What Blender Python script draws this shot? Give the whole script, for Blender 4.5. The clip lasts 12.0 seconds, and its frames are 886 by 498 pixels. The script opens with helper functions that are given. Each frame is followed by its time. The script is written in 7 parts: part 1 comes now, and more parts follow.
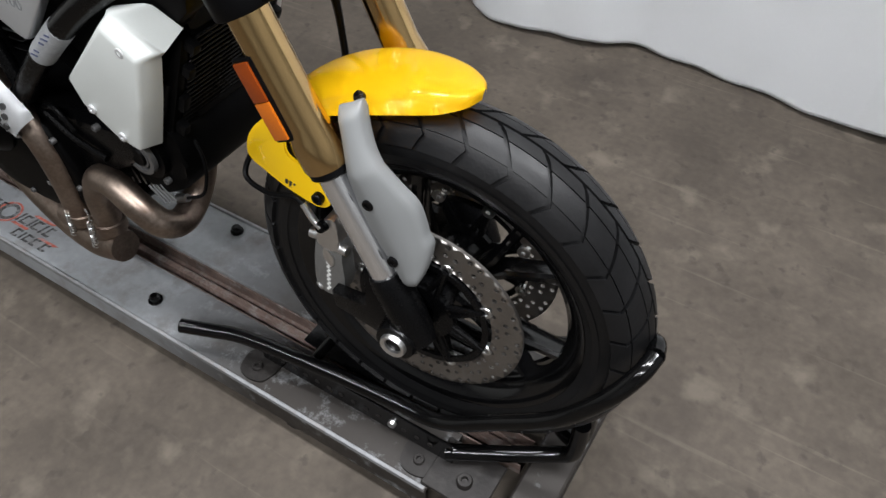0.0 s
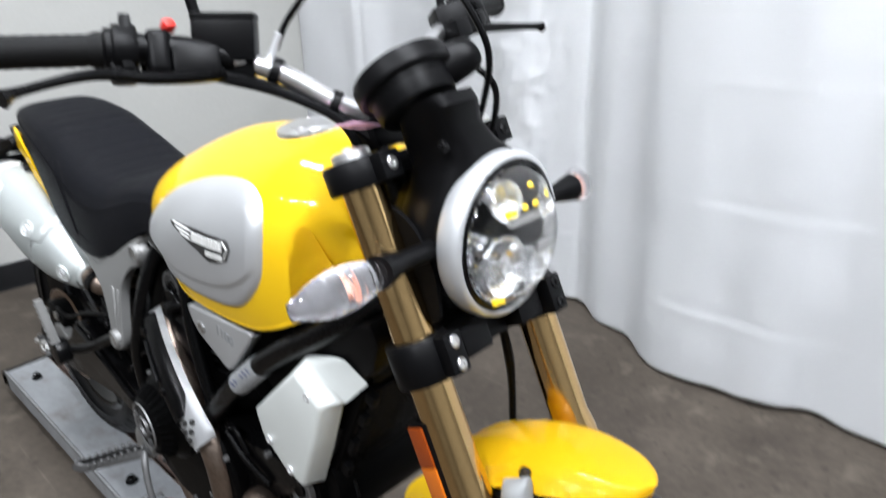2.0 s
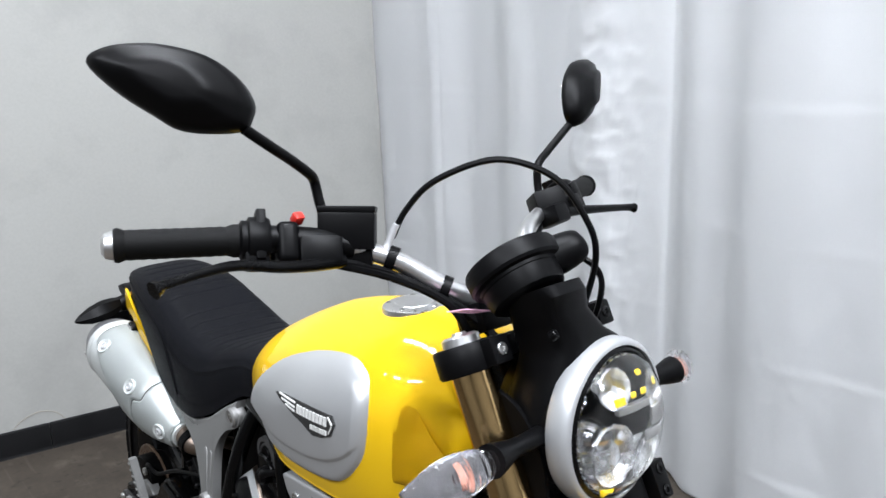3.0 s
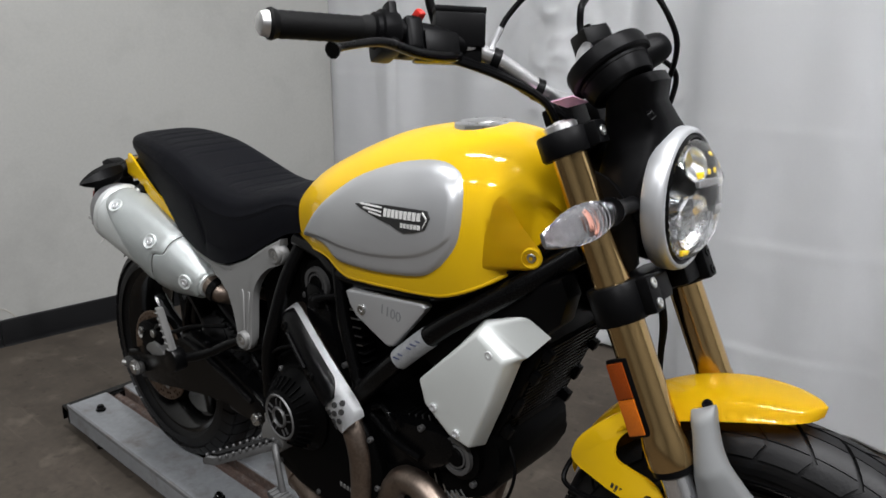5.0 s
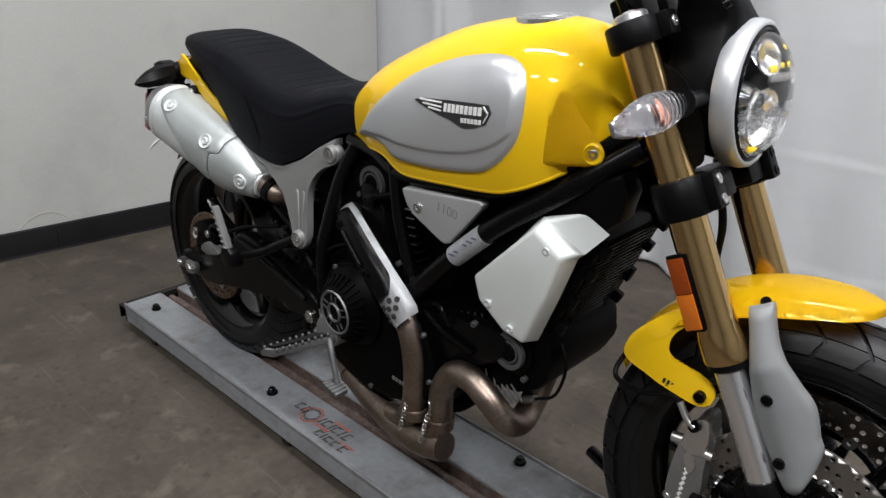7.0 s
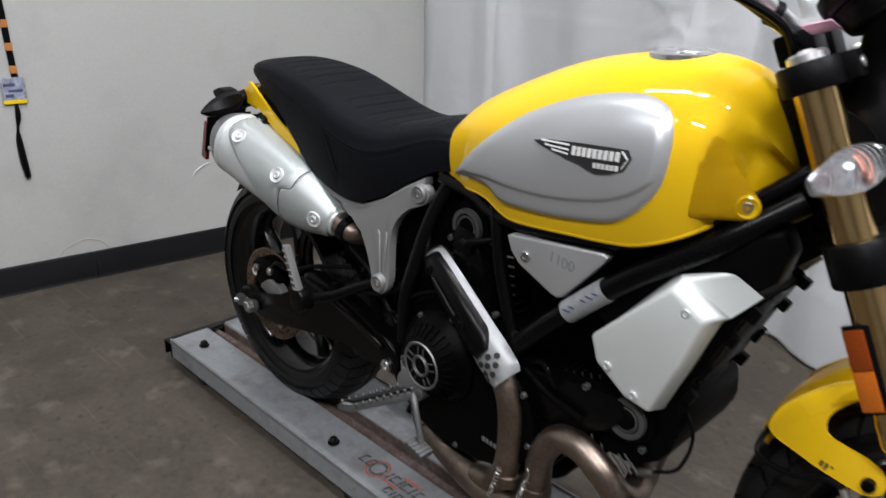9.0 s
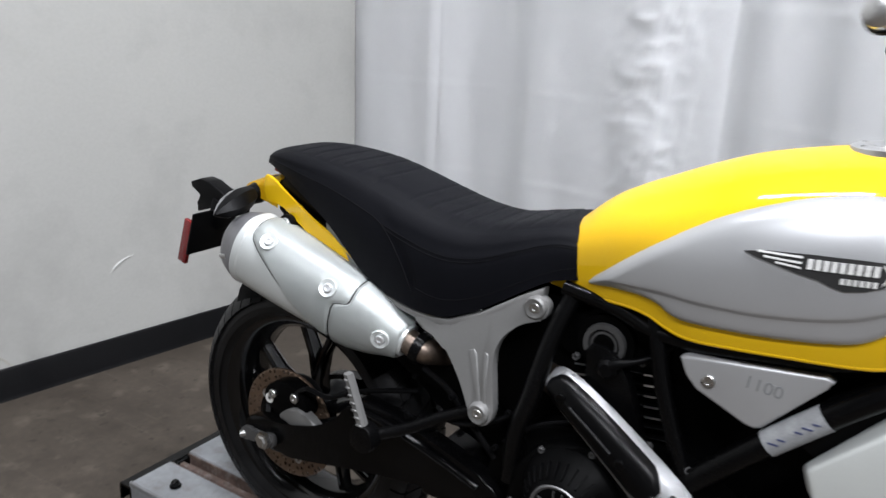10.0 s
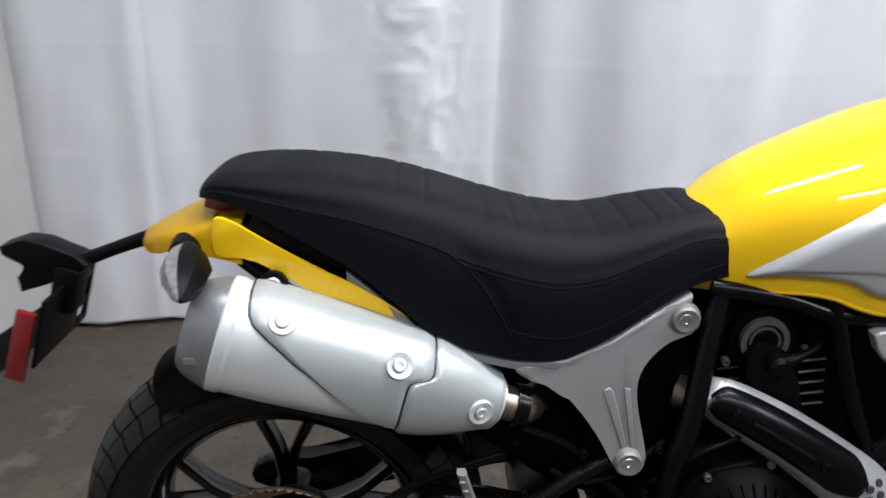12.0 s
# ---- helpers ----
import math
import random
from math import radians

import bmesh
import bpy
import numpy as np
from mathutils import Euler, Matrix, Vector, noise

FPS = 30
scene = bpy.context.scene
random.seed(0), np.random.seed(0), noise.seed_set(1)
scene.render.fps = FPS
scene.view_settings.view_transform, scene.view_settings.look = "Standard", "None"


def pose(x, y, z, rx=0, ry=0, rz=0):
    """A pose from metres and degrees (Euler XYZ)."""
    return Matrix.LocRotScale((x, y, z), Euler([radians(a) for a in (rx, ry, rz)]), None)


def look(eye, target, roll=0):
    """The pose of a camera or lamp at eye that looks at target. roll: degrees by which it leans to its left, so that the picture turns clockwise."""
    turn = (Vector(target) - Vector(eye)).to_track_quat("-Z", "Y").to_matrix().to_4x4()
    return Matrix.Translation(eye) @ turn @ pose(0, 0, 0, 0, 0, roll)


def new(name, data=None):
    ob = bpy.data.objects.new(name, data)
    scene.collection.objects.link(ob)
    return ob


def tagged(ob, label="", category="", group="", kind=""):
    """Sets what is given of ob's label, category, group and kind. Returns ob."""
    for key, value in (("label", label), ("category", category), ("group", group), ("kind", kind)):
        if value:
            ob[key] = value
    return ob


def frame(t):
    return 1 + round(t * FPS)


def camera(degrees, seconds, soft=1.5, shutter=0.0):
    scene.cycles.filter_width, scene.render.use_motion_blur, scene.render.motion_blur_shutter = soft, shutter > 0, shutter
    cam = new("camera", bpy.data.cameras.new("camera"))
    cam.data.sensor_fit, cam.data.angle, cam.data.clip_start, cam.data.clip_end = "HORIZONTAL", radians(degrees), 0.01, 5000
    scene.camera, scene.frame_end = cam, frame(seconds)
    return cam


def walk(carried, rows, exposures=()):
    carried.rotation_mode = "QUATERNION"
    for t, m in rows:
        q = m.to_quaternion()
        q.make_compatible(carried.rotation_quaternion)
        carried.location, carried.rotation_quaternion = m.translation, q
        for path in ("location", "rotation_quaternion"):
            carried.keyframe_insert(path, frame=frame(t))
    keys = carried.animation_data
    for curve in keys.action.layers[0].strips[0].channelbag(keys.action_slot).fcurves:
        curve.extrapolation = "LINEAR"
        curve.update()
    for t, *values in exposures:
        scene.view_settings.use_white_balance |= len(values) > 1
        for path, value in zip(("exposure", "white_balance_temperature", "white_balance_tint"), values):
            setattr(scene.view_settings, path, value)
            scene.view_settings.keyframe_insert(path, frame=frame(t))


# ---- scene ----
cam = camera(60.4, 12.0, 1.5, 0.4)
PATH = [
    (0, (1.93, -0.644, 1.3), (1.216, 0.509, -0.17), -0.0),
    (0.5, (1.934, -0.646, 1.303), (1.212, 0.513, -0.158), 0.3),
    (1, (1.928, -0.645, 1.302), (1.131, 0.53, -0.106), 0.2),
    (1.5, (1.895, -0.641, 1.335), (0.9, 0.637, 0.162), 0.4),
    (2, (1.886, -0.628, 1.372), (0.601, 0.663, 0.546), -1.0),
    (2.5, (1.877, -0.635, 1.418), (0.418, 0.614, 0.861), -1.3),
    (2.7, (1.87, -0.637, 1.427), (0.366, 0.59, 0.946), -1.9),
    (4.3, (1.802, -0.984, 1.332), (0.537, 0.477, 0.814), -0.2),
    (4.5, (1.789, -0.989, 1.306), (0.539, 0.464, 0.733), -0.5),
    (5, (1.784, -0.995, 1.258), (0.527, 0.443, 0.664), 0.7),
    (5.5, (1.78, -1.006, 1.242), (0.535, 0.404, 0.562), 0.5),
    (6, (1.773, -1.02, 1.23), (0.526, 0.347, 0.473), 0.0),
    (6.5, (1.776, -1.032, 1.22), (0.521, 0.301, 0.416), 0.3),
    (6.7, (1.774, -1.035, 1.22), (0.51, 0.295, 0.423), 0.5),
    (8.3, (1.744, -1.074, 1.223), (0.451, 0.242, 0.451), 2.2),
    (8.5, (1.71, -1.088, 1.227), (0.409, 0.221, 0.456), 2.0),
    (9, (1.565, -1.06, 1.213), (0.256, 0.266, 0.485), 1.8),
    (9.5, (1.343, -1.012, 1.228), (0.128, 0.417, 0.536), 3.6),
    (10, (1.045, -1.169, 1.216), (0.028, 0.457, 0.648), 2.7),
    (10.5, (0.794, -1.174, 1.203), (-0.031, 0.548, 0.609), 2.5),
    (11, (0.589, -1.104, 1.226), (-0.166, 0.635, 0.591), -0.2),
    (11.5, (0.361, -1.125, 1.225), (0.016, 0.747, 0.609), 2.1),
    (12, (0.216, -1.025, 1.209), (0.273, 0.855, 0.53), 1.3),
]
LIGHT = [(0.0, 0.08, 6480, 10), (0.6, 0.16, 6480, 10), (1.3, 0.42, 6400, 10), (2.0, 0.34, 6250, 10), (2.7, 0.18, 6150, 10), (4.3, -0.48, 6560, 11), (5.5, -0.42, 6560, 11), (6.5, -0.28, 6560, 11), (9.2, -0.24, 6420, 12), (10.0, 0.02, 6330, 12), (10.8, 0.04, 6280, 12), (12.0, 0.03, 6270, 12)]
walk(cam, [(t, look(eye, target, roll)) for t, eye, target, roll in PATH], LIGHT)

# ---- world and lights ----
world = bpy.data.worlds.new("room_air")
world.use_nodes = True
world.node_tree.nodes["Background"].inputs[0].default_value = (0.9, 0.95, 1.0, 1)
world.node_tree.nodes["Background"].inputs[1].default_value = 0.01
scene.world = world


def ceiling_lamp(x, y, z, sx, sy, watts, tint=(0.985, 1.0, 1.03)):
    data = bpy.data.lights.new("ceiling_lamp", "AREA")
    data.shape, data.size, data.size_y, data.energy, data.color = "RECTANGLE", sx, sy, watts, tint
    ob = new("ceiling_lamp", data)
    ob.matrix_world = Matrix.Translation((x, y, z))
    return ob


for lx, ly, watts in ((0.1, -0.15, 52), (1.5, -0.15, 76), (3.0, -0.15, 120), (0.6, -2.4, 70), (2.6, -2.4, 124)):
    ceiling_lamp(lx, ly, 3.55, 1.20, 0.16, watts)


# ---- mesh helpers ----
def spline(points, n=8, closed=False):
    """Catmull-Rom curve through points of any dimension."""
    p = [np.array(q, float) for q in points]
    if len(p) < 3 and not closed:
        return p
    out, count = [], len(p)
    for i in range(count if closed else count - 1):
        if closed:
            a, b, c, d = (p[(i + k) % count] for k in (-1, 0, 1, 2))
        else:
            b, c = p[i], p[i + 1]
            a = p[i - 1] if i else 2 * b - c
            d = p[i + 2] if i + 2 < count else 2 * c - b
        for k in range(n):
            t = k / n
            out.append(0.5 * (2 * b + (c - a) * t + (2 * a - 5 * b + 4 * c - d) * t * t + (3 * b - a - 3 * c + d) * t ** 3))
    if not closed:
        out.append(p[-1])
    return out


def lerp(x, table):
    xs, ys = zip(*table)
    return float(np.interp(x, xs, ys))


def ease(x, table):
    """Smooth interpolation in a table of (x, value)."""
    xs = [q[0] for q in table]
    x = min(max(x, xs[0]), xs[-1])
    for i in range(len(xs) - 1):
        if x <= xs[i + 1]:
            break
    b, c = table[i][1], table[i + 1][1]
    h = xs[i + 1] - xs[i]
    mb = (c - table[i - 1][1]) / (xs[i + 1] - xs[i - 1]) * h if i else c - b
    mc = (table[i + 2][1] - b) / (xs[i + 2] - xs[i]) * h if i + 2 < len(xs) else c - b
    t = (x - xs[i]) / h
    return b * (2 * t ** 3 - 3 * t * t + 1) + mb * (t ** 3 - 2 * t * t + t) + c * (3 * t * t - 2 * t ** 3) + mc * (t ** 3 - t * t)


def skin(bm, rings, closed=True, cap=True):
    """Skins rings of equally many points; returns the vertex rows."""
    rows = [[bm.verts.new(q) for q in ring] for ring in rings]
    n = len(rows[0])
    for a, b in zip(rows, rows[1:]):
        for i in range(n if closed else n - 1):
            j = (i + 1) % n
            bm.faces.new((a[i], a[j], b[j], b[i]))
    if cap and closed:
        bm.faces.new(list(reversed(rows[0])))
        bm.faces.new(rows[-1])
    return rows


def tube(bm, points, r, segs=12, n=6, cap=True, smooth=True, flat=1.0):
    """A round bar along points; r is one radius or one for each point."""
    radii = list(r) if isinstance(r, (list, tuple)) else [r] * len(points)
    rows = [tuple(q) + (s,) for q, s in zip(points, radii)]
    rows = spline(rows, n) if smooth else [np.array(q, float) for q in rows]
    line = [Vector(q[:3]) for q in rows]
    up, rings = None, []
    for i, q in enumerate(line):
        d = (line[min(i + 1, len(line) - 1)] - line[max(i - 1, 0)]).normalized()
        if up is None:
            up = d.orthogonal().normalized()
        up = (up - d * up.dot(d)).normalized()
        side = d.cross(up)
        rings.append([q + (up * math.cos(a) * flat + side * math.sin(a)) * rows[i][3] for a in (2 * math.pi * k / segs for k in range(segs))])
    skin(bm, rings, True, cap)


def lathe(bm, profile, segs=24, m=None, close=True):
    """Turns a profile of (radius, height) round local z."""
    m = m or Matrix()
    rows = []
    for r, h in profile:
        if r < 1e-6:
            rows.append([bm.verts.new(m @ Vector((0, 0, h)))])
        else:
            rows.append([bm.verts.new(m @ Vector((r * math.cos(a), r * math.sin(a), h))) for a in (2 * math.pi * k / segs for k in range(segs))])
    pairs = list(zip(rows, rows[1:]))
    if close and len(rows[0]) > 1 and len(rows[-1]) > 1:
        pairs.append((rows[-1], rows[0]))
    for a, b in pairs:
        for i in range(segs):
            j = (i + 1) % segs
            if len(a) == 1 and len(b) == 1:
                break
            if len(a) == 1:
                bm.faces.new((a[0], b[j], b[i]))
            elif len(b) == 1:
                bm.faces.new((a[i], a[j], b[0]))
            else:
                bm.faces.new((a[i], a[j], b[j], b[i]))


def plate(bm, outline, y0, y1, bevel=0.002, shear=None, segments=2):
    """A plate with an outline of (x, z), from y0 to y1; shear(x, z) moves it along y."""
    shear = shear or (lambda x, z: 0.0)
    a = [bm.verts.new((q[0], y0 + shear(q[0], q[1]), q[1])) for q in outline]
    b = [bm.verts.new((q[0], y1 + shear(q[0], q[1]), q[1])) for q in outline]
    faces = [bm.faces.new(a), bm.faces.new(list(reversed(b)))]
    n = len(a)
    for i in range(n):
        j = (i + 1) % n
        faces.append(bm.faces.new((a[j], a[i], b[i], b[j])))
    if bevel:
        rim = [e for f in faces[:2] for e in f.edges]
        bmesh.ops.bevel(bm, geom=rim, offset=bevel, segments=segments, profile=0.6, affect="EDGES", clamp_overlap=True)


def box(bm, size, m=None, bevel=0.002, segments=2):
    m = m or Matrix()
    sx, sy, sz = (s / 2 for s in size)
    v = [bm.verts.new(m @ Vector((x * sx, y * sy, z * sz))) for x in (-1, 1) for y in (-1, 1) for z in (-1, 1)]
    faces = [bm.faces.new([v[i] for i in q]) for q in ((0, 1, 3, 2), (4, 6, 7, 5), (0, 4, 5, 1), (2, 3, 7, 6), (0, 2, 6, 4), (1, 5, 7, 3))]
    if bevel:
        edges = list({e for f in faces for e in f.edges})
        bmesh.ops.bevel(bm, geom=edges, offset=bevel, segments=segments, profile=0.6, affect="EDGES", clamp_overlap=True)


def finish(bm, name, material, sharp=38.0):
    bmesh.ops.recalc_face_normals(bm, faces=bm.faces[:])
    limit = radians(sharp)
    for f in bm.faces:
        f.smooth = True
    for e in bm.edges:
        if len(e.link_faces) == 2 and e.calc_face_angle(0.0) > limit:
            e.smooth = False
    data = bpy.data.meshes.new(name)
    bm.to_mesh(data)
    bm.free()
    data.materials.append(material)
    return data


BASES = {}


def thing(name, place, label, category, group="", kind=""):
    """An Empty at the base of a thing that has parts."""
    ob = new(name)
    ob.empty_display_size = 0.1
    ob.location = place
    BASES[ob.name] = Matrix.Translation(place).inverted()
    return tagged(ob, label, category, group, kind)


def part(name, bm, material, parent, label="", m=None, sharp=38.0):
    """Links a bmesh as one mesh under a thing or under a part."""
    if m is not None:
        bm.transform(m)
    ob = new(name, finish(bm, name, material, sharp))
    ob.parent = parent
    ob.matrix_parent_inverse = BASES.get(parent.name, Matrix())
    return tagged(ob, label)


def solo(name, bm, material, label="", category="", kind="", group="", sharp=38.0):
    return tagged(new(name, finish(bm, name, material, sharp)), label, category, group, kind)


TO_RIGHT = Matrix.Rotation(radians(90), 4, "X")  # local z towards the bike's right


def facing(p, normal):
    return Matrix.Translation(p) @ Vector(normal).to_track_quat("Z", "Y").to_matrix().to_4x4()


def bolt(parent, p, r=0.009, h=0.006, normal=(0, -1, 0), material=None, m=None, name="bolt"):
    bm = bmesh.new()
    lathe(bm, [(0, h * 0.35), (r * 0.42, h * 0.35), (r * 0.48, h), (r * 0.86, h), (r, h * 0.72), (r, -0.004), (0, -0.004)], 14, facing(p, normal), False)
    return part(name, bm, material or STEEL, parent, m=m, sharp=30)


# ---- materials ----
def surface(name, color, rough=0.5, metal=0.0, coat=0.0, var=0.12, scale=6.0, fine=180.0, bump=0.05, rough_var=0.08, dirt=None, dirt_amount=0.3, spec=0.5, stretch=(1, 1, 1)):
    """Principled surface with broad and fine variation of colour, gloss and relief; dirt lies in patches."""
    mat = bpy.data.materials.new(name)
    mat.use_nodes = True
    nt = mat.node_tree
    bsdf = nt.nodes["Principled BSDF"]
    make, link = nt.nodes.new, nt.links.new
    coord = make("ShaderNodeTexCoord")
    mapping = make("ShaderNodeMapping")
    mapping.inputs["Scale"].default_value = stretch
    link(coord.outputs["Object"], mapping.inputs["Vector"])
    broad, grain = make("ShaderNodeTexNoise"), make("ShaderNodeTexNoise")
    for node, s, detail in ((broad, scale, 5.0), (grain, fine, 3.0)):
        node.inputs["Scale"].default_value, node.inputs["Detail"].default_value = s, detail
        link(mapping.outputs["Vector"], node.inputs["Vector"])
    mix = make("ShaderNodeMix")
    mix.data_type = "RGBA"
    mix.inputs["A"].default_value = (*[c * (1 - var) for c in color], 1)
    mix.inputs["B"].default_value = (*[min(1.0, c * (1 + var)) for c in color], 1)
    blend = make("ShaderNodeMath")
    blend.operation = "MULTIPLY_ADD"
    link(grain.outputs["Fac"], blend.inputs[0])
    blend.inputs[1].default_value = 0.4
    half = make("ShaderNodeMath")
    half.operation = "MULTIPLY"
    half.inputs[1].default_value = 0.6
    link(broad.outputs["Fac"], half.inputs[0])
    link(half.outputs[0], blend.inputs[2])
    spread = make("ShaderNodeMapRange")
    spread.inputs["From Min"].default_value, spread.inputs["From Max"].default_value = 0.35, 0.65
    link(blend.outputs[0], spread.inputs["Value"])
    link(spread.outputs[0], mix.inputs["Factor"])
    out = mix.outputs["Result"]
    if dirt:
        spots = make("ShaderNodeTexNoise")
        spots.inputs["Scale"].default_value, spots.inputs["Detail"].default_value, spots.inputs["Roughness"].default_value = scale * 1.7, 8.0, 0.65
        link(coord.outputs["Object"], spots.inputs["Vector"])
        edge = make("ShaderNodeMapRange")
        edge.inputs["From Min"].default_value, edge.inputs["From Max"].default_value = 0.50, 0.72
        edge.inputs["To Max"].default_value = dirt_amount
        link(spots.outputs["Fac"], edge.inputs["Value"])
        over = make("ShaderNodeMix")
        over.data_type = "RGBA"
        link(edge.outputs[0], over.inputs["Factor"])
        link(out, over.inputs["A"])
        over.inputs["B"].default_value = (*dirt, 1)
        out = over.outputs["Result"]
    link(out, bsdf.inputs["Base Color"])
    gloss = make("ShaderNodeMapRange")
    gloss.inputs["From Min"].default_value, gloss.inputs["From Max"].default_value = 0.3, 0.7
    gloss.inputs["To Min"].default_value, gloss.inputs["To Max"].default_value = max(0.02, rough - rough_var), min(1.0, rough + rough_var)
    link(blend.outputs[0], gloss.inputs["Value"])
    link(gloss.outputs[0], bsdf.inputs["Roughness"])
    bsdf.inputs["Metallic"].default_value = metal
    bsdf.inputs["Specular IOR Level"].default_value = spec
    if coat:
        bsdf.inputs["Coat Weight"].default_value, bsdf.inputs["Coat Roughness"].default_value = coat, 0.04
    if bump:
        relief = make("ShaderNodeBump")
        relief.inputs["Strength"].default_value, relief.inputs["Distance"].default_value = bump, 0.002
        link(grain.outputs["Fac"], relief.inputs["Height"])
        link(relief.outputs[0], bsdf.inputs["Normal"])
    return mat


def clear(name, color, rough=0.03, ior=1.45):
    mat = surface(name, color, rough, var=0.02, bump=0.0, rough_var=0.01)
    bsdf = mat.node_tree.nodes["Principled BSDF"]
    bsdf.inputs["Transmission Weight"].default_value, bsdf.inputs["IOR"].default_value = 1.0, ior
    return mat


YELLOW = surface("yellow_paint", (0.75, 0.46, 0.003), 0.6, coat=0.7, var=0.03, bump=0.004, fine=600, rough_var=0.03, spec=0.12)
SILVER = surface("silver_paint", (0.50, 0.51, 0.52), 0.38, metal=0.55, var=0.05, bump=0.02, fine=900, rough_var=0.05)
SILVER_MATT = surface("silver_matt", (0.66, 0.69, 0.68), 0.42, metal=0.42, var=0.05, bump=0.03, fine=700, rough_var=0.06)
CAST = surface("cast_aluminium", (0.21, 0.21, 0.205), 0.5, metal=0.5, var=0.08, bump=0.10, fine=420)
GREY = surface("grey_plastic", (0.155, 0.16, 0.16), 0.48, var=0.05, bump=0.06, fine=800)
BLACK = surface("black_plastic", (0.0018, 0.0018, 0.0021), 0.42, var=0.2, bump=0.08, fine=700, spec=0.11)
BLACK_SATIN = surface("black_paint", (0.0018, 0.0018, 0.0020), 0.26, var=0.2, bump=0.02, fine=500, spec=0.15)
ENGINE = surface("engine_black", (0.0016, 0.0016, 0.0017), 0.42, var=0.3, bump=0.10, fine=300, spec=0.05)
SCOOP = surface("pale_silver_paint", (0.68, 0.71, 0.69), 0.42, metal=0.25, var=0.04, bump=0.02, fine=900, rough_var=0.05)
RUBBER = surface("tyre_rubber", (0.0050, 0.0050, 0.0054), 0.45, var=0.25, bump=0.12, fine=260, scale=14, dirt=(0.010, 0.009, 0.009), dirt_amount=0.3, spec=0.26)
GRIP = surface("grip_rubber", (0.003, 0.003, 0.003), 0.6, var=0.2, bump=0.2, fine=900, spec=0.14)
VINYL = surface("seat_vinyl", (0.0022, 0.0025, 0.0042), 0.55, var=0.12, bump=0.35, fine=1100, scale=9, spec=0.11)
THREAD = surface("seam_thread", (0.0022, 0.0022, 0.003), 0.7, var=0.2, bump=0.3, fine=1500, spec=0.10)
RIM = surface("gloss_black_rim", (0.002, 0.002, 0.0022), 0.14, var=0.2, bump=0.01, fine=400, spec=0.45)
GOLD = surface("gold_anodised", (0.60, 0.41, 0.19), 0.16, metal=1.0, var=0.015, bump=0.0, fine=30, rough_var=0.0)
SLIDER = surface("hard_chromed_slider", (0.86, 0.87, 0.89), 0.18, metal=0.95, var=0.01, bump=0.0, fine=30, rough_var=0.0)
CHROME = surface("polished_steel", (0.62, 0.63, 0.65), 0.12, metal=1.0, var=0.05, bump=0.0)
STEEL = surface("zinc_steel", (0.55, 0.55, 0.54), 0.3, metal=1.0, var=0.1, bump=0.05)
SHIELD = surface("brushed_shield", (0.70, 0.71, 0.72), 0.42, metal=0.6, var=0.05, bump=0.03)
ALU = surface("bare_aluminium", (0.72, 0.72, 0.72), 0.32, metal=1.0, var=0.06, bump=0.05)
DISC_REAR = surface("rear_disc_steel", (0.22, 0.155, 0.11), 0.45, metal=0.9, var=0.2, bump=0.06, fine=300, scale=20)
PEG_METAL = surface("dull_peg_alloy", (0.085, 0.085, 0.085), 0.5, metal=0.4, var=0.2, bump=0.1)
DISC = surface("brake_disc_steel", (0.27, 0.255, 0.24), 0.42, metal=1.0, var=0.14, bump=0.06, fine=300, scale=20, dirt=(0.22, 0.16, 0.12), dirt_amount=0.3)
EXHAUST = surface("heat_tinted_steel", (0.25, 0.20, 0.165), 0.42, metal=1.0, var=0.28, bump=0.03, scale=12, rough_var=0.1, dirt=(0.16, 0.10, 0.08), dirt_amount=0.6)
# one amber in two copies: this darker one paints shade, the next light
SHADED_AMBER = surface("shaded_amber_reflector", (0.20, 0.034, 0.003), 0.15, var=0.15, bump=0.4, fine=420, spec=0.5)
AMBER = surface("amber_reflector", (0.42, 0.10, 0.005), 0.12, var=0.12, bump=0.4, fine=420, spec=0.8)
RED = surface("red_reflector", (0.17, 0.008, 0.009), 0.12, var=0.12, bump=0.4, fine=420, spec=0.8)
RED_PLASTIC = surface("red_plastic", (0.62, 0.03, 0.02), 0.4, bump=0.02)
GLASS = clear("clear_lens", (1, 1, 1), 0.02)
BULB = surface("amber_bulb", (0.24, 0.105, 0.075), 0.35, bump=0.0)
YELLOW_FILM = surface("yellow_reflector", (0.75, 0.52, 0.01), 0.3, bump=0.02)
LABEL = surface("paper_sticker", (0.30, 0.31, 0.32), 0.55, var=0.2, scale=60, fine=400, bump=0.02)
TAG_INK = surface("blue_print", (0.05, 0.06, 0.14), 0.5, bump=0.0)
ORANGE_BAND = surface("orange_band", (0.42, 0.15, 0.03), 0.6, var=0.2, bump=0.1)
# black of the print, also painted in for shade in gaps and holes
INK_AND_SHADE = surface("black_print_and_shade", (0.02, 0.02, 0.02), 0.5, bump=0.0)
WHITE_INK = surface("white_print", (0.72, 0.72, 0.7), 0.5, bump=0.0)
PINK = surface("pink_paper", (0.8, 0.45, 0.62), 0.7, bump=0.02)
CLOTH = surface("white_drape", (0.86, 0.87, 0.88), 0.8, var=0.03, scale=1.3, fine=700, bump=0.06, spec=0.25)
GALVANISED = surface("worn_galvanised", (0.32, 0.335, 0.35), 0.58, metal=0.25, var=0.16, scale=7, fine=60, bump=0.06, dirt=(0.16, 0.135, 0.12), dirt_amount=0.7, rough_var=0.12)


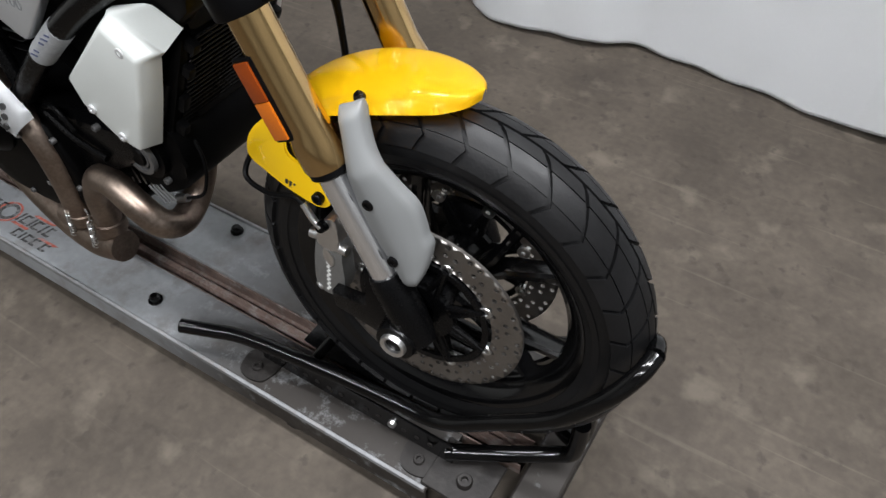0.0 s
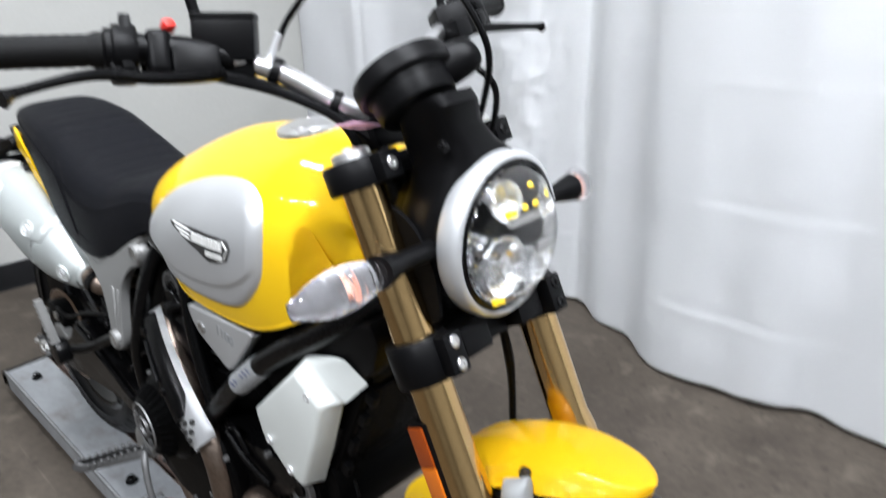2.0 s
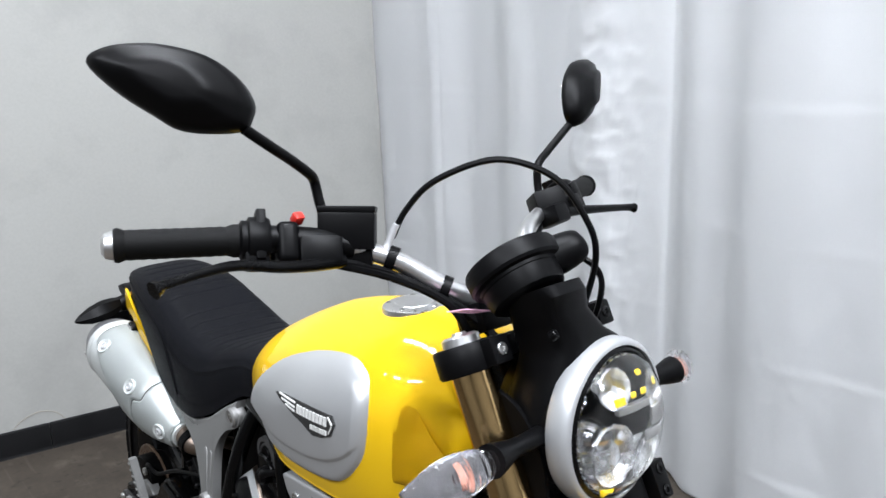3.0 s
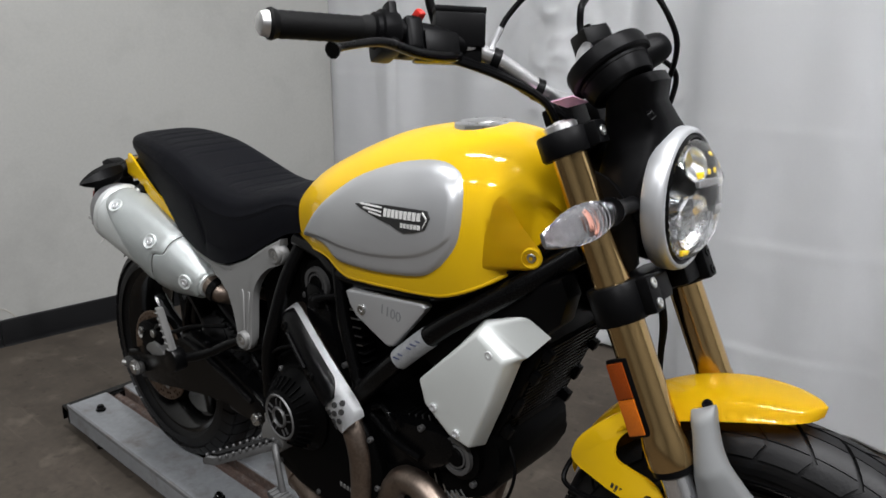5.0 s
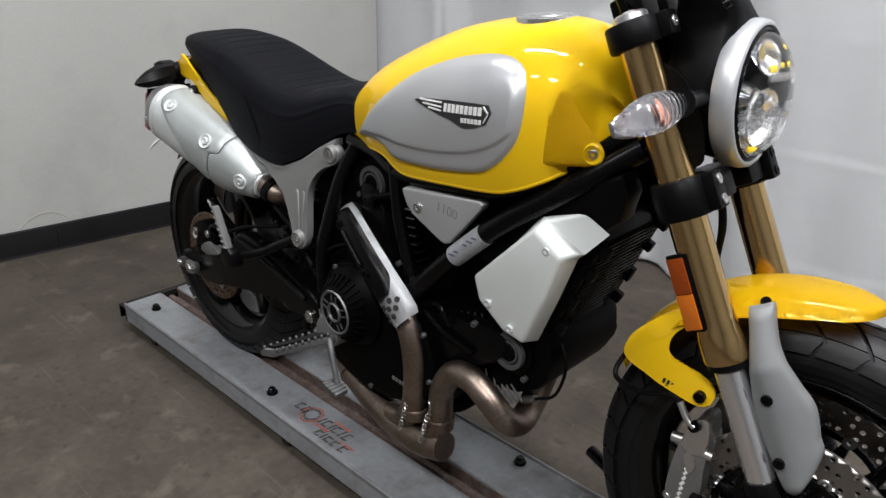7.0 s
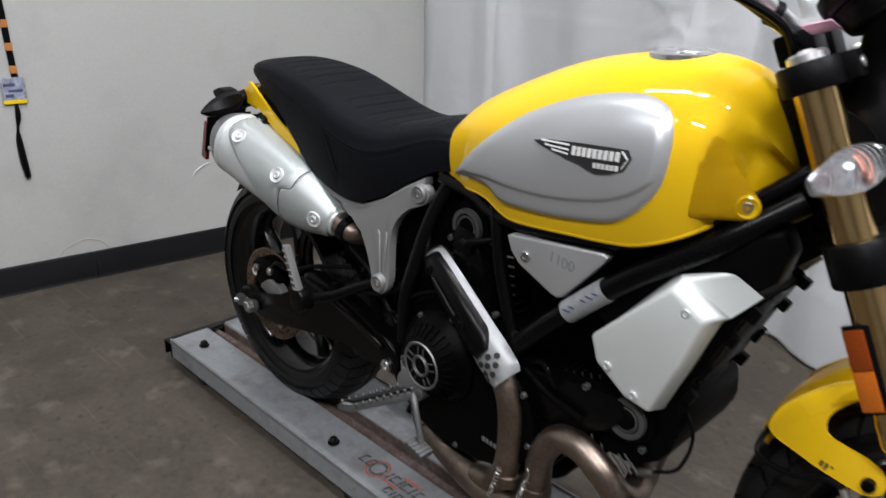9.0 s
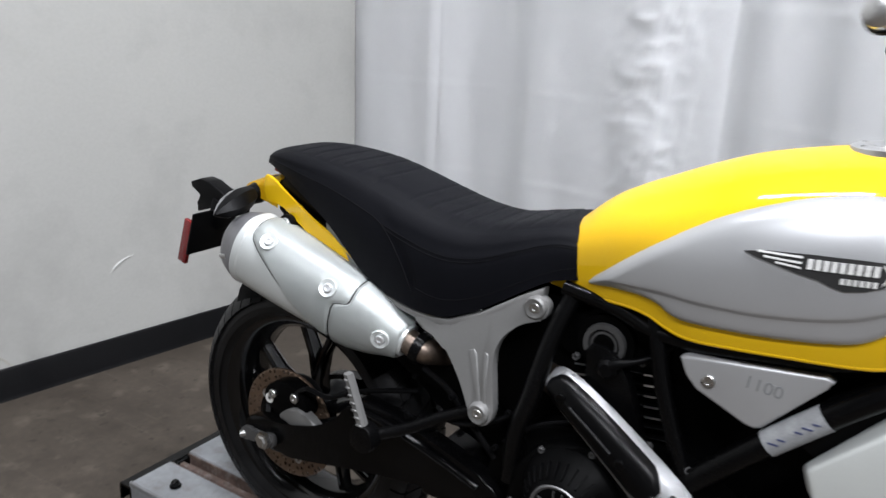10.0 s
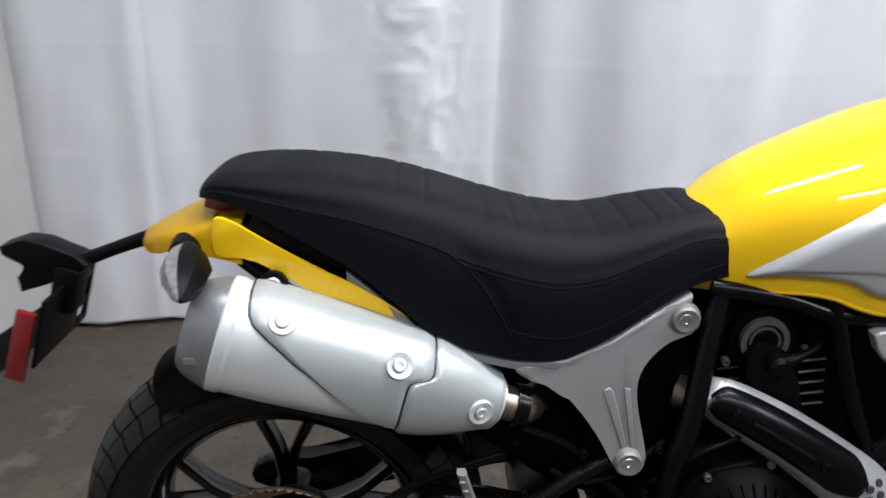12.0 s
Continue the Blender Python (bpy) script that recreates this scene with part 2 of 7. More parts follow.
def greasy(mat):
    """Grease and rust that gather on the plates where the chock is bolted down."""
    nt = mat.node_tree
    make, link = nt.nodes.new, nt.links.new
    bsdf = nt.nodes["Principled BSDF"]
    coord, axes, along, blots, cut, both, over = (make("ShaderNode" + k) for k in ("TexCoord", "SeparateXYZ", "MapRange", "TexNoise", "MapRange", "Math", "Mix"))
    link(coord.outputs["Object"], axes.inputs[0])
    link(axes.outputs[0], along.inputs["Value"])
    along.inputs["From Min"].default_value, along.inputs["From Max"].default_value = 0.80, 1.22
    along.inputs["To Min"].default_value, along.inputs["To Max"].default_value = 0.10, 1.0
    blots.inputs["Scale"].default_value, blots.inputs["Detail"].default_value, blots.inputs["Roughness"].default_value = 16.0, 8.0, 0.72
    link(coord.outputs["Object"], blots.inputs["Vector"])
    cut.inputs["From Min"].default_value, cut.inputs["From Max"].default_value = 0.20, 0.46
    link(blots.outputs["Fac"], cut.inputs["Value"])
    both.operation = "MULTIPLY"
    link(along.outputs[0], both.inputs[0])
    link(cut.outputs[0], both.inputs[1])
    over.data_type = "RGBA"
    over.inputs["B"].default_value = (0.028, 0.024, 0.021, 1)
    link(both.outputs[0], over.inputs["Factor"])
    link(bsdf.inputs["Base Color"].links[0].from_socket, over.inputs["A"])
    link(over.outputs["Result"], bsdf.inputs["Base Color"])


greasy(GALVANISED)
LIP = surface("bare_plate_edge", (0.20, 0.205, 0.21), 0.72, metal=0.15, var=0.2, scale=14, fine=80, bump=0.08, dirt=(0.16, 0.13, 0.11), dirt_amount=0.7)
RUST = surface("rusty_steel", (0.13, 0.09, 0.075), 0.7, metal=0.2, var=0.35, scale=24, fine=150, bump=0.25, dirt=(0.30, 0.29, 0.28), dirt_amount=0.6)
RACK_BLACK = surface("black_rack_paint", (0.0016, 0.0016, 0.0017), 0.15, var=0.3, scale=15, fine=200, bump=0.05, dirt=(0.008, 0.007, 0.006), dirt_amount=0.2, spec=0.26)
PLATE_RUST = surface("greasy_plate", (0.014, 0.012, 0.011), 0.5, metal=0.3, var=0.3, scale=20, fine=140, bump=0.2, dirt=(0.07, 0.065, 0.06), dirt_amount=0.4)
BASE_BLACK = surface("black_baseboard", (0.0025, 0.0025, 0.003), 0.5, var=0.2, bump=0.05, spec=0.15)
def concrete():
    """Worn polished concrete: broad cloudy tone, mottling, dark stains, pale scratches."""
    mat = surface("polished_concrete", (0.066, 0.0555, 0.045), 0.58, var=0.26, scale=3.2, fine=46, bump=0.05, dirt=(0.044, 0.037, 0.031), dirt_amount=0.85, rough_var=0.14, spec=0.12)
    nt = mat.node_tree
    make, link = nt.nodes.new, nt.links.new
    bsdf = nt.nodes["Principled BSDF"]
    coord = make("ShaderNodeTexCoord")
    out = bsdf.inputs["Base Color"].links[0].from_socket
    for turn_z, stretch, low, high, color, share in ((0.6, (2.0, 60.0, 1.0), 0.70, 0.76, (0.17, 0.148, 0.122), 0.22), (-0.9, (1.4, 46.0, 1.0), 0.71, 0.77, (0.16, 0.14, 0.115), 0.2), (0.2, (9.0, 9.0, 1.0), 0.64, 0.74, (0.145, 0.125, 0.10), 0.45), (1.3, (26.0, 26.0, 1.0), 0.66, 0.72, (0.036, 0.031, 0.026), 0.6)):
        mapping, marks, edge, over = make("ShaderNodeMapping"), make("ShaderNodeTexNoise"), make("ShaderNodeMapRange"), make("ShaderNodeMix")
        mapping.inputs["Rotation"].default_value, mapping.inputs["Scale"].default_value = (0, 0, turn_z), stretch
        marks.inputs["Scale"].default_value, marks.inputs["Detail"].default_value = 1.0, 4.0
        edge.inputs["From Min"].default_value, edge.inputs["From Max"].default_value, edge.inputs["To Max"].default_value = low - 0.06, high - 0.02, share
        over.data_type = "RGBA"
        over.inputs["B"].default_value = (*color, 1)
        link(coord.outputs["Object"], mapping.inputs["Vector"])
        link(mapping.outputs["Vector"], marks.inputs["Vector"])
        link(marks.outputs["Fac"], edge.inputs["Value"])
        link(edge.outputs[0], over.inputs["Factor"])
        link(out, over.inputs["A"])
        out = over.outputs["Result"]
    link(out, bsdf.inputs["Base Color"])
    return mat


CONCRETE = concrete()
PLASTER = surface("grey_white_wall", (0.405, 0.405, 0.385), 0.7, var=0.05, scale=1.3, fine=90, bump=0.06, dirt=(0.30, 0.30, 0.285), dirt_amount=0.6)

# ---- the room ----
FLOOR_LEFT, CEIL = -1.262, 3.6
PALE_WALL = surface("pale_grey_wall", (0.20, 0.20, 0.195), 0.8, var=0.1, scale=2, fine=60)
DARK_WALL = surface("dark_grey_wall", (0.12, 0.12, 0.12), 0.8, var=0.1, scale=2, fine=60)


def slab(name, size, place, material, rz=0.0, label="", category=""):
    bm = bmesh.new()
    box(bm, size, Matrix.Translation(place) @ Matrix.Rotation(rz, 4, "Z"), 0)
    return solo(name, bm, material, label, category, "structure")


slab("floor", (9.0, 9.0, 0.1), (1.6, -1.6, -0.05), CONCRETE, 0, "grey brown polished concrete floor with stains and scratches", "floor")
WALL_TURN = -radians(7.5)  # the wall runs slightly away towards the drape
wall_m = Matrix.Translation((FLOOR_LEFT, 0, 0)) @ Matrix.Rotation(WALL_TURN, 4, "Z")
bm = bmesh.new()
box(bm, (0.12, 9.0, CEIL), wall_m @ Matrix.Translation((-0.06 - 0.012, -1.6, CEIL / 2)), 0)
wall_left = solo("wall_left", bm, PLASTER, "off-white painted wall with dark smudges and a scuff", "wall", "structure")
slab("wall_back", (9.0, 0.12, CEIL), (1.6, 2.4, CEIL / 2), PLASTER, 0, "plain wall behind the white drape", "wall")
slab("wall_right", (0.12, 9.0, CEIL), (5.2, -1.6, CEIL / 2), PALE_WALL, 0, "plain pale grey wall", "wall")
slab("wall_front", (9.0, 0.12, CEIL), (1.6, -5.2, CEIL / 2), PALE_WALL, 0, "plain pale grey wall", "wall")
slab("ceiling", (9.0, 9.0, 0.1), (1.6, -1.6, CEIL + 0.05), DARK_WALL, 0, "plain dark ceiling", "ceiling")
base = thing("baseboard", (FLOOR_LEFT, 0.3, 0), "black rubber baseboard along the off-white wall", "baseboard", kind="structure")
for k in range(5):
    y0 = -3.74 + 1.22 * k
    prof = [(-0.012, 0.0), (0.010, 0.0), (0.003, 0.012), (0.0, 0.098), (-0.004, 0.104), (-0.012, 0.104)]
    bm = bmesh.new()
    skin(bm, [[wall_m @ Vector((x, y, z)) for x, z in prof] for y in (y0 + 0.001, y0 + 1.219)])
    part("baseboard_length", bm, BASE_BLACK, base)

# the drape: floor line with folds, hung from the ceiling
LINE = spline([(-1.078, 1.478), (-1.02, 1.462), (-0.957, 1.457), (-0.835, 1.452), (-0.726, 1.480), (-0.64, 1.525), (-0.35, 1.53), (0.0, 1.475), (0.38, 1.480), (0.47, 1.500), (0.56, 1.468), (0.66, 1.428), (0.775, 1.368), (0.91, 1.302), (1.07, 1.290), (1.23, 1.338), (1.36, 1.382), (1.50, 1.374), (1.64, 1.378), (1.76, 1.355), (1.88, 1.312), (2.0, 1.304), (2.1, 1.308), (2.7, 1.312), (3.4, 1.33), (4.2, 1.35)], 22)


def drape_shift(s, z, x):
    """How far the cloth stands out towards the camera at s metres along the hem."""
    folds = lerp(x, [(-1, 0.016), (0.2, 0.016), (0.75, 0.013), (1.1, 0.012), (2.0, 0.008), (5, 0.012)])
    d = folds * (math.sin(s * 16.0 + 0.8 * math.sin(s * 3.1) + 0.2 * z) + 0.28 * math.sin(s * 29.0 + 1.3 + 0.4 * z))
    d += 0.010 * noise.noise(Vector((s * 2.3, z * 1.1, 3.0)))
    d += 0.006 * noise.noise(Vector((s * 7.0, z * 3.0, 9.0))) + 0.0012 * noise.noise(Vector((s * 19.0, z * 13.0, 4.0)))
    for z0 in (0.26, 0.61, 0.96, 1.31, 1.66, 2.0):  # creases from packing
        u = (z - z0 - 0.02 * math.sin(s * 1.7 + z0)) / 0.016
        d += (0.0014 * math.exp(-u * u) - 0.0009 * math.exp(-(u - 1.6) ** 2)) * max(0.1, 0.6 + 0.9 * noise.noise(Vector((s * 3.0, z0, 5.0))))
    for x0, w in ((0.21, 0.13), (2.55, 0.12)):  # crumpled strips
        g = math.exp(-((x - x0) / w) ** 2)
        if g > 0.01:
            bend = 0.4 * noise.noise(Vector((s * 4, z * 3, 6.0)))
            d += g * 0.015 * (1 - abs(noise.noise(Vector((s * 9 + bend, z * 5 - 2 * s, 1.0))))) ** 4
            d += g * 0.009 * (1 - abs(noise.noise(Vector((s * 17 - 4 * z, z * 11 + bend, 2.0))))) ** 5 + g * 0.003 * noise.noise(Vector((s * 40, z * 30, 2.0)))
    return d


bm = bmesh.new()
rows, s_at = [], 0.0
for i, q in enumerate(LINE):
    nxt, prv = LINE[min(i + 1, len(LINE) - 1)], LINE[max(i - 1, 0)]
    if i:
        s_at += float(np.hypot(*(q - LINE[i - 1])))
    t2 = (nxt - prv) / np.hypot(*(nxt - prv))
    nrm = np.array((t2[1], -t2[0]))
    hem = 0.016 + 0.006 * math.sin(s_at * 6.0) + 0.008 * noise.noise(Vector((s_at * 9, 0, 0))) + lerp(q[0], [(1.7, 0.0), (2.1, 0.010), (2.7, 0.030), (4.2, 0.035)])
    col = []
    for k in range(201):
        z = hem + (2.0 - hem) * k / 180 if k <= 180 else 2.0 + (CEIL - 2.1) * (k - 180) / 20
        d = drape_shift(s_at, z, q[0]) + 0.05 * z / 3.0
        col.append((q[0] + nrm[0] * d, q[1] + nrm[1] * d, z))
    rows.append([bm.verts.new(v) for v in col])
for a, b in zip(rows, rows[1:]):
    for k in range(200):
        bm.faces.new((a[k], b[k], b[k + 1], a[k + 1]))
bmesh.ops.solidify(bm, geom=bm.faces[:], thickness=0.003)
drape = thing("curtain", (0.6, 1.5, 0.0), "white fabric drape with vertical folds and packing creases", "curtain")
part("cloth", bm, CLOTH, drape, sharp=80)


# ---- the dolly under the motorcycle ----
DX0, DX1, DTOP = -0.462, 1.605, 0.085
dolly = thing("motorcycle_dolly", (0.6, 0, 0), "worn galvanised steel motorcycle dolly with a rusty wheel channel", "dolly")
for name, ya, yb, side in (("side_plate", -0.178, -0.052, -1), ("side_plate", 0.006, 0.148, 1)):
    bm = bmesh.new()
    outer, inner = (ya, yb) if side < 0 else (yb, ya)
    s = -side
    prof = [(outer, 0.030), (outer, DTOP - 0.006), (outer + s * 0.006, DTOP), (inner - s * 0.003, DTOP), (inner, DTOP - 0.003), (inner, 0.055), (inner - s * 0.003, 0.055), (inner - s * 0.003, DTOP - 0.004), (outer + s * 0.007, DTOP - 0.004), (outer + s * 0.004, DTOP - 0.008), (outer + s * 0.004, 0.030)]
    skin(bm, [[(x, y, z) for y, z in prof] for x in (DX0, DX1)])
    plate_ob = part(name, bm, GALVANISED, dolly, "dented galvanised side plate")
    bm = bmesh.new()
    skin(bm, [[(x, outer + s * dy, DTOP + dz) for dy, dz in ((-0.001, -0.006), (-0.001, 0.0045), (0.001, 0.006), (0.0045, 0.006), (0.006, 0.0045), (0.006, -0.006))] for x in np.linspace(DX0 + 0.002, DX1 - 0.002, 12)])
    part("plate_lip", bm, LIP, plate_ob, "worn bright plate lip")
bm = bmesh.new()
prof = [(-0.0515, 0.080), (-0.0515, 0.052), (-0.034, 0.050), (-0.031, 0.066), (-0.029, 0.068), (-0.017, 0.068), (-0.015, 0.066), (-0.012, 0.050), (0.0055, 0.052), (0.0055, 0.080), (0.0025, 0.080), (0.0025, 0.046), (-0.0485, 0.046), (-0.0485, 0.080)]
skin(bm, [[(x, y, z) for y, z in prof] for x in (DX0, 1.72)])
part("wheel_channel", bm, RUST, dolly, "rusty wheel channel")
for x, y0, y1, mat in ((-0.478, -0.18, 0.30, RACK_BLACK), (1.765, -0.24, 0.36, GALVANISED)):
    bm = bmesh.new()
    w = 0.022 if x < 0 else 0.036
    prof = [(x - w, 0.028), (x - w, 0.072), (x - w + 0.004, 0.076), (x + w - 0.004, 0.076), (x + w, 0.072), (x + w, 0.028), (x + w - 0.005, 0.028), (x + w - 0.005, 0.070), (x - w + 0.005, 0.070), (x - w + 0.005, 0.028)]
    skin(bm, [[(px, y, pz) for px, pz in prof] for y in (y0, y1)])
    part("cross_bar", bm, mat, dolly, "black cross bar" if x < 0 else "galvanised angle cross bar")
for x, y in ((0.917, -0.122), (0.925, 0.113), (0.290, -0.128), (0.315, 0.108), (-0.36, -0.12), (-0.35, 0.10)):
    bm = bmesh.new()
    lathe(bm, [(0, 0.014), (0.007, 0.0135), (0.0105, 0.010), (0.0115, 0.0), (0.015, 0.0), (0.015, -0.003), (0, -0.003)], 10, Matrix.Translation((x, y, DTOP + 0.0045)), False)
    part("bolt", bm, RACK_BLACK, dolly, "black domed bolt")
for x in (0.40, 1.30, -0.30):
    for y in (-0.150, 0.125):
        bm = bmesh.new()
        lathe(bm, [(0, 0.022), (0.018, 0.022), (0.021, 0.018), (0.021, -0.018), (0.018, -0.022), (0, -0.022)], 16, Matrix.Translation((x, y, 0.0215)) @ TO_RIGHT, False)
        part("caster", bm, PLATE_RUST, dolly, "small dark caster")
# worn print on the near plate, drawn as bars and a ring
PRINT_RED = surface("faded_red_print", (0.42, 0.10, 0.07), 0.6, var=0.3, scale=60, bump=0.0, dirt=(0.40, 0.40, 0.40), dirt_amount=0.9)
PRINT_BLACK = surface("faded_black_print", (0.06, 0.06, 0.06), 0.6, var=0.3, scale=60, bump=0.0, dirt=(0.36, 0.36, 0.36), dirt_amount=0.8)


def flat_bar(bm, x, y, w, h, skew=0.0, z=DTOP + 0.0012):
    lo = [bm.verts.new(v) for v in ((x, y, z), (x + w, y, z), (x + w + skew, y + h, z), (x + skew, y + h, z))]
    hi = [bm.verts.new(v.co - Vector((0, 0, 0.001))) for v in lo]
    bm.faces.new(lo)
    bm.faces.new(list(reversed(hi)))
    for i in range(4):
        j = (i + 1) % 4
        bm.faces.new((lo[j], lo[i], hi[i], hi[j]))


bm = bmesh.new()
for x, w in ((0.376, 0.016), (0.400, 0.018), (0.472, 0.004), (0.484, 0.018), (0.510, 0.004), (0.520, 0.020), (0.548, 0.005), (0.562, 0.016)):
    flat_bar(bm, x, -0.122, w, 0.005, 0.004)
    flat_bar(bm, x + 0.004, -0.100, w * 0.8, 0.005, 0.004)
    flat_bar(bm, x, -0.122, 0.004, 0.026, 0.006)
for x, w in ((0.500, 0.016), (0.524, 0.004), (0.536, 0.016), (0.560, 0.015), (0.590, 0.016)):
    flat_bar(bm, x, -0.156, w, 0.005, 0.003)
    flat_bar(bm, x, -0.156, 0.0045, 0.022, 0.004)
    flat_bar(bm, x + 0.003, -0.139, w, 0.005, 0.003)
lathe(bm, [(0.024, 0.0012), (0.017, 0.0012), (0.017, 0.0002), (0.024, 0.0002)], 24, Matrix.Translation((0.440, -0.112, DTOP)))
part("worn_print", bm, PRINT_BLACK, dolly, "worn black lettering")["kind"] = "stuff"
bm = bmesh.new()
lathe(bm, [(0.031, 0.0012), (0.0265, 0.0012), (0.0265, 0.0002), (0.031, 0.0002)], 24, Matrix.Translation((0.440, -0.112, DTOP)))
flat_bar(bm, 0.500, -0.092, 0.06, 0.006, 0.01)
flat_bar(bm, 0.566, -0.134, 0.05, 0.006, 0.01)
flat_bar(bm, 0.470, -0.131, 0.05, 0.006, 0.006)
part("worn_print", bm, PRINT_RED, dolly, "worn red lettering")["kind"] = "stuff"

# ---- wheel chock on the dolly ----
chock = thing("wheel_chock", (1.5, 0, 0.088), "black tubular steel wheel chock bolted to the dolly", "wheel chock")
for s in (-1, 1):
    bm = bmesh.new()
    k = 1.0 if s < 0 else 0.92
    tube(bm, [(1.075, s * 0.178 * k, 0.175), (1.13, s * 0.157 * k, 0.174), (1.20, s * 0.135 * k, 0.174), (1.36, s * 0.112, 0.168), (1.50, s * 0.100, 0.166), (1.59, s * 0.097, 0.178), (1.683, s * 0.088, 0.25), (1.772, s * 0.077, 0.325), (1.830, s * 0.058, 0.405), (1.856, s * 0.03, 0.446), (1.864, 0.0, 0.458)], 0.0135, 14, 5)
    part("side_tube", bm, RACK_BLACK, chock, "glossy black side tube")
    bm = bmesh.new()
    tube(bm, [(1.605, s * 0.112, 0.118), (1.690, s * 0.066, 0.120), (1.766, s * 0.022, 0.124), (1.790, s * 0.016, 0.140), (1.797, s * 0.016, 0.176), (1.797, s * 0.016, 0.24)], 0.0145, 14, 5)
    part("front_tube", bm, RACK_BLACK, chock, "worn black front tube")
    bm = bmesh.new()
    box(bm, (0.42, 0.005, 0.058), Matrix.Translation((1.41, s * 0.112, 0.120)), 0.001, 1)
    part("rail", bm, RACK_BLACK, chock)
    bm = bmesh.new()
    for i in range(14):
        lathe(bm, [(0, 0.0008), (0.0052, 0.0008), (0.0052, -0.0002), (0, -0.0002)], 10, facing((1.225 + i * 0.027, s * (0.112 + 0.0028), 0.116), (0, s, 0)), False)
    part("slots", bm, PLATE_RUST, chock)
    for x in (1.205, 1.568):
        bm = bmesh.new()
        out = spline([(x - 0.03, -0.022), (x - 0.012, -0.034), (x + 0.012, -0.034), (x + 0.03, -0.022), (x + 0.032, 0.02), (x - 0.032, 0.02)], 4, True)
        v0 = [bm.verts.new((q[0], s * (0.130 - q[1]), DTOP + 0.001)) for q in out]
        v1 = [bm.verts.new((q[0], s * (0.130 - q[1]), DTOP + 0.006)) for q in out]
        bm.faces.new(v0), bm.faces.new(v1)
        for i in range(len(v0)):
            j = (i + 1) % len(v0)
            bm.faces.new((v0[i], v0[j], v1[j], v1[i]))
        part("foot_tab", bm, PLATE_RUST, chock, "dark bolted foot tab")
        bolt(chock, (x, s * 0.138, DTOP + 0.006), 0.010, 0.007, (0, 0, 1), PLATE_RUST)
    bolt(chock, (1.50, s * 0.1145, 0.122), 0.008, 0.008, (0, s, 0), STEEL)
    bm = bmesh.new()
    box(bm, (0.115, 0.10, 0.006), Matrix.Translation((1.648, s * 0.120, DTOP + 0.004)), 0.002, 1)
    part("corner_plate", bm, PLATE_RUST, chock, "greasy corner plate")
    bolt(chock, (1.656, s * 0.133, DTOP + 0.007), 0.014, 0.012, (0, 0, 1), PLATE_RUST)
bm = bmesh.new()
tube(bm, [(1.30, -0.105, 0.118), (1.30, 0.105, 0.118)], 0.011, 10)
part("cross_tube", bm, RACK_BLACK, chock)
bm = bmesh.new()
skin(bm, [[(1.26 + 0.10 * k, y, 0.104 + 0.030 * (1 - (k / 2 - 1) ** 2) * 0 + 0.02 * abs(k - 1) + dz) for y, dz in ((-0.06, 0), (0.06, 0), (0.06, 0.004), (-0.06, 0.004))] for k in range(3)])
part("cradle", bm, RACK_BLACK, chock)

# ---- strap with a tag hanging on the wall ----
hang = thing("lanyard", tuple(wall_m @ Vector((0.0, -0.24, 0.40))), "black and yellow strap with a printed tag hanging on the wall", "strap")
bm = bmesh.new()
box(bm, (0.004, 0.020, 0.95), wall_m @ Matrix.Translation((-0.007, -0.262, 1.20)) @ Matrix.Rotation(radians(2), 4, "X"), 0.001, 1)
part("strap", bm, BLACK, hang, "black webbing strap")
for z in (0.80, 0.875, 0.95):
    bm = bmesh.new()
    box(bm, (0.0055, 0.021, 0.026), wall_m @ Matrix.Translation((-0.007, -0.262 - (z - 1.20) * 0.035, z)), 0.001, 1)
    part("strap_stripe", bm, ORANGE_BAND, hang, "orange stripe")
bm = bmesh.new()
box(bm, (0.004, 0.072, 0.085), wall_m @ Matrix.Translation((-0.003, -0.258, 0.732)), 0.002, 1)
tag = part("tag", bm, surface("blue_tag", (0.26, 0.27, 0.34), 0.5, var=0.5, scale=60, fine=300), hang, "pale blue printed tag")
for dy, dz, w, h in ((-0.012, 0.018, 0.036, 0.012), (0.006, -0.002, 0.044, 0.010), (-0.014, -0.018, 0.026, 0.012)):
    bm = bmesh.new()
    box(bm, (0.0052, w, h), wall_m @ Matrix.Translation((-0.003, -0.258 + dy, 0.732 + dz)), 0.001, 1)
    part("print", bm, TAG_INK, tag, "dark blue print")
bm = bmesh.new()
box(bm, (0.005, 0.073, 0.014), wall_m @ Matrix.Translation((-0.003, -0.258, 0.693)), 0.001, 1)
part("tag_edge", bm, YELLOW_FILM, hang, "yellow tag edge")
bm = bmesh.new()
tube(bm, [tuple(wall_m @ Vector(v)) for v in ((-0.006, -0.256, 0.69), (-0.004, -0.258, 0.64), (-0.004, -0.265, 0.60), (-0.006, -0.267, 0.56), (-0.006, -0.264, 0.49), (-0.006, -0.258, 0.426))], [0.005, 0.009, 0.004, 0.010, 0.012, 0.010], 8, 4)
part("strap_end", bm, BLACK, hang, "frayed black strap end")

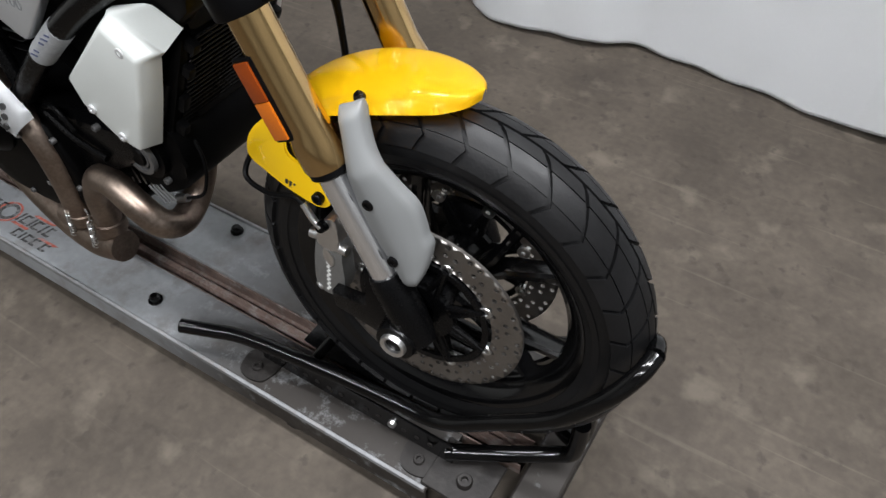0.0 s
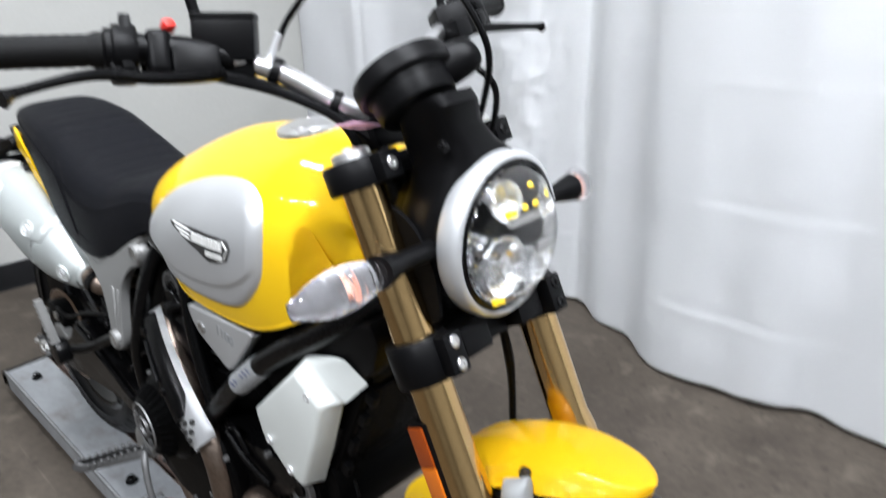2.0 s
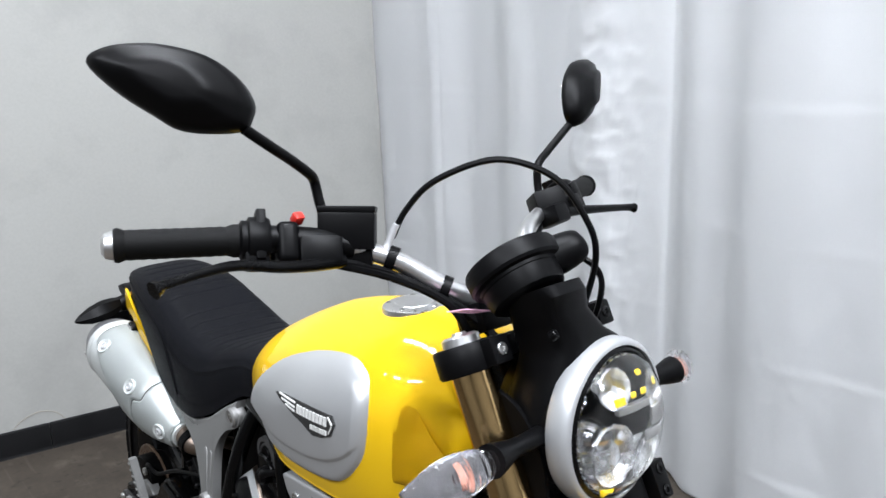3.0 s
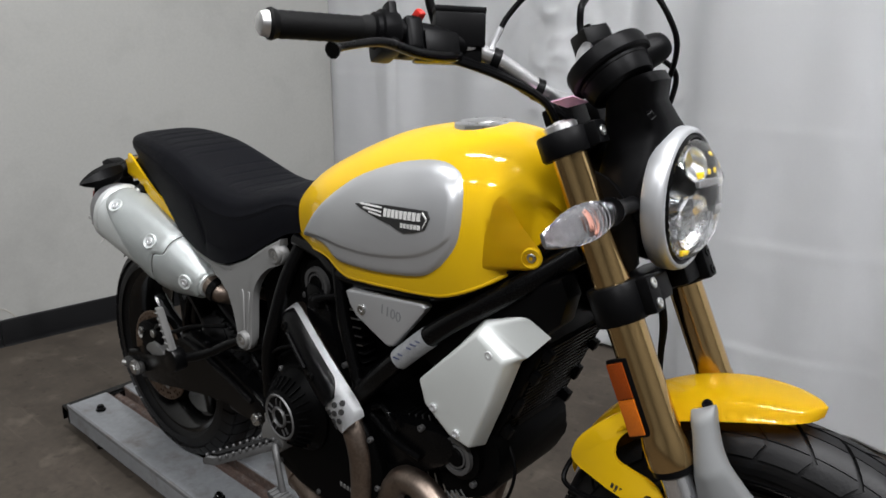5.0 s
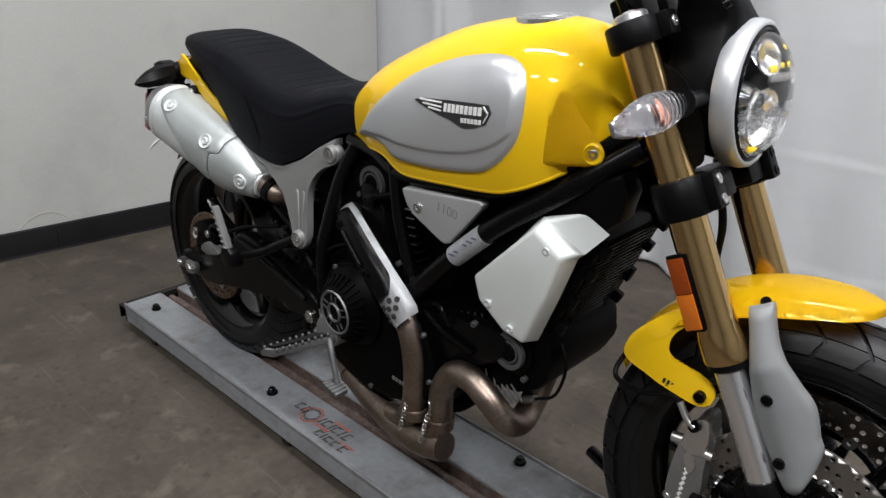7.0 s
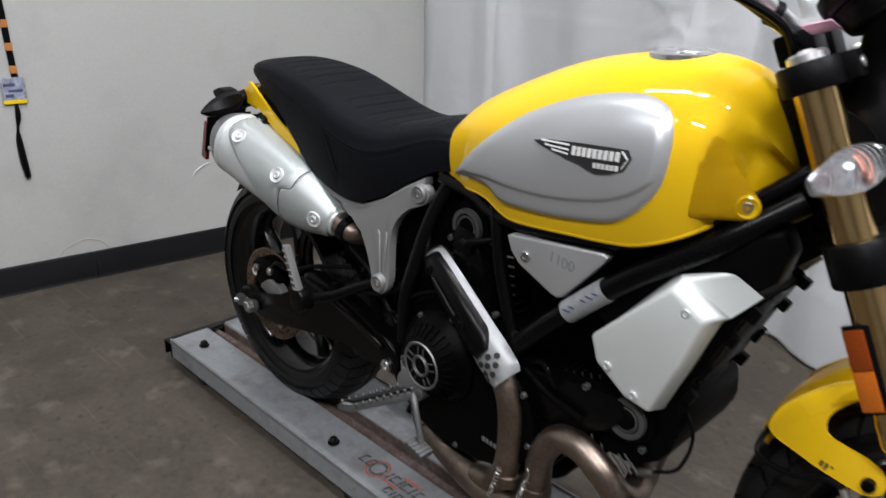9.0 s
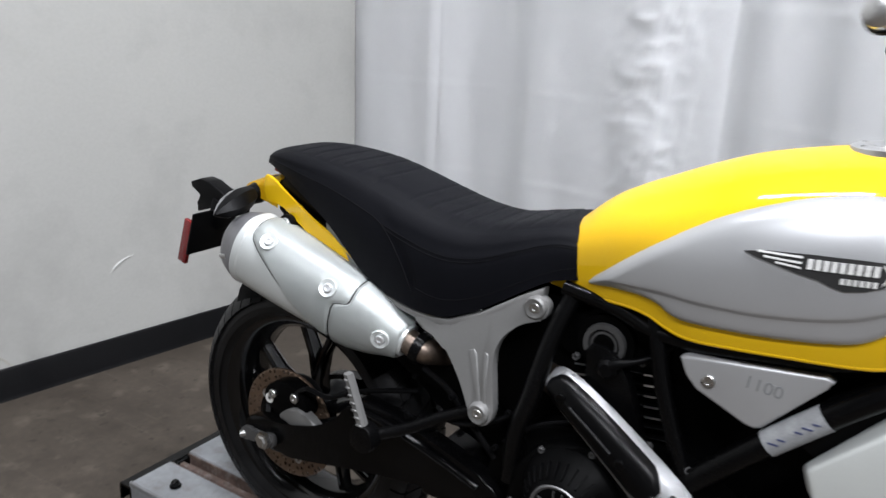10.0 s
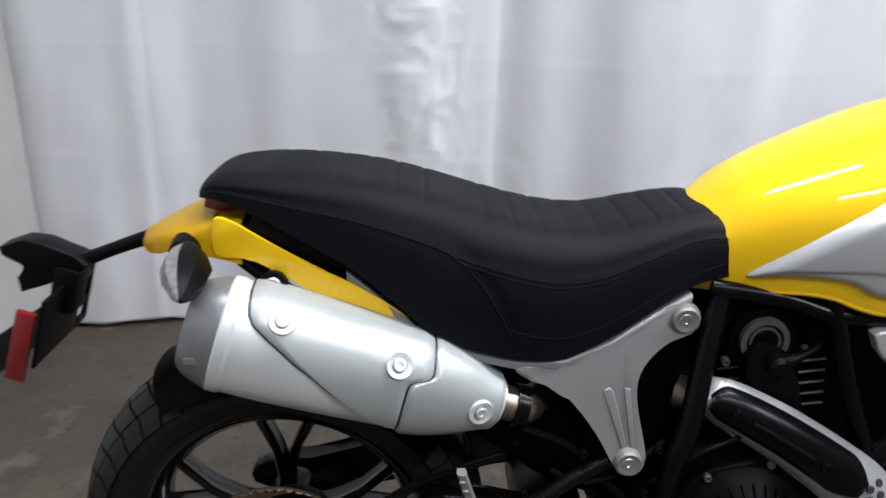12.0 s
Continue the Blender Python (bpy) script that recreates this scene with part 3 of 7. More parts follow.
# scuffs on the wall
bm = bmesh.new()
tube(bm, [tuple(wall_m @ Vector((-0.0122, y, z))) for y, z in ((0.325, 0.340), (0.345, 0.362), (0.375, 0.380), (0.412, 0.388))], [0.0015, 0.005, 0.004, 0.0015], 6, 5, flat=1.0)
scuff = solo("wall_scuff", bm, surface("bare_plaster", (0.52, 0.52, 0.50), 0.7), "pale curved scrape in the wall paint", "scuff", "structure")
bm = bmesh.new()
tube(bm, [tuple(wall_m @ Vector((-0.0120, y, z))) for y, z in ((-0.205, 0.104), (-0.18, 0.130), (-0.14, 0.150), (-0.10, 0.157), (-0.05, 0.140), (-0.02, 0.104))], 0.0022, 6, 5)
solo("wall_mark", bm, surface("brown_mark", (0.36, 0.34, 0.29), 0.7), "brown curved tyre mark low on the wall", "mark", "structure")

# ---- the motorcycle: front end, in the fork's own frame (forward, left, up the fork) ----
RAKE, STEER = radians(25.6), radians(4.3)
AX = Vector((-math.sin(RAKE), 0, math.cos(RAKE)))
FW = Vector((math.cos(RAKE), 0, math.sin(RAKE)))
HUB = Vector((1.531, 0.006, 0.405))
turn = Matrix.Rotation(STEER, 3, AX)
cols = [turn @ FW, turn @ Vector((0, 1, 0)), turn @ AX]
org = HUB - 0.034 * FW + 0.034 * cols[0]
F = Matrix(((cols[0].x, cols[1].x, cols[2].x, org.x), (cols[0].y, cols[1].y, cols[2].y, org.y), (cols[0].z, cols[1].z, cols[2].z, org.z), (0, 0, 0, 1)))
bike = thing("motorcycle", (0.76, 0, 0.055), "yellow and silver naked motorcycle with gold forks on a dolly", "motorcycle")


def disc_mesh(bm, r0, r1, thick, cols_n, rows_n, hole, m):
    """A drilled brake disc round local y."""
    for i in range(rows_n):
        for k in range(cols_n):
            ra, rb = r0 + (r1 - r0) * i / rows_n, r0 + (r1 - r0) * (i + 1) / rows_n
            aa, ab = 2 * math.pi * k / cols_n, 2 * math.pi * (k + 1) / cols_n
            am, rm = (aa + ab) / 2, (ra + rb) / 2
            outer = [(ra, aa), (ra, am), (ra, ab), (rm, ab), (rb, ab), (rb, am), (rb, aa), (rm, aa)]
            drilled = (k + i * 2) % 3 != 1
            def at(r, a, y):
                return bm.verts.new(m @ Vector((r * math.cos(a), y, r * math.sin(a))))
            top = [at(r, a, -thick / 2) for r, a in outer]
            low = [at(r, a, thick / 2) for r, a in outer]
            if not drilled:
                bm.faces.new(top), bm.faces.new(low)
                continue
            ring = [(rm + hole * math.cos(t), am + hole * math.sin(t) / rm) for t in (math.pi * (1.25 - j * 0.25) for j in range(8))]
            t2, l2 = [at(r, a, -thick / 2) for r, a in ring], [at(r, a, thick / 2) for r, a in ring]
            for j in range(8):
                n = (j + 1) % 8
                bm.faces.new((top[j], top[n], t2[n], t2[j]))
                bm.faces.new((low[j], low[n], l2[n], l2[j]))
                bm.faces.new((t2[j], t2[n], l2[n], l2[j]))
    for r in (r0, r1):
        lathe(bm, [(r, -thick / 2), (r, thick / 2)], cols_n, m @ Matrix.Rotation(radians(-90), 4, "X"), False)
    bmesh.ops.remove_doubles(bm, verts=bm.verts[:], dist=1e-5)


# angle across the tread, shift along it: three bands of blocks on each side of the crown
BANDS = (((2.0, 0.14), (8, 0.0), (17, -0.13)), ((18.6, -0.152), (27, -0.27), (36, -0.40), (44, -0.51)), ((45.6, -0.53), (51, -0.60), (60, -0.50), (71, -0.40)))


def wheel(name, m, R, rim_r, hw, depth, pitches, spokes, label):
    """A cast wheel round local y: tyre with tread blocks, rim, hub and spokes."""
    hub_part = bmesh.new()
    to_y = m @ Matrix.Rotation(radians(-90), 4, "X")
    lathe(hub_part, [(0.020, -0.075), (0.034, -0.075), (0.040, -0.055), (0.032, -0.03), (0.032, 0.03), (0.040, 0.055), (0.034, 0.075), (0.020, 0.075)], 32, to_y)
    top = part(name, hub_part, BLACK_SATIN, bike, label)
    rc = R - depth
    bm = bmesh.new()
    prof = []
    for k in range(27):
        a = radians(-96 + 192 * k / 26)
        prof.append((rc + (depth - 0.0065) * math.cos(a), (hw - 0.006) * math.sin(a)))
    lo = [(rim_r + 0.030, 0.93 * hw), (rim_r + 0.012, 0.78 * hw), (rim_r - 0.004, 0.68 * hw)]
    prof = [(r, -h) for r, h in reversed(lo)] + prof + lo
    lathe(bm, prof, 96, to_y)
    part("tyre", bm, RUBBER, top, "black tyre with chevron tread", sharp=60)
    bm = bmesh.new()
    for side in (-1, 1):
        for k in range(pitches):
            for steps in BANDS:
                rows = []
                for deg, shift in steps:
                    mid = k + shift + (0.5 if side > 0 else 0.0)
                    rows.append([(radians(deg), 2 * math.pi * (mid + 0.885 * (j / 3 - 0.5)) / pitches) for j in range(4)])
                def put(al, ph, lift):
                    r, y = rc + (depth - 0.0065 + lift) * math.cos(al), side * (hw - 0.006 + lift) * math.sin(al)
                    return bm.verts.new(m @ Vector((r * math.cos(ph), y, r * math.sin(ph))))
                top_v = [[put(*q, 0.0065) for q in row] for row in rows]
                for a, b in zip(top_v, top_v[1:]):
                    for j in range(3):
                        bm.faces.new((a[j], a[j + 1], b[j + 1], b[j]))
                last = len(rows) - 1
                loop = [(0, j) for j in range(3)] + [(i, 3) for i in range(last)] + [(last, j) for j in (3, 2, 1)] + [(i, 0) for i in range(last, 0, -1)]
                low_v = [put(*rows[i][j], -0.0015) for i, j in loop]
                for q in range(len(loop)):
                    n = (q + 1) % len(loop)
                    bm.faces.new((top_v[loop[q][0]][loop[q][1]], low_v[q], low_v[n], top_v[loop[n][0]][loop[n][1]]))
    tread = part("tread", bm, RUBBER, top, "raised tread blocks", sharp=30)
    tread["kind"] = "stuff"
    bm = bmesh.new()
    w = hw * 0.70
    lathe(bm, [(rim_r + 0.006, -w - 0.004), (rim_r + 0.008, -w), (rim_r - 0.004, -w + 0.006), (rim_r - 0.016, -w * 0.6), (rim_r - 0.020, 0), (rim_r - 0.016, w * 0.6), (rim_r - 0.004, w - 0.006), (rim_r + 0.008, w), (rim_r + 0.006, w + 0.004),
               (rim_r - 0.004, w + 0.001), (rim_r - 0.012, w - 0.006), (rim_r - 0.028, w * 0.5), (rim_r - 0.030, 0), (rim_r - 0.028, -w * 0.5), (rim_r - 0.012, -w + 0.006), (rim_r - 0.004, -w - 0.001)], 96, to_y)
    part("rim", bm, RIM, top, "gloss black rim", sharp=50)
    for k in range(spokes):
        base_a = 2 * math.pi * k / spokes + 0.3
        bm = bmesh.new()
        for fork in (-1, 1):
            rings = []
            for r, wd, off in ((0.028, 0.013, 0.05), (0.075, 0.009, 0.03), (0.13, 0.007, 0.11), (rim_r - 0.020, 0.009, 0.23)):
                a = base_a + fork * off * (1 if r > 0.05 else 0.4)
                c, t = Vector((math.cos(a), 0, math.sin(a))), Vector((-math.sin(a), 0, math.cos(a)))
                dy = lerp(r, [(0.03, 0.026), (rim_r, 0.016)])
                rings.append([m @ (c * r + t * wd * u + Vector((0, dy * v, 0))) for u, v in ((-1, -0.7), (-0.5, -1), (0.5, -1), (1, -0.7), (0.45, 0), (1, 0.7), (0.5, 1), (-0.5, 1), (-1, 0.7), (-0.45, 0))])
            skin(bm, rings)
        part("spoke", bm, RIM, top)
    return top


front_wheel = wheel("front_wheel", F, 0.326, 0.236, 0.061, 0.064, 32, 5, "black cast front wheel with a block tread tyre")


def brake_disc(parent, m, y, r0, r1, side, bobbins, steel):
    bm = bmesh.new()
    disc_mesh(bm, r0, r1, 0.005, 54, 3, 0.0042, m @ Matrix.Translation((0, y, 0)))
    part("brake_disc", bm, steel, parent, "drilled steel brake disc", sharp=30)
    bm = bmesh.new()
    yy = y + 0.004 * side
    lathe(bm, [(0.030, yy - 0.004), (0.052, yy - 0.004), (0.052, yy + 0.004), (0.030, yy + 0.004)], 40, m @ Matrix.Rotation(radians(-90), 4, "X"))
    lathe(bm, [(r0 - 0.014, yy - 0.0025), (r0 - 0.004, yy - 0.0025), (r0 - 0.004, yy + 0.0025), (r0 - 0.014, yy + 0.0025)], 48, m @ Matrix.Rotation(radians(-90), 4, "X"))
    part("disc_carrier", bm, BLACK_SATIN, parent, "black disc carrier")
    for k in range(bobbins):
        for fork in (-0.16, 0.16):
            a, b = 2 * math.pi * k / bobbins, 2 * math.pi * k / bobbins + fork
            bm = bmesh.new()
            tube(bm, [m @ Vector((0.048 * math.cos(b), yy, 0.048 * math.sin(b))), m @ Vector(((r0 - 0.006) * math.cos(a), yy, (r0 - 0.006) * math.sin(a)))], 0.0055, 8, 1)
            part("carrier_arm", bm, BLACK_SATIN, parent)
    for k in range(bobbins):
        a = 2 * math.pi * k / bobbins
        bm = bmesh.new()
        lathe(bm, [(0.004, 0.003), (0.006, 0.005), (0.009, 0.005), (0.0105, 0.002), (0.0105, -0.006), (0.004, -0.006)], 16, facing(m @ Vector(((r0 - 0.002) * math.cos(a), y + 0.001 * -side, (r0 - 0.002) * math.sin(a))), m.to_3x3() @ Vector((0, -side * -1, 0))))
        part("bobbin", bm, STEEL, parent, "bright disc bobbin")


for side in (-1, 1):
    brake_disc(front_wheel, F, 0.068 * side, 0.112, 0.160, side, 8, DISC)

# forks
FH, FF = 0.112, 0.011  # half spacing and forward offset of the legs
for side in (-1, 1):
    y = FH * side
    along = F @ Matrix.Translation((FF, y, 0))
    bm = bmesh.new()
    lathe(bm, [(0.022, 0.285), (0.030, 0.285), (0.0315, 0.290), (0.0315, 0.318), (0.0295, 0.330), (0.0272, 0.345), (0.0268, 0.48), (0.0262, 0.55), (0.0255, 0.60), (0.0255, 0.757), (0.022, 0.761), (0.0, 0.761)], 40, along, False)
    leg = part("fork_tube", bm, GOLD, bike, "gold anodised fork tube")
    bm = bmesh.new()
    lathe(bm, [(0.0, 0.29), (0.0215, 0.29), (0.0215, 0.075), (0.0, 0.075)], 32, along, False)
    part("slider", bm, SLIDER, leg, "bright steel fork slider")
    bm = bmesh.new()
    lathe(bm, [(0.0, 0.2862), (0.0285, 0.2862), (0.0285, 0.276), (0.0225, 0.272), (0.0, 0.272)], 32, along, False)
    part("dust_seal", bm, BLACK, leg)
    bm = bmesh.new()
    lathe(bm, [(0.0, 0.108), (0.0245, 0.108), (0.0275, 0.100), (0.0285, 0.03), (0.024, -0.02), (0.0, -0.026)], 28, along, False)
    lathe(bm, [(0.0, 0.03), (0.030, 0.028), (0.033, 0.02), (0.033, -0.030), (0.0, -0.030)], 28, F @ facing((-0.012, y * 1.02, -0.004), (0, side, 0)), False)
    foot = part("fork_foot", bm, BLACK_SATIN, leg, "black fork foot")
    bm = bmesh.new()
    plate(bm, [(-0.02, 0.115), (0.0, 0.10), (-0.01, 0.0), (-0.05, -0.01), (-0.115, 0.045), (-0.105, 0.075), (-0.05, 0.045)], y - 0.010, y + 0.010, 0.003)
    part("axle_clamp", bm, BLACK_SATIN, leg, "", F)
    bm = bmesh.new()
    lathe(bm, [(0.0, 0.010), (0.0125, 0.010), (0.014, 0.024), (0.0195, 0.026), (0.021, 0.022), (0.021, -0.01), (0.0, -0.01)], 28, F @ facing((-0.012, y + 0.012 * side, -0.004), (0, side, 0)), False)
    part("axle_end", bm, ALU, leg, "bright hollow axle end")
    bm = bmesh.new()
    lathe(bm, [(0.0, 0.780), (0.008, 0.780), (0.010, 0.776), (0.019, 0.777), (0.0235, 0.774), (0.0240, 0.759), (0.0, 0.759)], 28, along, False)
    part("fork_cap", bm, ALU, leg, "bright fork cap")
    # reflector on the outer side
    bm = bmesh.new()
    box(bm, (0.032, 0.008, 0.112), F @ Matrix.Translation((-0.006, y + side * 0.024, 0.392)), 0.002)
    holder = part("reflector_holder", bm, BLACK, leg, "black reflector holder")
    # a single reflector in two boxes, upper painted shaded, lower painted lit
    bm = bmesh.new()
    box(bm, (0.024, 0.004, 0.051), F @ Matrix.Translation((-0.009, y + side * 0.0295, 0.418)), 0.0015)
    part("reflector", bm, SHADED_AMBER, leg, "upper half of the amber side reflector, coloured as shaded")
    bm = bmesh.new()
    box(bm, (0.024, 0.004, 0.051), F @ Matrix.Translation((-0.009, y + side * 0.0295, 0.366)), 0.0015)
    part("reflector", bm, AMBER, leg, "lower half of the amber side reflector, coloured as lit")

# clamps
for u0, u1, name in ((0.730, 0.765, "top_yoke"), (0.492, 0.546, "bottom_yoke")):
    zc, hh = (u0 + u1) / 2, (u1 - u0)
    bm = bmesh.new()
    box(bm, (0.062, 0.17, hh * 0.8), Matrix.Translation((-0.004, 0, zc)), 0.006)
    yoke = part(name, bm, BLACK, bike, "satin black fork yoke", F)
    for side in (-1, 1):
        bm = bmesh.new()
        lathe(bm, [(0.0268, -hh / 2), (0.036, -hh / 2), (0.038, -hh / 2 + 0.003), (0.038, hh / 2 - 0.003), (0.036, hh / 2), (0.0268, hh / 2)], 32, Matrix.Translation((FF, FH * side, zc)))
        part("clamp_ring", bm, BLACK, yoke, "", F)
        bm = bmesh.new()
        box(bm, (0.028, 0.030, hh * 0.94), Matrix.Translation((FF + 0.040, FH * side * 0.93, zc)), 0.004)
        part("clamp_lug", bm, BLACK, yoke, "", F)
        if u0 < 0.6:
            bm = bmesh.new()
            box(bm, (0.05, 0.05, hh * 0.7), Matrix.Translation((0.03, side * 0.055, zc)), 0.006)
            part("yoke_arm", bm, BLACK, yoke, "", F)
    for side in (-1, 1):
        for du in ((0.0,) if u0 > 0.7 else (-0.014, 0.014)):
            bolt(yoke, (FF + 0.0535, FH * side * 0.93, zc + du), 0.0075, 0.003, (1, 0, 0), STEEL if side < 0 else BLACK_SATIN, F)

# front mudguard
def guard_half(a):
    return ease(a, [(57, 0.003), (58.2, 0.024), (60, 0.038), (64, 0.055), (74, 0.072), (86, 0.078), (100, 0.074), (112, 0.066), (122, 0.060), (128, 0.052)])


bm = bmesh.new()
rings = []
for k in range(41):
    a = 57.1 + (126 - 57.1) * (k / 40) ** 1.7
    hwid = guard_half(a)
    rad0 = ease(a, [(55, 0.361), (66, 0.366), (80, 0.368), (100, 0.367), (115, 0.358), (126, 0.344)])
    ring = []
    for j in range(17):
        t = -1 + 2 * j / 16
        drop = ease(a, [(55, 0.010), (65, 0.026), (80, 0.034), (100, 0.032), (126, 0.022)]) * (0.45 * t * t + 0.55 * t ** 6)
        rr = rad0 - drop
        ring.append((rr * math.cos(radians(a)), hwid * t, rr * math.sin(radians(a))))
    rings.append(ring)
skin(bm, rings, False, False)
bmesh.ops.solidify(bm, geom=bm.faces[:], thickness=0.0035)
mudguard = part("front_mudguard", bm, YELLOW, bike, "glossy yellow front mudguard", F, 60)
for side in (-1, 1):
    bm = bmesh.new()
    out = spline([(-0.170, 0.294), (-0.150, 0.322), (-0.110, 0.340), (-0.060, 0.352), (0.010, 0.350), (0.012, 0.332), (-0.040, 0.330), (-0.082, 0.314), (-0.094, 0.290), (-0.072, 0.272), (-0.040, 0.252), (-0.028, 0.231), (-0.036, 0.216), (-0.056, 0.212), (-0.094, 0.234), (-0.138, 0.266)], 4, True)
    plate(bm, out, -0.0025, 0.0025, 0.001, None, 1)
    for v in bm.verts:
        v.co.y = side * (lerp(v.co.z, [(0.21, 0.101), (0.25, 0.092), (0.30, 0.074), (0.332, 0.069), (0.355, 0.060)]) + v.co.y)
    part("mudguard_stay", bm, YELLOW, mudguard, "yellow mudguard stay", F, 50)
    bolt(mudguard, (-0.050, side * 0.104, 0.228), 0.009, 0.005, (0, side, 0), BLACK_SATIN, F)
    if side < 0:
        bolt(mudguard, (0.066, side * 0.0660, 0.3480), 0.0075, 0.003, (0.15, side * 0.7, 0.7), BLACK_SATIN, F)
bm = bmesh.new()
for i in range(6):
    flat = Matrix.Translation((-0.105 + 0.0055 * i, -0.0935, 0.252 - 0.0042 * i)) @ Matrix.Rotation(radians(38), 4, "Y")
    box(bm, (0.0040, 0.001, 0.008), flat, 0)
box(bm, (0.028, 0.001, 0.0018), Matrix.Translation((-0.094, -0.0942, 0.236)) @ Matrix.Rotation(radians(38), 4, "Y"), 0)
part("print", bm, INK_AND_SHADE, mudguard, "small black print", F)

# grey guards in front of the sliders
for side in (-1, 1):
    bm = bmesh.new()
    rings = []
    tip = 0.350 if side < 0 else 0.316
    for u in np.linspace(0.086, tip, 44):
        lo = ease(u, [(0.086, 0.050), (0.092, 0.044), (0.112, 0.038), (0.18, 0.031), (0.215, 0.031), (0.275, 0.040), (0.32, 0.048), (0.374, 0.053), (0.380, 0.058)])
        hi = ease(u, [(0.086, 0.056), (0.094, 0.066), (0.115, 0.084), (0.142, 0.099), (0.160, 0.099), (0.172, 0.101), (0.205, 0.103), (0.235, 0.094), (0.285, 0.081), (0.32, 0.080), (0.370, 0.085), (0.380, 0.080)])
        mid, half = (lo + hi) / 2, (hi - lo) / 2
        thick = 0.013 * min(1.0, (0.25 + (u - 0.086) / 0.012), (0.25 + (tip - u) / 0.012))
        ring = []
        for k in range(20):
            a = 2 * math.pi * k / 20
            c, sn = math.cos(a), math.sin(a)
            f = mid + half * math.copysign(abs(c) ** 0.5, c)
            y = thick * math.copysign(abs(sn) ** 0.45, sn) + 0.003 * math.exp(-((f - mid + 0.1 * half) / 0.012) ** 2) * (sn > 0)
            ring.append((f, side * (0.110 + y - 0.030 * max(0.0, (u - 0.27) / 0.10) - 0.45 * max(0.0, f - 0.066)), u))
        rings.append(ring)
    skin(bm, rings)
    guard = part("fork_guard", bm, GREY, bike, "grey plastic fork guard", F, 45)
    for f, u in ((0.056, 0.229), (0.048, 0.137)):
        bolt(guard, (f, side * 0.1255, u), 0.008, 0.003, (0, side, 0), BLACK_SATIN, F)

# brake calipers with hoses
CALIPER = surface("caliper_grey", (0.20, 0.20, 0.195), 0.42, metal=0.5, var=0.12, bump=0.1)
for side in (-1, 1):
    bm = bmesh.new()
    out = spline([(-0.090, 0.168), (-0.062, 0.150), (-0.080, 0.110), (-0.100, 0.066), (-0.124, 0.043), (-0.148, 0.046), (-0.158, 0.062), (-0.144, 0.096), (-0.116, 0.140)], 3, True)
    plate(bm, out, side * 0.068 - 0.031, side * 0.068 + 0.031, 0.007, None, 2)
    caliper = part("brake_caliper", bm, CALIPER, bike, "silver grey brake caliper", F)
    bm = bmesh.new()
    plate(bm, spline([(-0.104, 0.152), (-0.086, 0.174), (-0.064, 0.191), (-0.049, 0.186), (-0.056, 0.160), (-0.070, 0.136), (-0.090, 0.134)], 3, True), side * 0.078 - 0.024, side * 0.078 + 0.024, 0.004, None, 2)
    part("caliper_lug", bm, ALU, caliper, "bright machined lug", F)
    bm = bmesh.new()
    plate(bm, spline([(-0.106, 0.128), (-0.094, 0.140), (-0.090, 0.118), (-0.104, 0.104)], 3, True), side * 0.1000 - 0.002, side * 0.1000 + 0.002, 0.001)
    part("caliper_pad", bm, ALU, caliper, "bright machined flat", F)
    bm = bmesh.new()
    for i in range(7):
        spot = Vector((-0.106, side * 0.0996, 0.112)).lerp(Vector((-0.137, side * 0.0996, 0.060)), i / 6)
        box(bm, (0.0075 if i % 3 else 0.010, 0.0012, 0.0045), Matrix.Translation(spot) @ Matrix.Rotation(radians(-30), 4, "Y"), 0)
    part("print", bm, WHITE_INK, caliper, "white print", F)
    bm = bmesh.new()
    tube(bm, [(-0.122, side * 0.086, 0.158), (-0.092, side * 0.086, 0.148)], 0.0085, 12, 1)
    tube(bm, [(-0.082, side * 0.094, 0.139), (-0.062, side * 0.094, 0.128)], 0.0080, 12, 1)
    part("slide_pin", bm, ALU, caliper, "bright slide pin", F)
    bolt(caliper, (-0.070, side * 0.103, 0.182), 0.009, 0.010, (0, side, 0.2), BLACK_SATIN, F)
    bolt(caliper, (-0.155, side * 0.092, 0.062), 0.008, 0.007, (-0.5, side, 0), ALU, F)
    bolt(caliper, (-0.126, side * 0.094, 0.044), 0.007, 0.006, (0, side, -0.4), STEEL, F)
bm = bmesh.new()
tube(bm, [(-0.070, -0.108, 0.182), (-0.078, -0.107, 0.196), (-0.082, -0.105, 0.222)], 0.0055, 10, 4)
part("hose_crimp", bm, ALU, bike, "bright hose fitting", F)
bm = bmesh.new()
tube(bm, [(-0.082, -0.105, 0.220), (-0.100, -0.102, 0.232), (-0.150, -0.098, 0.238), (-0.192, -0.085, 0.262), (-0.172, -0.062, 0.292), (-0.130, -0.052, 0.308), (-0.09, -0.05, 0.315)], 0.0042, 8, 6)
part("brake_hose", bm, BLACK, bike, "black brake hose", F)
bm = bmesh.new()
tube(bm, [(-0.082, 0.091, 0.330), (-0.051, 0.084, 0.396), (-0.022, 0.067, 0.446), (-0.004, 0.057, 0.510)], [0.0055, 0.0055, 0.0068, 0.0055], 8, 6)
part("brake_hose", bm, BLACK, bike, "black brake hose", F)

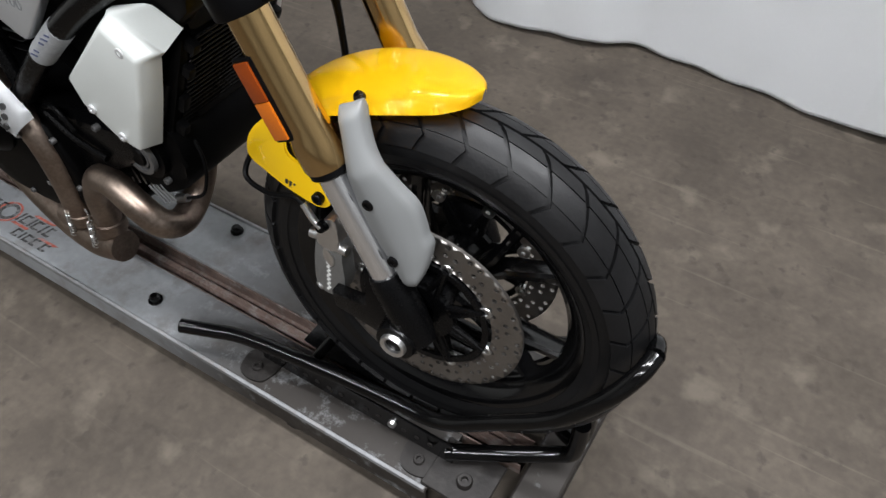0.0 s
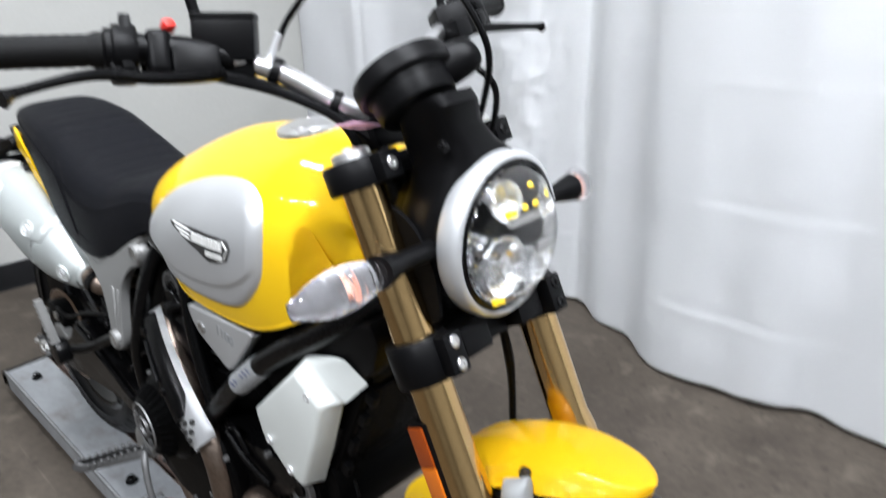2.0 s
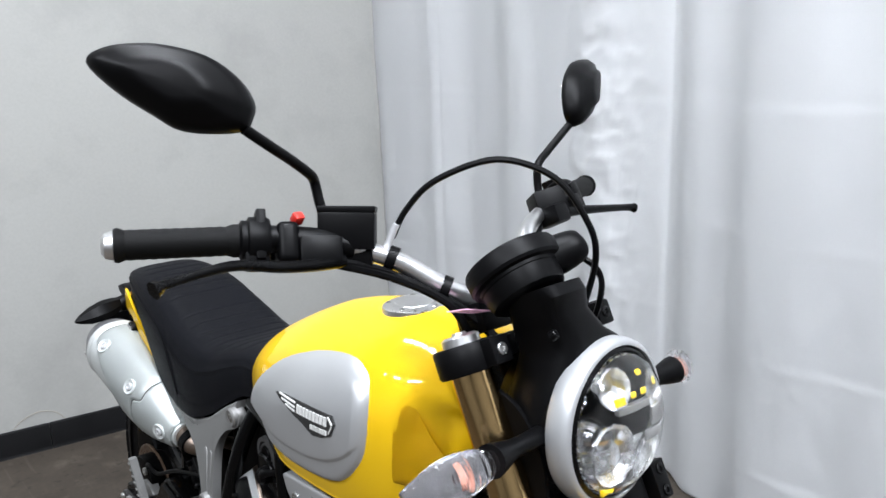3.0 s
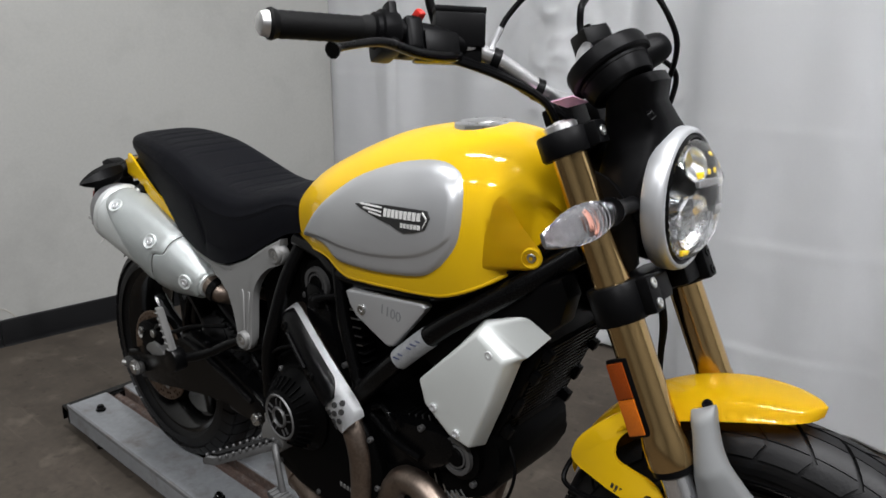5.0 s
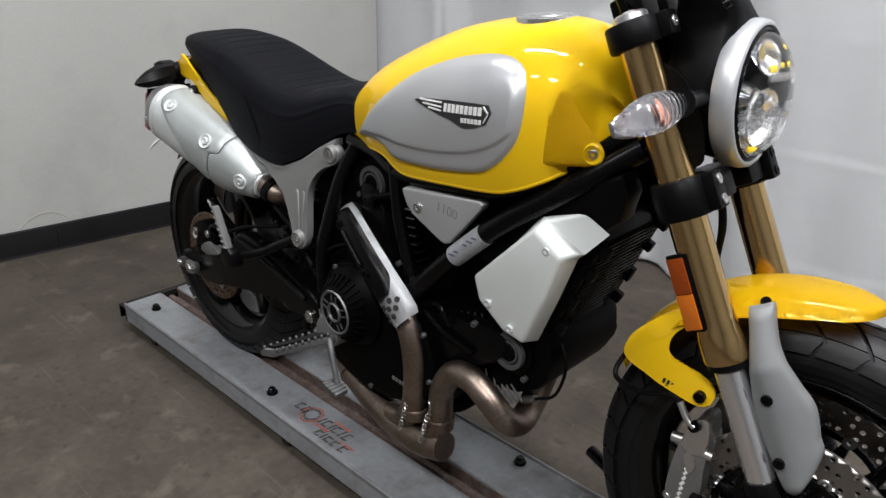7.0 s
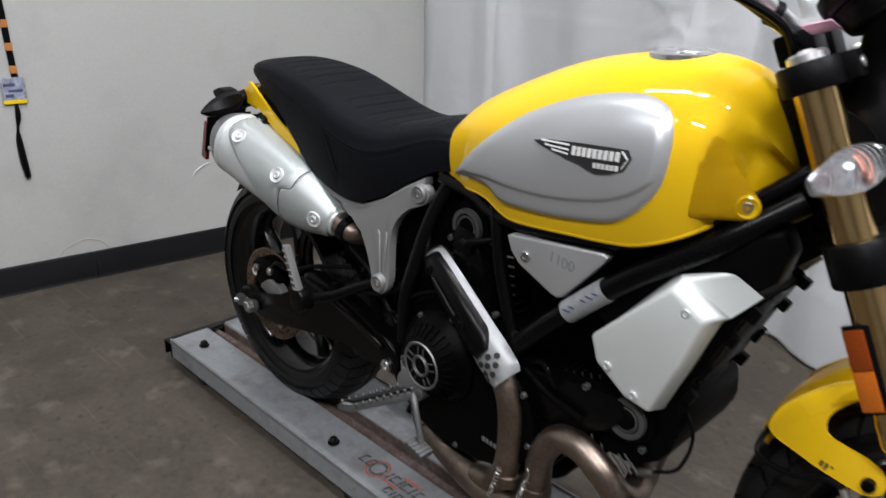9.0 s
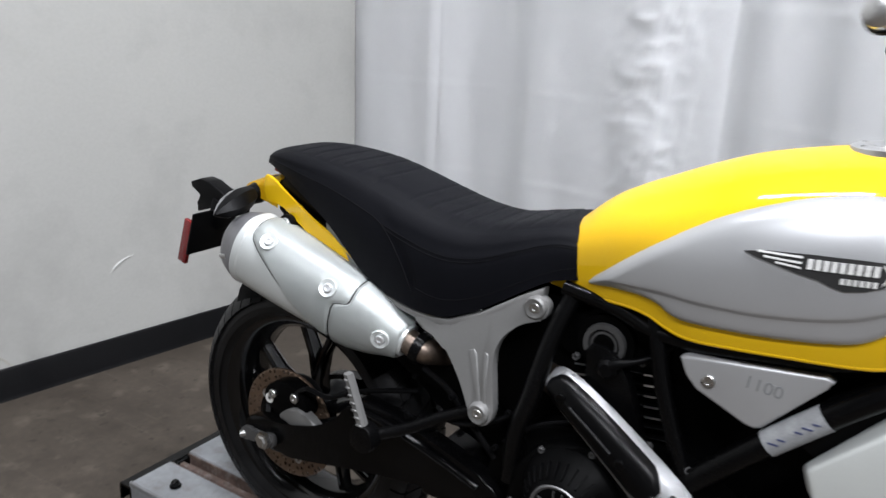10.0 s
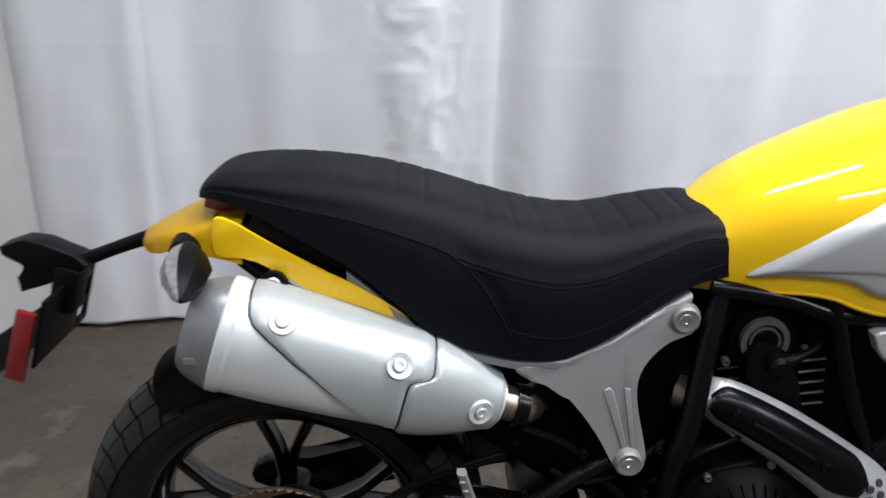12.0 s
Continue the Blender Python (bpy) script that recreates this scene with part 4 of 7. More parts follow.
# headlamp: its axis lies level
BOWL = surface("chromed_bowl", (0.86, 0.87, 0.88), 0.26, metal=1.0, var=0.04, bump=0.0, rough_var=0.05)
LAMP = F @ Matrix.Translation((0.093, 0.0, 0.627)) @ Matrix.Rotation(radians(25.6 - 4), 4, "Y") @ Matrix.Scale(1.01, 4)  # local x forward
lx = LAMP @ Matrix.Rotation(radians(90), 4, "Y")  # local z forward
bm = bmesh.new()
lathe(bm, [(0.0, -0.128), (0.045, -0.126), (0.070, -0.112), (0.084, -0.08), (0.091, -0.035), (0.093, -0.012), (0.086, -0.008), (0.0, -0.03)], 48, lx, False)
headlamp = part("headlamp", bm, BLACK, bike, "round headlamp with a satin silver ring")
bm = bmesh.new()
lathe(bm, [(0.092, -0.016), (0.098, -0.016), (0.1005, -0.011), (0.1010, 0.004), (0.0990, 0.012), (0.0955, 0.0155), (0.092, 0.0155), (0.091, 0.011), (0.092, 0.0)], 72, lx)
part("ring", bm, SILVER, headlamp, "satin silver headlamp ring", sharp=60)
bm = bmesh.new()
lathe(bm, [(0.0912, 0.013), (0.0860, 0.0175), (0.0845, 0.014), (0.0905, 0.001)], 64, lx)
part("inner_ring", bm, BLACK_SATIN, headlamp, "black inner ring")
bm = bmesh.new()
lathe(bm, [(0.0, -0.022), (0.018, -0.014), (0.030, -0.018), (0.044, -0.008), (0.058, -0.009), (0.070, 0.003), (0.080, 0.012), (0.082, 0.006), (0.06, -0.014), (0.0, -0.028)], 22, lx, False)
part("reflector_bowl", bm, BOWL, headlamp, "chromed reflector bowl", sharp=6)
bm = bmesh.new()
lathe(bm, [(0.0850, 0.013), (0.079, 0.027), (0.060, 0.041), (0.033, 0.048), (0.0, 0.050), (0.0, 0.0475), (0.033, 0.0455), (0.059, 0.0385), (0.077, 0.025), (0.0830, 0.012)], 64, lx, False)
lens = part("lens", bm, GLASS, headlamp, "clear domed lens", sharp=70)
lens.visible_shadow = False
# the lamp's inside: reflector lobes, dark lamp boards, light segments, yellow foils
for y, z, r, w in ((-0.030, -0.022, 0.034, 0.8), (0.022, -0.038, 0.026, 1.0), (-0.022, 0.046, 0.022, 1.0), (0.040, 0.030, 0.020, 0.9)):
    bm = bmesh.new()
    lathe(bm, [(0, 0.002), (r * 0.5, 0.004), (r * 0.85, 0.011), (r, 0.018), (r * 1.03, 0.016), (r * 0.9, 0.006), (0, -0.002)], 12, lx @ Matrix.Translation((-z, y, 0)) @ Matrix.Scale(w, 4, (0, 1, 0)), False)
    part("reflector_lobe", bm, BOWL, headlamp, "faceted chrome reflector lobe", sharp=12)
for y, z, w, h in ((0.040, 0.004, 0.022, 0.020), (0.034, -0.014, 0.034, 0.012), (0.006, -0.060, 0.040, 0.008), (0.0, 0.022, 0.050, 0.008)):
    bm = bmesh.new()
    box(bm, (0.010, w, h), Matrix.Translation((0.016, y, z)), 0.002)
    part("lamp_board", bm, CAST, headlamp, "grey lamp board", LAMP)
bm = bmesh.new()
for k in range(40):
    a = 2 * math.pi * k / 40
    box(bm, (0.008, 0.0085, 0.0035), Matrix.Translation((0.010, 0.0765 * math.cos(a), 0.0765 * math.sin(a))) @ Matrix.Rotation(a + math.pi / 2, 4, "X"), 0.0008, 1)
part("light_ring", bm, CHROME, headlamp, "faceted ring of light guides", LAMP)
for y, z, w, h in ((-0.024, 0.034, 0.015, 0.008), (-0.002, 0.036, 0.008, 0.006), (0.016, 0.036, 0.010, 0.006), (0.040, 0.040, 0.008, 0.007), (0.014, 0.056, 0.010, 0.005), (-0.040, -0.066, 0.020, 0.010)):
    bm = bmesh.new()
    box(bm, (0.005, w, h), Matrix.Translation((0.024, y, z)), 0.002)
    part("yellow_foil", bm, YELLOW_FILM, headlamp, "small yellow reflector", LAMP)
for a in (0, 180):
    bm = bmesh.new()
    lathe(bm, [(0, 0.016), (0.012, 0.014), (0.018, 0.006), (0.020, -0.006), (0, -0.006)], 24, lx @ Matrix.Translation((0, 0.044 * math.cos(radians(a)), 0.0)), False)
    part("projector", bm, CHROME, headlamp, "small projector lens")
# lamp cowl above, and brackets
bm = bmesh.new()
rings = []
for x, w, h0, h1 in ((-0.105, 0.050, 0.045, 0.085), (-0.080, 0.060, 0.055, 0.098), (-0.052, 0.066, 0.066, 0.101), (-0.036, 0.064, 0.074, 0.098)):
    rings.append([(x, w * math.sin(a), h0 + (h1 - h0) * math.cos(a)) for a in (radians(-100 + 200 * k / 14) for k in range(15))])
skin(bm, rings, False, False)
bmesh.ops.solidify(bm, geom=bm.faces[:], thickness=0.004)
part("cowl", bm, BLACK, headlamp, "black headlamp cowl", LAMP, 60)
for side in (-1, 1):
    bm = bmesh.new()
    plate(bm, spline([(-0.02, 0.685), (0.02, 0.705), (0.05, 0.675), (0.062, 0.625), (0.055, 0.585), (0.04, 0.555), (0.0, 0.570)], 4, True), -0.003, 0.003, 0.001, None, 1)
    for v in bm.verts:
        v.co.y = side * (0.093 + v.co.y)
    part("headlamp_bracket", bm, BLACK, headlamp, "black lamp bracket", F)

# indicators in front
RIBBED = surface("ribbed_reflector", (0.46, 0.46, 0.48), 0.2, metal=0.95, var=0.06, scale=120, fine=260, bump=0.2)
for side in (-1, 1):
    bm = bmesh.new()
    tube(bm, [(0.066, side * 0.085, 0.640), (0.071, side * 0.122, 0.641), (0.074, side * 0.148, 0.642), (0.078, side * 0.176, 0.642), (0.080, side * 0.188, 0.642)], [0.012, 0.011, 0.0115, 0.0170, 0.0190], 18, 4)
    stalk = part("front_indicator", bm, BLACK, bike, "indicator with a clear lens on a black stalk", F)
    bm = bmesh.new()
    rings = []
    for t in range(57):
        u = t / 56
        r = 0.0245 * math.sin(math.pi * (0.08 + 0.90 * u)) ** 0.62 - 0.0012 * (t % 4 == 0)
        c = Vector((0.083 - 0.043 * u, side * (0.184 + 0.096 * u), 0.642 - 0.006 * u))
        rings.append([c + Vector((r * 0.85 * math.cos(a), r * 0.15 * math.cos(a) * side, r * math.sin(a))) for a in (2 * math.pi * k / 20 for k in range(20))])
    skin(bm, rings)
    lens = part("indicator_lens", bm, GLASS, stalk, "ribbed clear lens", F, 12)
    lens.visible_shadow = False
    bm = bmesh.new()
    rings = []
    for t in range(11):
        u = 0.05 + 0.88 * t / 10
        r = 0.0195 * math.sin(math.pi * (0.08 + 0.88 * u)) ** 0.62
        c = Vector((0.079 - 0.043 * u, side * (0.184 + 0.096 * u), 0.640 - 0.006 * u))
        rings.append([c + Vector((-0.010 + r * 0.30 * math.cos(q), 0, r * 1.0 * math.sin(q))) for k, q in enumerate(2 * math.pi * k / 24 for k in range(24))])
    skin(bm, rings)
    part("indicator_reflector", bm, RIBBED, stalk, "faceted silver reflector", F, 60)
    bm = bmesh.new()
    lathe(bm, [(0, 0.0016), (0.005, 0.0012), (0.0085, -0.001), (0.0085, -0.004), (0, -0.004)], 16, facing((0.060, side * 0.214, 0.637), (0.90, side * -0.15, 0.28)) @ Matrix.Translation((0, 0, 0.0035)) @ Matrix.Scale(1.45, 4, (0, 1, 0)), False)
    part("indicator_bulb", bm, BULB, stalk, "orange bulb behind the lens", F)

# handlebar, local frame of the fork
HALF_BAR = [(-0.153, 0.414, 0.987), (-0.106, 0.293, 0.960), (-0.074, 0.212, 0.938), (-0.042, 0.132, 0.892), (-0.023, 0.078, 0.838), (-0.018, 0.034, 0.816)]
FAR_BAR = [(-0.129, 0.435, 0.967), (-0.085, 0.312, 0.948), (-0.063, 0.223, 0.928)] + HALF_BAR[3:]
BAR = [(x, -y, z) for x, y, z in HALF_BAR] + FAR_BAR[::-1]
bm = bmesh.new()
tube(bm, BAR, [0.0111, 0.0111, 0.0111, 0.0125, 0.014, 0.0142, 0.0142, 0.014, 0.0125, 0.0111, 0.0111, 0.0111], 18, 8)
handlebar = part("handlebar", bm, ALU, bike, "silver tapered handlebar", F)
for a, b in ((0, 1), (11, 10)):
    e, i = Vector(BAR[a]), Vector(BAR[b])
    d = (i - e).normalized()
    bm = bmesh.new()
    rings_r = [(-0.002, 0.0185), (0.002, 0.020), (0.006, 0.0185)] + [(0.010 + 0.006 * k, 0.0168 + 0.0007 * (k % 2)) for k in range(19)] + [(0.126, 0.0195), (0.134, 0.0195)]
    lathe(bm, [(0, -0.002)] + [(r, h) for h, r in rings_r] + [(0, 0.134)], 24, F @ facing(e, d), False)
    part("grip", bm, GRIP, handlebar, "black ribbed rubber grip", sharp=25)
    bm = bmesh.new()
    lathe(bm, [(0, -0.016), (0.009, -0.015), (0.0145, -0.011), (0.0165, -0.003), (0.0175, 0.0), (0, 0.0)], 24, F @ facing(e, d), False)
    part("bar_end", bm, ALU, handlebar, "bright bar end weight")
for end, sgn in ((Vector(BAR[1]), -1), (Vector(BAR[10]), 1)):
    d = ((Vector(BAR[2]) - Vector(BAR[1])) if sgn < 0 else (Vector(BAR[9]) - Vector(BAR[10]))).normalized()
    m2 = F @ facing(end + d * 0.02, d)
    bm = bmesh.new()
    lathe(bm, [(0, -0.020), (0.020, -0.020), (0.024, -0.017), (0.024, -0.011), (0.028, -0.009), (0.029, 0.010), (0.026, 0.015), (0, 0.015)], 22, m2, False)
    box(bm, (0.046, 0.052, 0.030), m2 @ Matrix.Translation((0.005, -0.008, 0.0)), 0.008)
    box(bm, (0.022, 0.060, 0.012), m2 @ Matrix.Translation((-0.012, 0.004, 0.004)), 0.003)
    box(bm, (0.042, 0.050, 0.027), m2 @ Matrix.Translation((0.002, -0.004, 0.036)), 0.009, 3)
    box(bm, (0.024, 0.020, 0.024), m2 @ Matrix.Translation((0.024, -0.012, 0.030)), 0.004)
    switch = part("switch_housing", bm, BLACK, handlebar, "black switch housing")
    if sgn < 0:
        bm = bmesh.new()
        box(bm, (0.015, 0.014, 0.012), F @ Matrix.Translation((-0.073, -0.228, 0.968)) @ Matrix.Rotation(radians(-25), 4, "Y"), 0.004)
        part("kill_switch", bm, RED_PLASTIC, switch, "red stop switch")
bm = bmesh.new()
tube(bm, [BAR[1], (-0.090, -0.252, 0.951), BAR[2], (-0.058, -0.172, 0.919)], [0.0185, 0.0165, 0.0160, 0.0158], 18, 6)
part("throttle_sleeve", bm, BLACK, handlebar, "black throttle sleeve", F)
# master cylinder with its square reservoir
ex = Vector((0.042, 0.050, -0.021)).normalized()
ez = Vector((0.017, 0.007, 0.049))
ez = (ez - ex * ez.dot(ex)).normalized()
ey = ez.cross(ex)
mc = F @ Matrix(((ex.x, ey.x, ez.x, -0.060), (ex.y, ey.y, ez.y, -0.171), (ex.z, ey.z, ez.z, 0.941), (0, 0, 0, 1)))
bm = bmesh.new()
box(bm, (0.070, 0.044, 0.046), mc, 0.004)
master = part("brake_reservoir", bm, BLACK, handlebar, "black square brake reservoir")
bm = bmesh.new()
box(bm, (0.0708, 0.0448, 0.008), mc @ Matrix.Translation((0, 0, 0.026)), 0.002)
part("reservoir_lid", bm, BLACK, handlebar)
bm = bmesh.new()
box(bm, (0.095, 0.030, 0.024), mc @ Matrix.Translation((-0.015, 0.0, -0.033)), 0.006)
part("brake_cylinder", bm, BLACK_SATIN, handlebar)
bm = bmesh.new()
along_bar = (Vector(BAR[2]) - Vector(BAR[1])).normalized()
block = F @ facing(Vector(BAR[2]) + Vector((0.004, 0.0, -0.014)), along_bar)
box(bm, (0.030, 0.034, 0.052), block, 0.006)
clamp_body = part("lever_clamp", bm, BLACK, handlebar, "black lever clamp on the bar")
for d in (-0.020, 0.018):
    bolt(clamp_body, block @ Vector((0.0155, 0.008, d)), 0.0045, 0.004, block.to_3x3() @ Vector((1, 0, 0)), PEG_METAL)
bm = bmesh.new()
box(bm, (0.022, 0.044, 0.030), mc @ Matrix.Translation((-0.046, 0.0, -0.014)), 0.005)
part("mirror_boss", bm, BLACK, handlebar)
bm = bmesh.new()
tube(bm, [(-0.060, -0.190, 0.905), (-0.063, -0.230, 0.907), (-0.063, -0.276, 0.912), (-0.057, -0.337, 0.922), (-0.057, -0.407, 0.916), (-0.056, -0.427, 0.911)], [0.009, 0.008, 0.007, 0.006, 0.005, 0.010], 10, 6)
part("brake_lever", bm, BLACK_SATIN, handlebar, "black brake lever", F)
bm = bmesh.new()
tube(bm, [(-0.055, 0.205, 0.915), (-0.048, 0.250, 0.911), (-0.040, 0.310, 0.905), (-0.032, 0.388, 0.896), (-0.029, 0.406, 0.892)], [0.010, 0.009, 0.007, 0.006, 0.0085], 10, 6)
part("clutch_lever", bm, BLACK_SATIN, handlebar, "black clutch lever", F)
bm = bmesh.new()
box(bm, (0.060, 0.050, 0.046), F @ Matrix.Translation((-0.058, 0.218, 0.928)) @ Matrix.Rotation(radians(-35), 4, "Z"), 0.007)
box(bm, (0.050, 0.032, 0.030), F @ Matrix.Translation((-0.042, 0.198, 0.907)), 0.006)
part("clutch_master_cylinder", bm, BLACK, handlebar, "black clutch cylinder")
# mirrors
LEAF = spline([(0.96, 0.06), (0.82, 0.26), (0.52, 0.40), (0.19, 0.48), (-0.28, 0.49), (-0.67, 0.34), (-0.89, 0.13), (-0.92, -0.05), (-0.83, -0.24), (-0.24, -0.40), (0.16, -0.31), (0.60, -0.16)], 4, True)
for pts, inner, outer, side in (([(-0.084, -0.182, 0.950), (-0.080, -0.185, 0.985), (-0.077, -0.186, 1.002), (-0.072, -0.189, 1.013), (-0.063, -0.199, 1.019), (-0.050, -0.228, 1.034), (-0.039, -0.258, 1.049), (-0.030, -0.290, 1.068)], (-0.014, -0.274, 1.077), (-0.096, -0.424, 1.177), -1),
                                ([(-0.080, 0.232, 0.935), (-0.077, 0.235, 0.967), (-0.067, 0.236, 0.993), (-0.064, 0.246, 1.005), (-0.059, 0.270, 1.020), (-0.040, 0.322, 1.055)], (-0.021, 0.309, 1.055), (-0.049, 0.456, 1.167), 1)):
    bm = bmesh.new()
    tube(bm, pts, 0.0065, 12, 6)
    stem = part("mirror", bm, BLACK, bike, "black rear-view mirror on a bent stem", F)
    span = Vector(outer) - Vector(inner)
    along_m = span.normalized()
    ahead = Vector((0.902, 0, -0.432))
    ahead = (ahead - along_m * ahead.dot(along_m)).normalized()
    upward = ahead.cross(along_m) * (-side)
    if upward.z < 0:
        upward = -upward
    mid_m, half_l = (Vector(inner) + Vector(outer)) / 2, span.length / 2
    bm = bmesh.new()
    rings = []
    for x, sc in ((-0.018, 0.92), (-0.016, 0.97), (-0.008, 1.0), (0.006, 0.95), (0.016, 0.80), (0.021, 0.60), (0.028, 0.50), (0.030, 0.32), (0.031, 0.08)):
        ring = []
        for q in LEAF:
            ll, hh = q[0] * sc, 0.05 + (q[1] - 0.05) * sc
            ring.append(mid_m + along_m * ll * half_l + upward * hh * half_l + ahead * x)
        rings.append(ring)
    skin(bm, rings)
    part("mirror_head", bm, BLACK, stem, "black mirror shell", F, 60)
    bm = bmesh.new()
    ring = [mid_m + along_m * half_l * (q[0] * 0.86) + upward * half_l * (0.05 + (q[1] - 0.05) * 0.86) + ahead * -0.0185 for q in LEAF]
    skin(bm, [ring, [q - ahead * 0.001 for q in ring]])
    part("mirror_glass", bm, CHROME, stem, "mirror glass", F)
# instrument
GA = F @ Matrix.Translation((0.086, -0.062, 0.820)) @ Matrix.Rotation(radians(-18), 4, "Y") @ Matrix.Rotation(radians(-4), 4, "X") @ Matrix.Scale(0.90, 4)
bm = bmesh.new()
lathe(bm, [(0, -0.034), (0.044, -0.034), (0.051, -0.030), (0.054, -0.020), (0.0555, -0.007), (0.0570, -0.006), (0.0575, -0.002), (0.0640, 0.0), (0.0665, 0.004), (0.0665, 0.022), (0.0645, 0.027), (0.060, 0.029), (0.055, 0.028), (0.054, 0.022), (0, 0.022)], 56, GA, False)
gauge = part("instrument", bm, BLACK, bike, "round black instrument housing", sharp=30)


def rounded(m, w, h, n=28, e=0.55):
    """A rounded rectangle w by h about m's local z."""
    out = []
    for k in range(n):
        a = 2 * math.pi * k / n
        c, sn = math.cos(a), math.sin(a)
        out.append(m @ Vector((w * math.copysign(abs(c) ** e, c), h * math.copysign(abs(sn) ** e, sn), 0)))
    return out


bm = bmesh.new()
neck_rows = [(GA @ Vector((0.010, 0.012, -0.028)), 0.042, 0.040), (GA @ Vector((0.010, 0.016, -0.044)), 0.041, 0.038)]
neck_rows += [(F @ Vector(p), w, h) for p, w, h in (((0.090, -0.036, 0.762), 0.040, 0.039), ((0.084, -0.022, 0.735), 0.046, 0.044), ((0.074, -0.006, 0.716), 0.052, 0.064), ((0.064, 0.0, 0.694), 0.056, 0.082), ((0.052, 0.0, 0.660), 0.050, 0.092), ((0.046, 0.0, 0.620), 0.044, 0.094))]
skin(bm, [rounded(Matrix.Translation(p) @ F.to_3x3().to_4x4(), w, h) for p, w, h in neck_rows])
neck = part("neck", bm, BLACK, gauge, "black plastic neck below the instrument", sharp=40)
for dx, dy, dz in ((0.034, 0.052, 0.752), (0.050, 0.036, 0.768), (0.064, -0.052, 0.745)):
    bolt(neck, F @ Vector((0.062 + dx, dy - 0.030, dz)), 0.006, 0.004, F.to_3x3() @ Vector((0.8, 0.3, 0.3)), BLACK_SATIN)
bm = bmesh.new()
tube(bm, [GA @ Vector(p) for p in ((0.022, 0.024, 0.004), (0.042, 0.044, 0.003), (0.058, 0.060, 0.002), (0.066, 0.067, 0.001), (0.069, 0.070, 0.001))], [0.026, 0.024, 0.021, 0.016, 0.008], 20, 3, flat=0.9)
part("side_display", bm, BLACK, gauge, "oval side display housing", sharp=50)
bm = bmesh.new()
lathe(bm, [(0, 0.0245), (0.0545, 0.0245), (0.0545, 0.023), (0, 0.023)], 40, GA, False)
part("dial_glass", bm, surface("dark_display", (0.03, 0.03, 0.035), 0.08, bump=0.0), gauge, "dark display glass")
bm = bmesh.new()
lathe(bm, [(0.0555, 0.0285), (0.060, 0.0288), (0.0605, 0.0265), (0.0555, 0.0265)], 48, GA)
part("bezel", bm, SILVER, gauge, "thin silver bezel")
# cables and wiring
for pts, r in (([(-0.034, -0.128, 0.917), (-0.008, -0.114, 0.944), (0.039, -0.096, 0.963), (0.106, -0.056, 0.960), (0.149, -0.019, 0.918), (0.161, -0.002, 0.858), (0.147, 0.010, 0.814), (0.090, 0.026, 0.757), (0.062, 0.040, 0.730)], 0.0040),
               ([(0.11, 0.010, 0.84), (0.135, 0.022, 0.80), (0.112, 0.038, 0.765), (0.06, 0.05, 0.72)], 0.004),
               ([(-0.075, -0.225, 0.918), (-0.046, -0.150, 0.880), (-0.022, -0.090, 0.828), (-0.005, -0.062, 0.790), (0.01, -0.05, 0.755)], 0.0065),
               ([(-0.070, -0.210, 0.910), (-0.040, -0.140, 0.868), (-0.012, -0.092, 0.818), (-0.015, -0.070, 0.77), (-0.02, -0.05, 0.73)], 0.006),
               ([(-0.060, 0.190, 0.905), (-0.03, 0.12, 0.86), (-0.012, 0.08, 0.81), (0.0, 0.05, 0.76)], 0.006)):
    bm = bmesh.new()
    tube(bm, pts, r, 8, 8)
    part("cable", bm, BLACK, bike, "black cable", F)
bm = bmesh.new()
tube(bm, [(-0.040, -0.136, 0.906), (-0.036, -0.134, 0.912), (-0.020, -0.127, 0.930)], [0.0062, 0.0048, 0.0042], 10, 2)
part("cable_end", bm, SHIELD, bike, "bright cable ferrule", F)
for p in (BAR[3], BAR[4]):
    bm = bmesh.new()
    lathe(bm, [(0.0125, -0.006), (0.0165, -0.006), (0.0165, 0.006), (0.0125, 0.006)], 14, F @ facing(p, (0.45, 0.55, -0.55)))
    part("cable_tie", bm, BLACK, handlebar)
bm = bmesh.new()
box(bm, (0.050, 0.050, 0.040), F @ Matrix.Translation((-0.014, -0.040, 0.790)), 0.006)
box(bm, (0.050, 0.050, 0.040), F @ Matrix.Translation((-0.014, 0.040, 0.790)), 0.006)
part("bar_clamp", bm, BLACK, handlebar, "black bar clamp")
bm = bmesh.new()
box(bm, (0.034, 0.042, 0.0012), F @ Matrix.Translation((0.032, -0.104, 0.800)) @ Matrix.Rotation(radians(8), 4, "Y") @ Matrix.Rotation(radians(-14), 4, "X"), 0)
part("paper_tag", bm, PINK, handlebar, "small pink paper tag")

# ---- the motorcycle: tank ----
TOP = [(0.560, 0.893), (0.59, 0.920), (0.645, 0.967), (0.735, 1.013), (0.83, 1.053), (0.90, 1.072), (0.98, 1.086), (1.05, 1.091), (1.10, 1.084), (1.14, 1.064), (1.175, 1.022), (1.205, 0.966)]
BOT = [(0.560, 0.815), (0.60, 0.816), (0.66, 0.820), (0.72, 0.825), (0.754, 0.822), (0.78, 0.813), (0.812, 0.807), (0.877, 0.813), (0.94, 0.820), (1.02, 0.828), (1.05, 0.833), (1.095, 0.851), (1.141, 0.880), (1.18, 0.920), (1.205, 0.942)]
WID = [(0.560, 0.070), (0.60, 0.086), (0.65, 0.106), (0.70, 0.126), (0.77, 0.147), (0.85, 0.164), (0.95, 0.172), (1.03, 0.170), (1.09, 0.156), (1.14, 0.126), (1.18, 0.086), (1.205, 0.052)]


def smooth(u):
    u = min(1.0, max(0.0, u))
    return u * u * (3 - 2 * u)


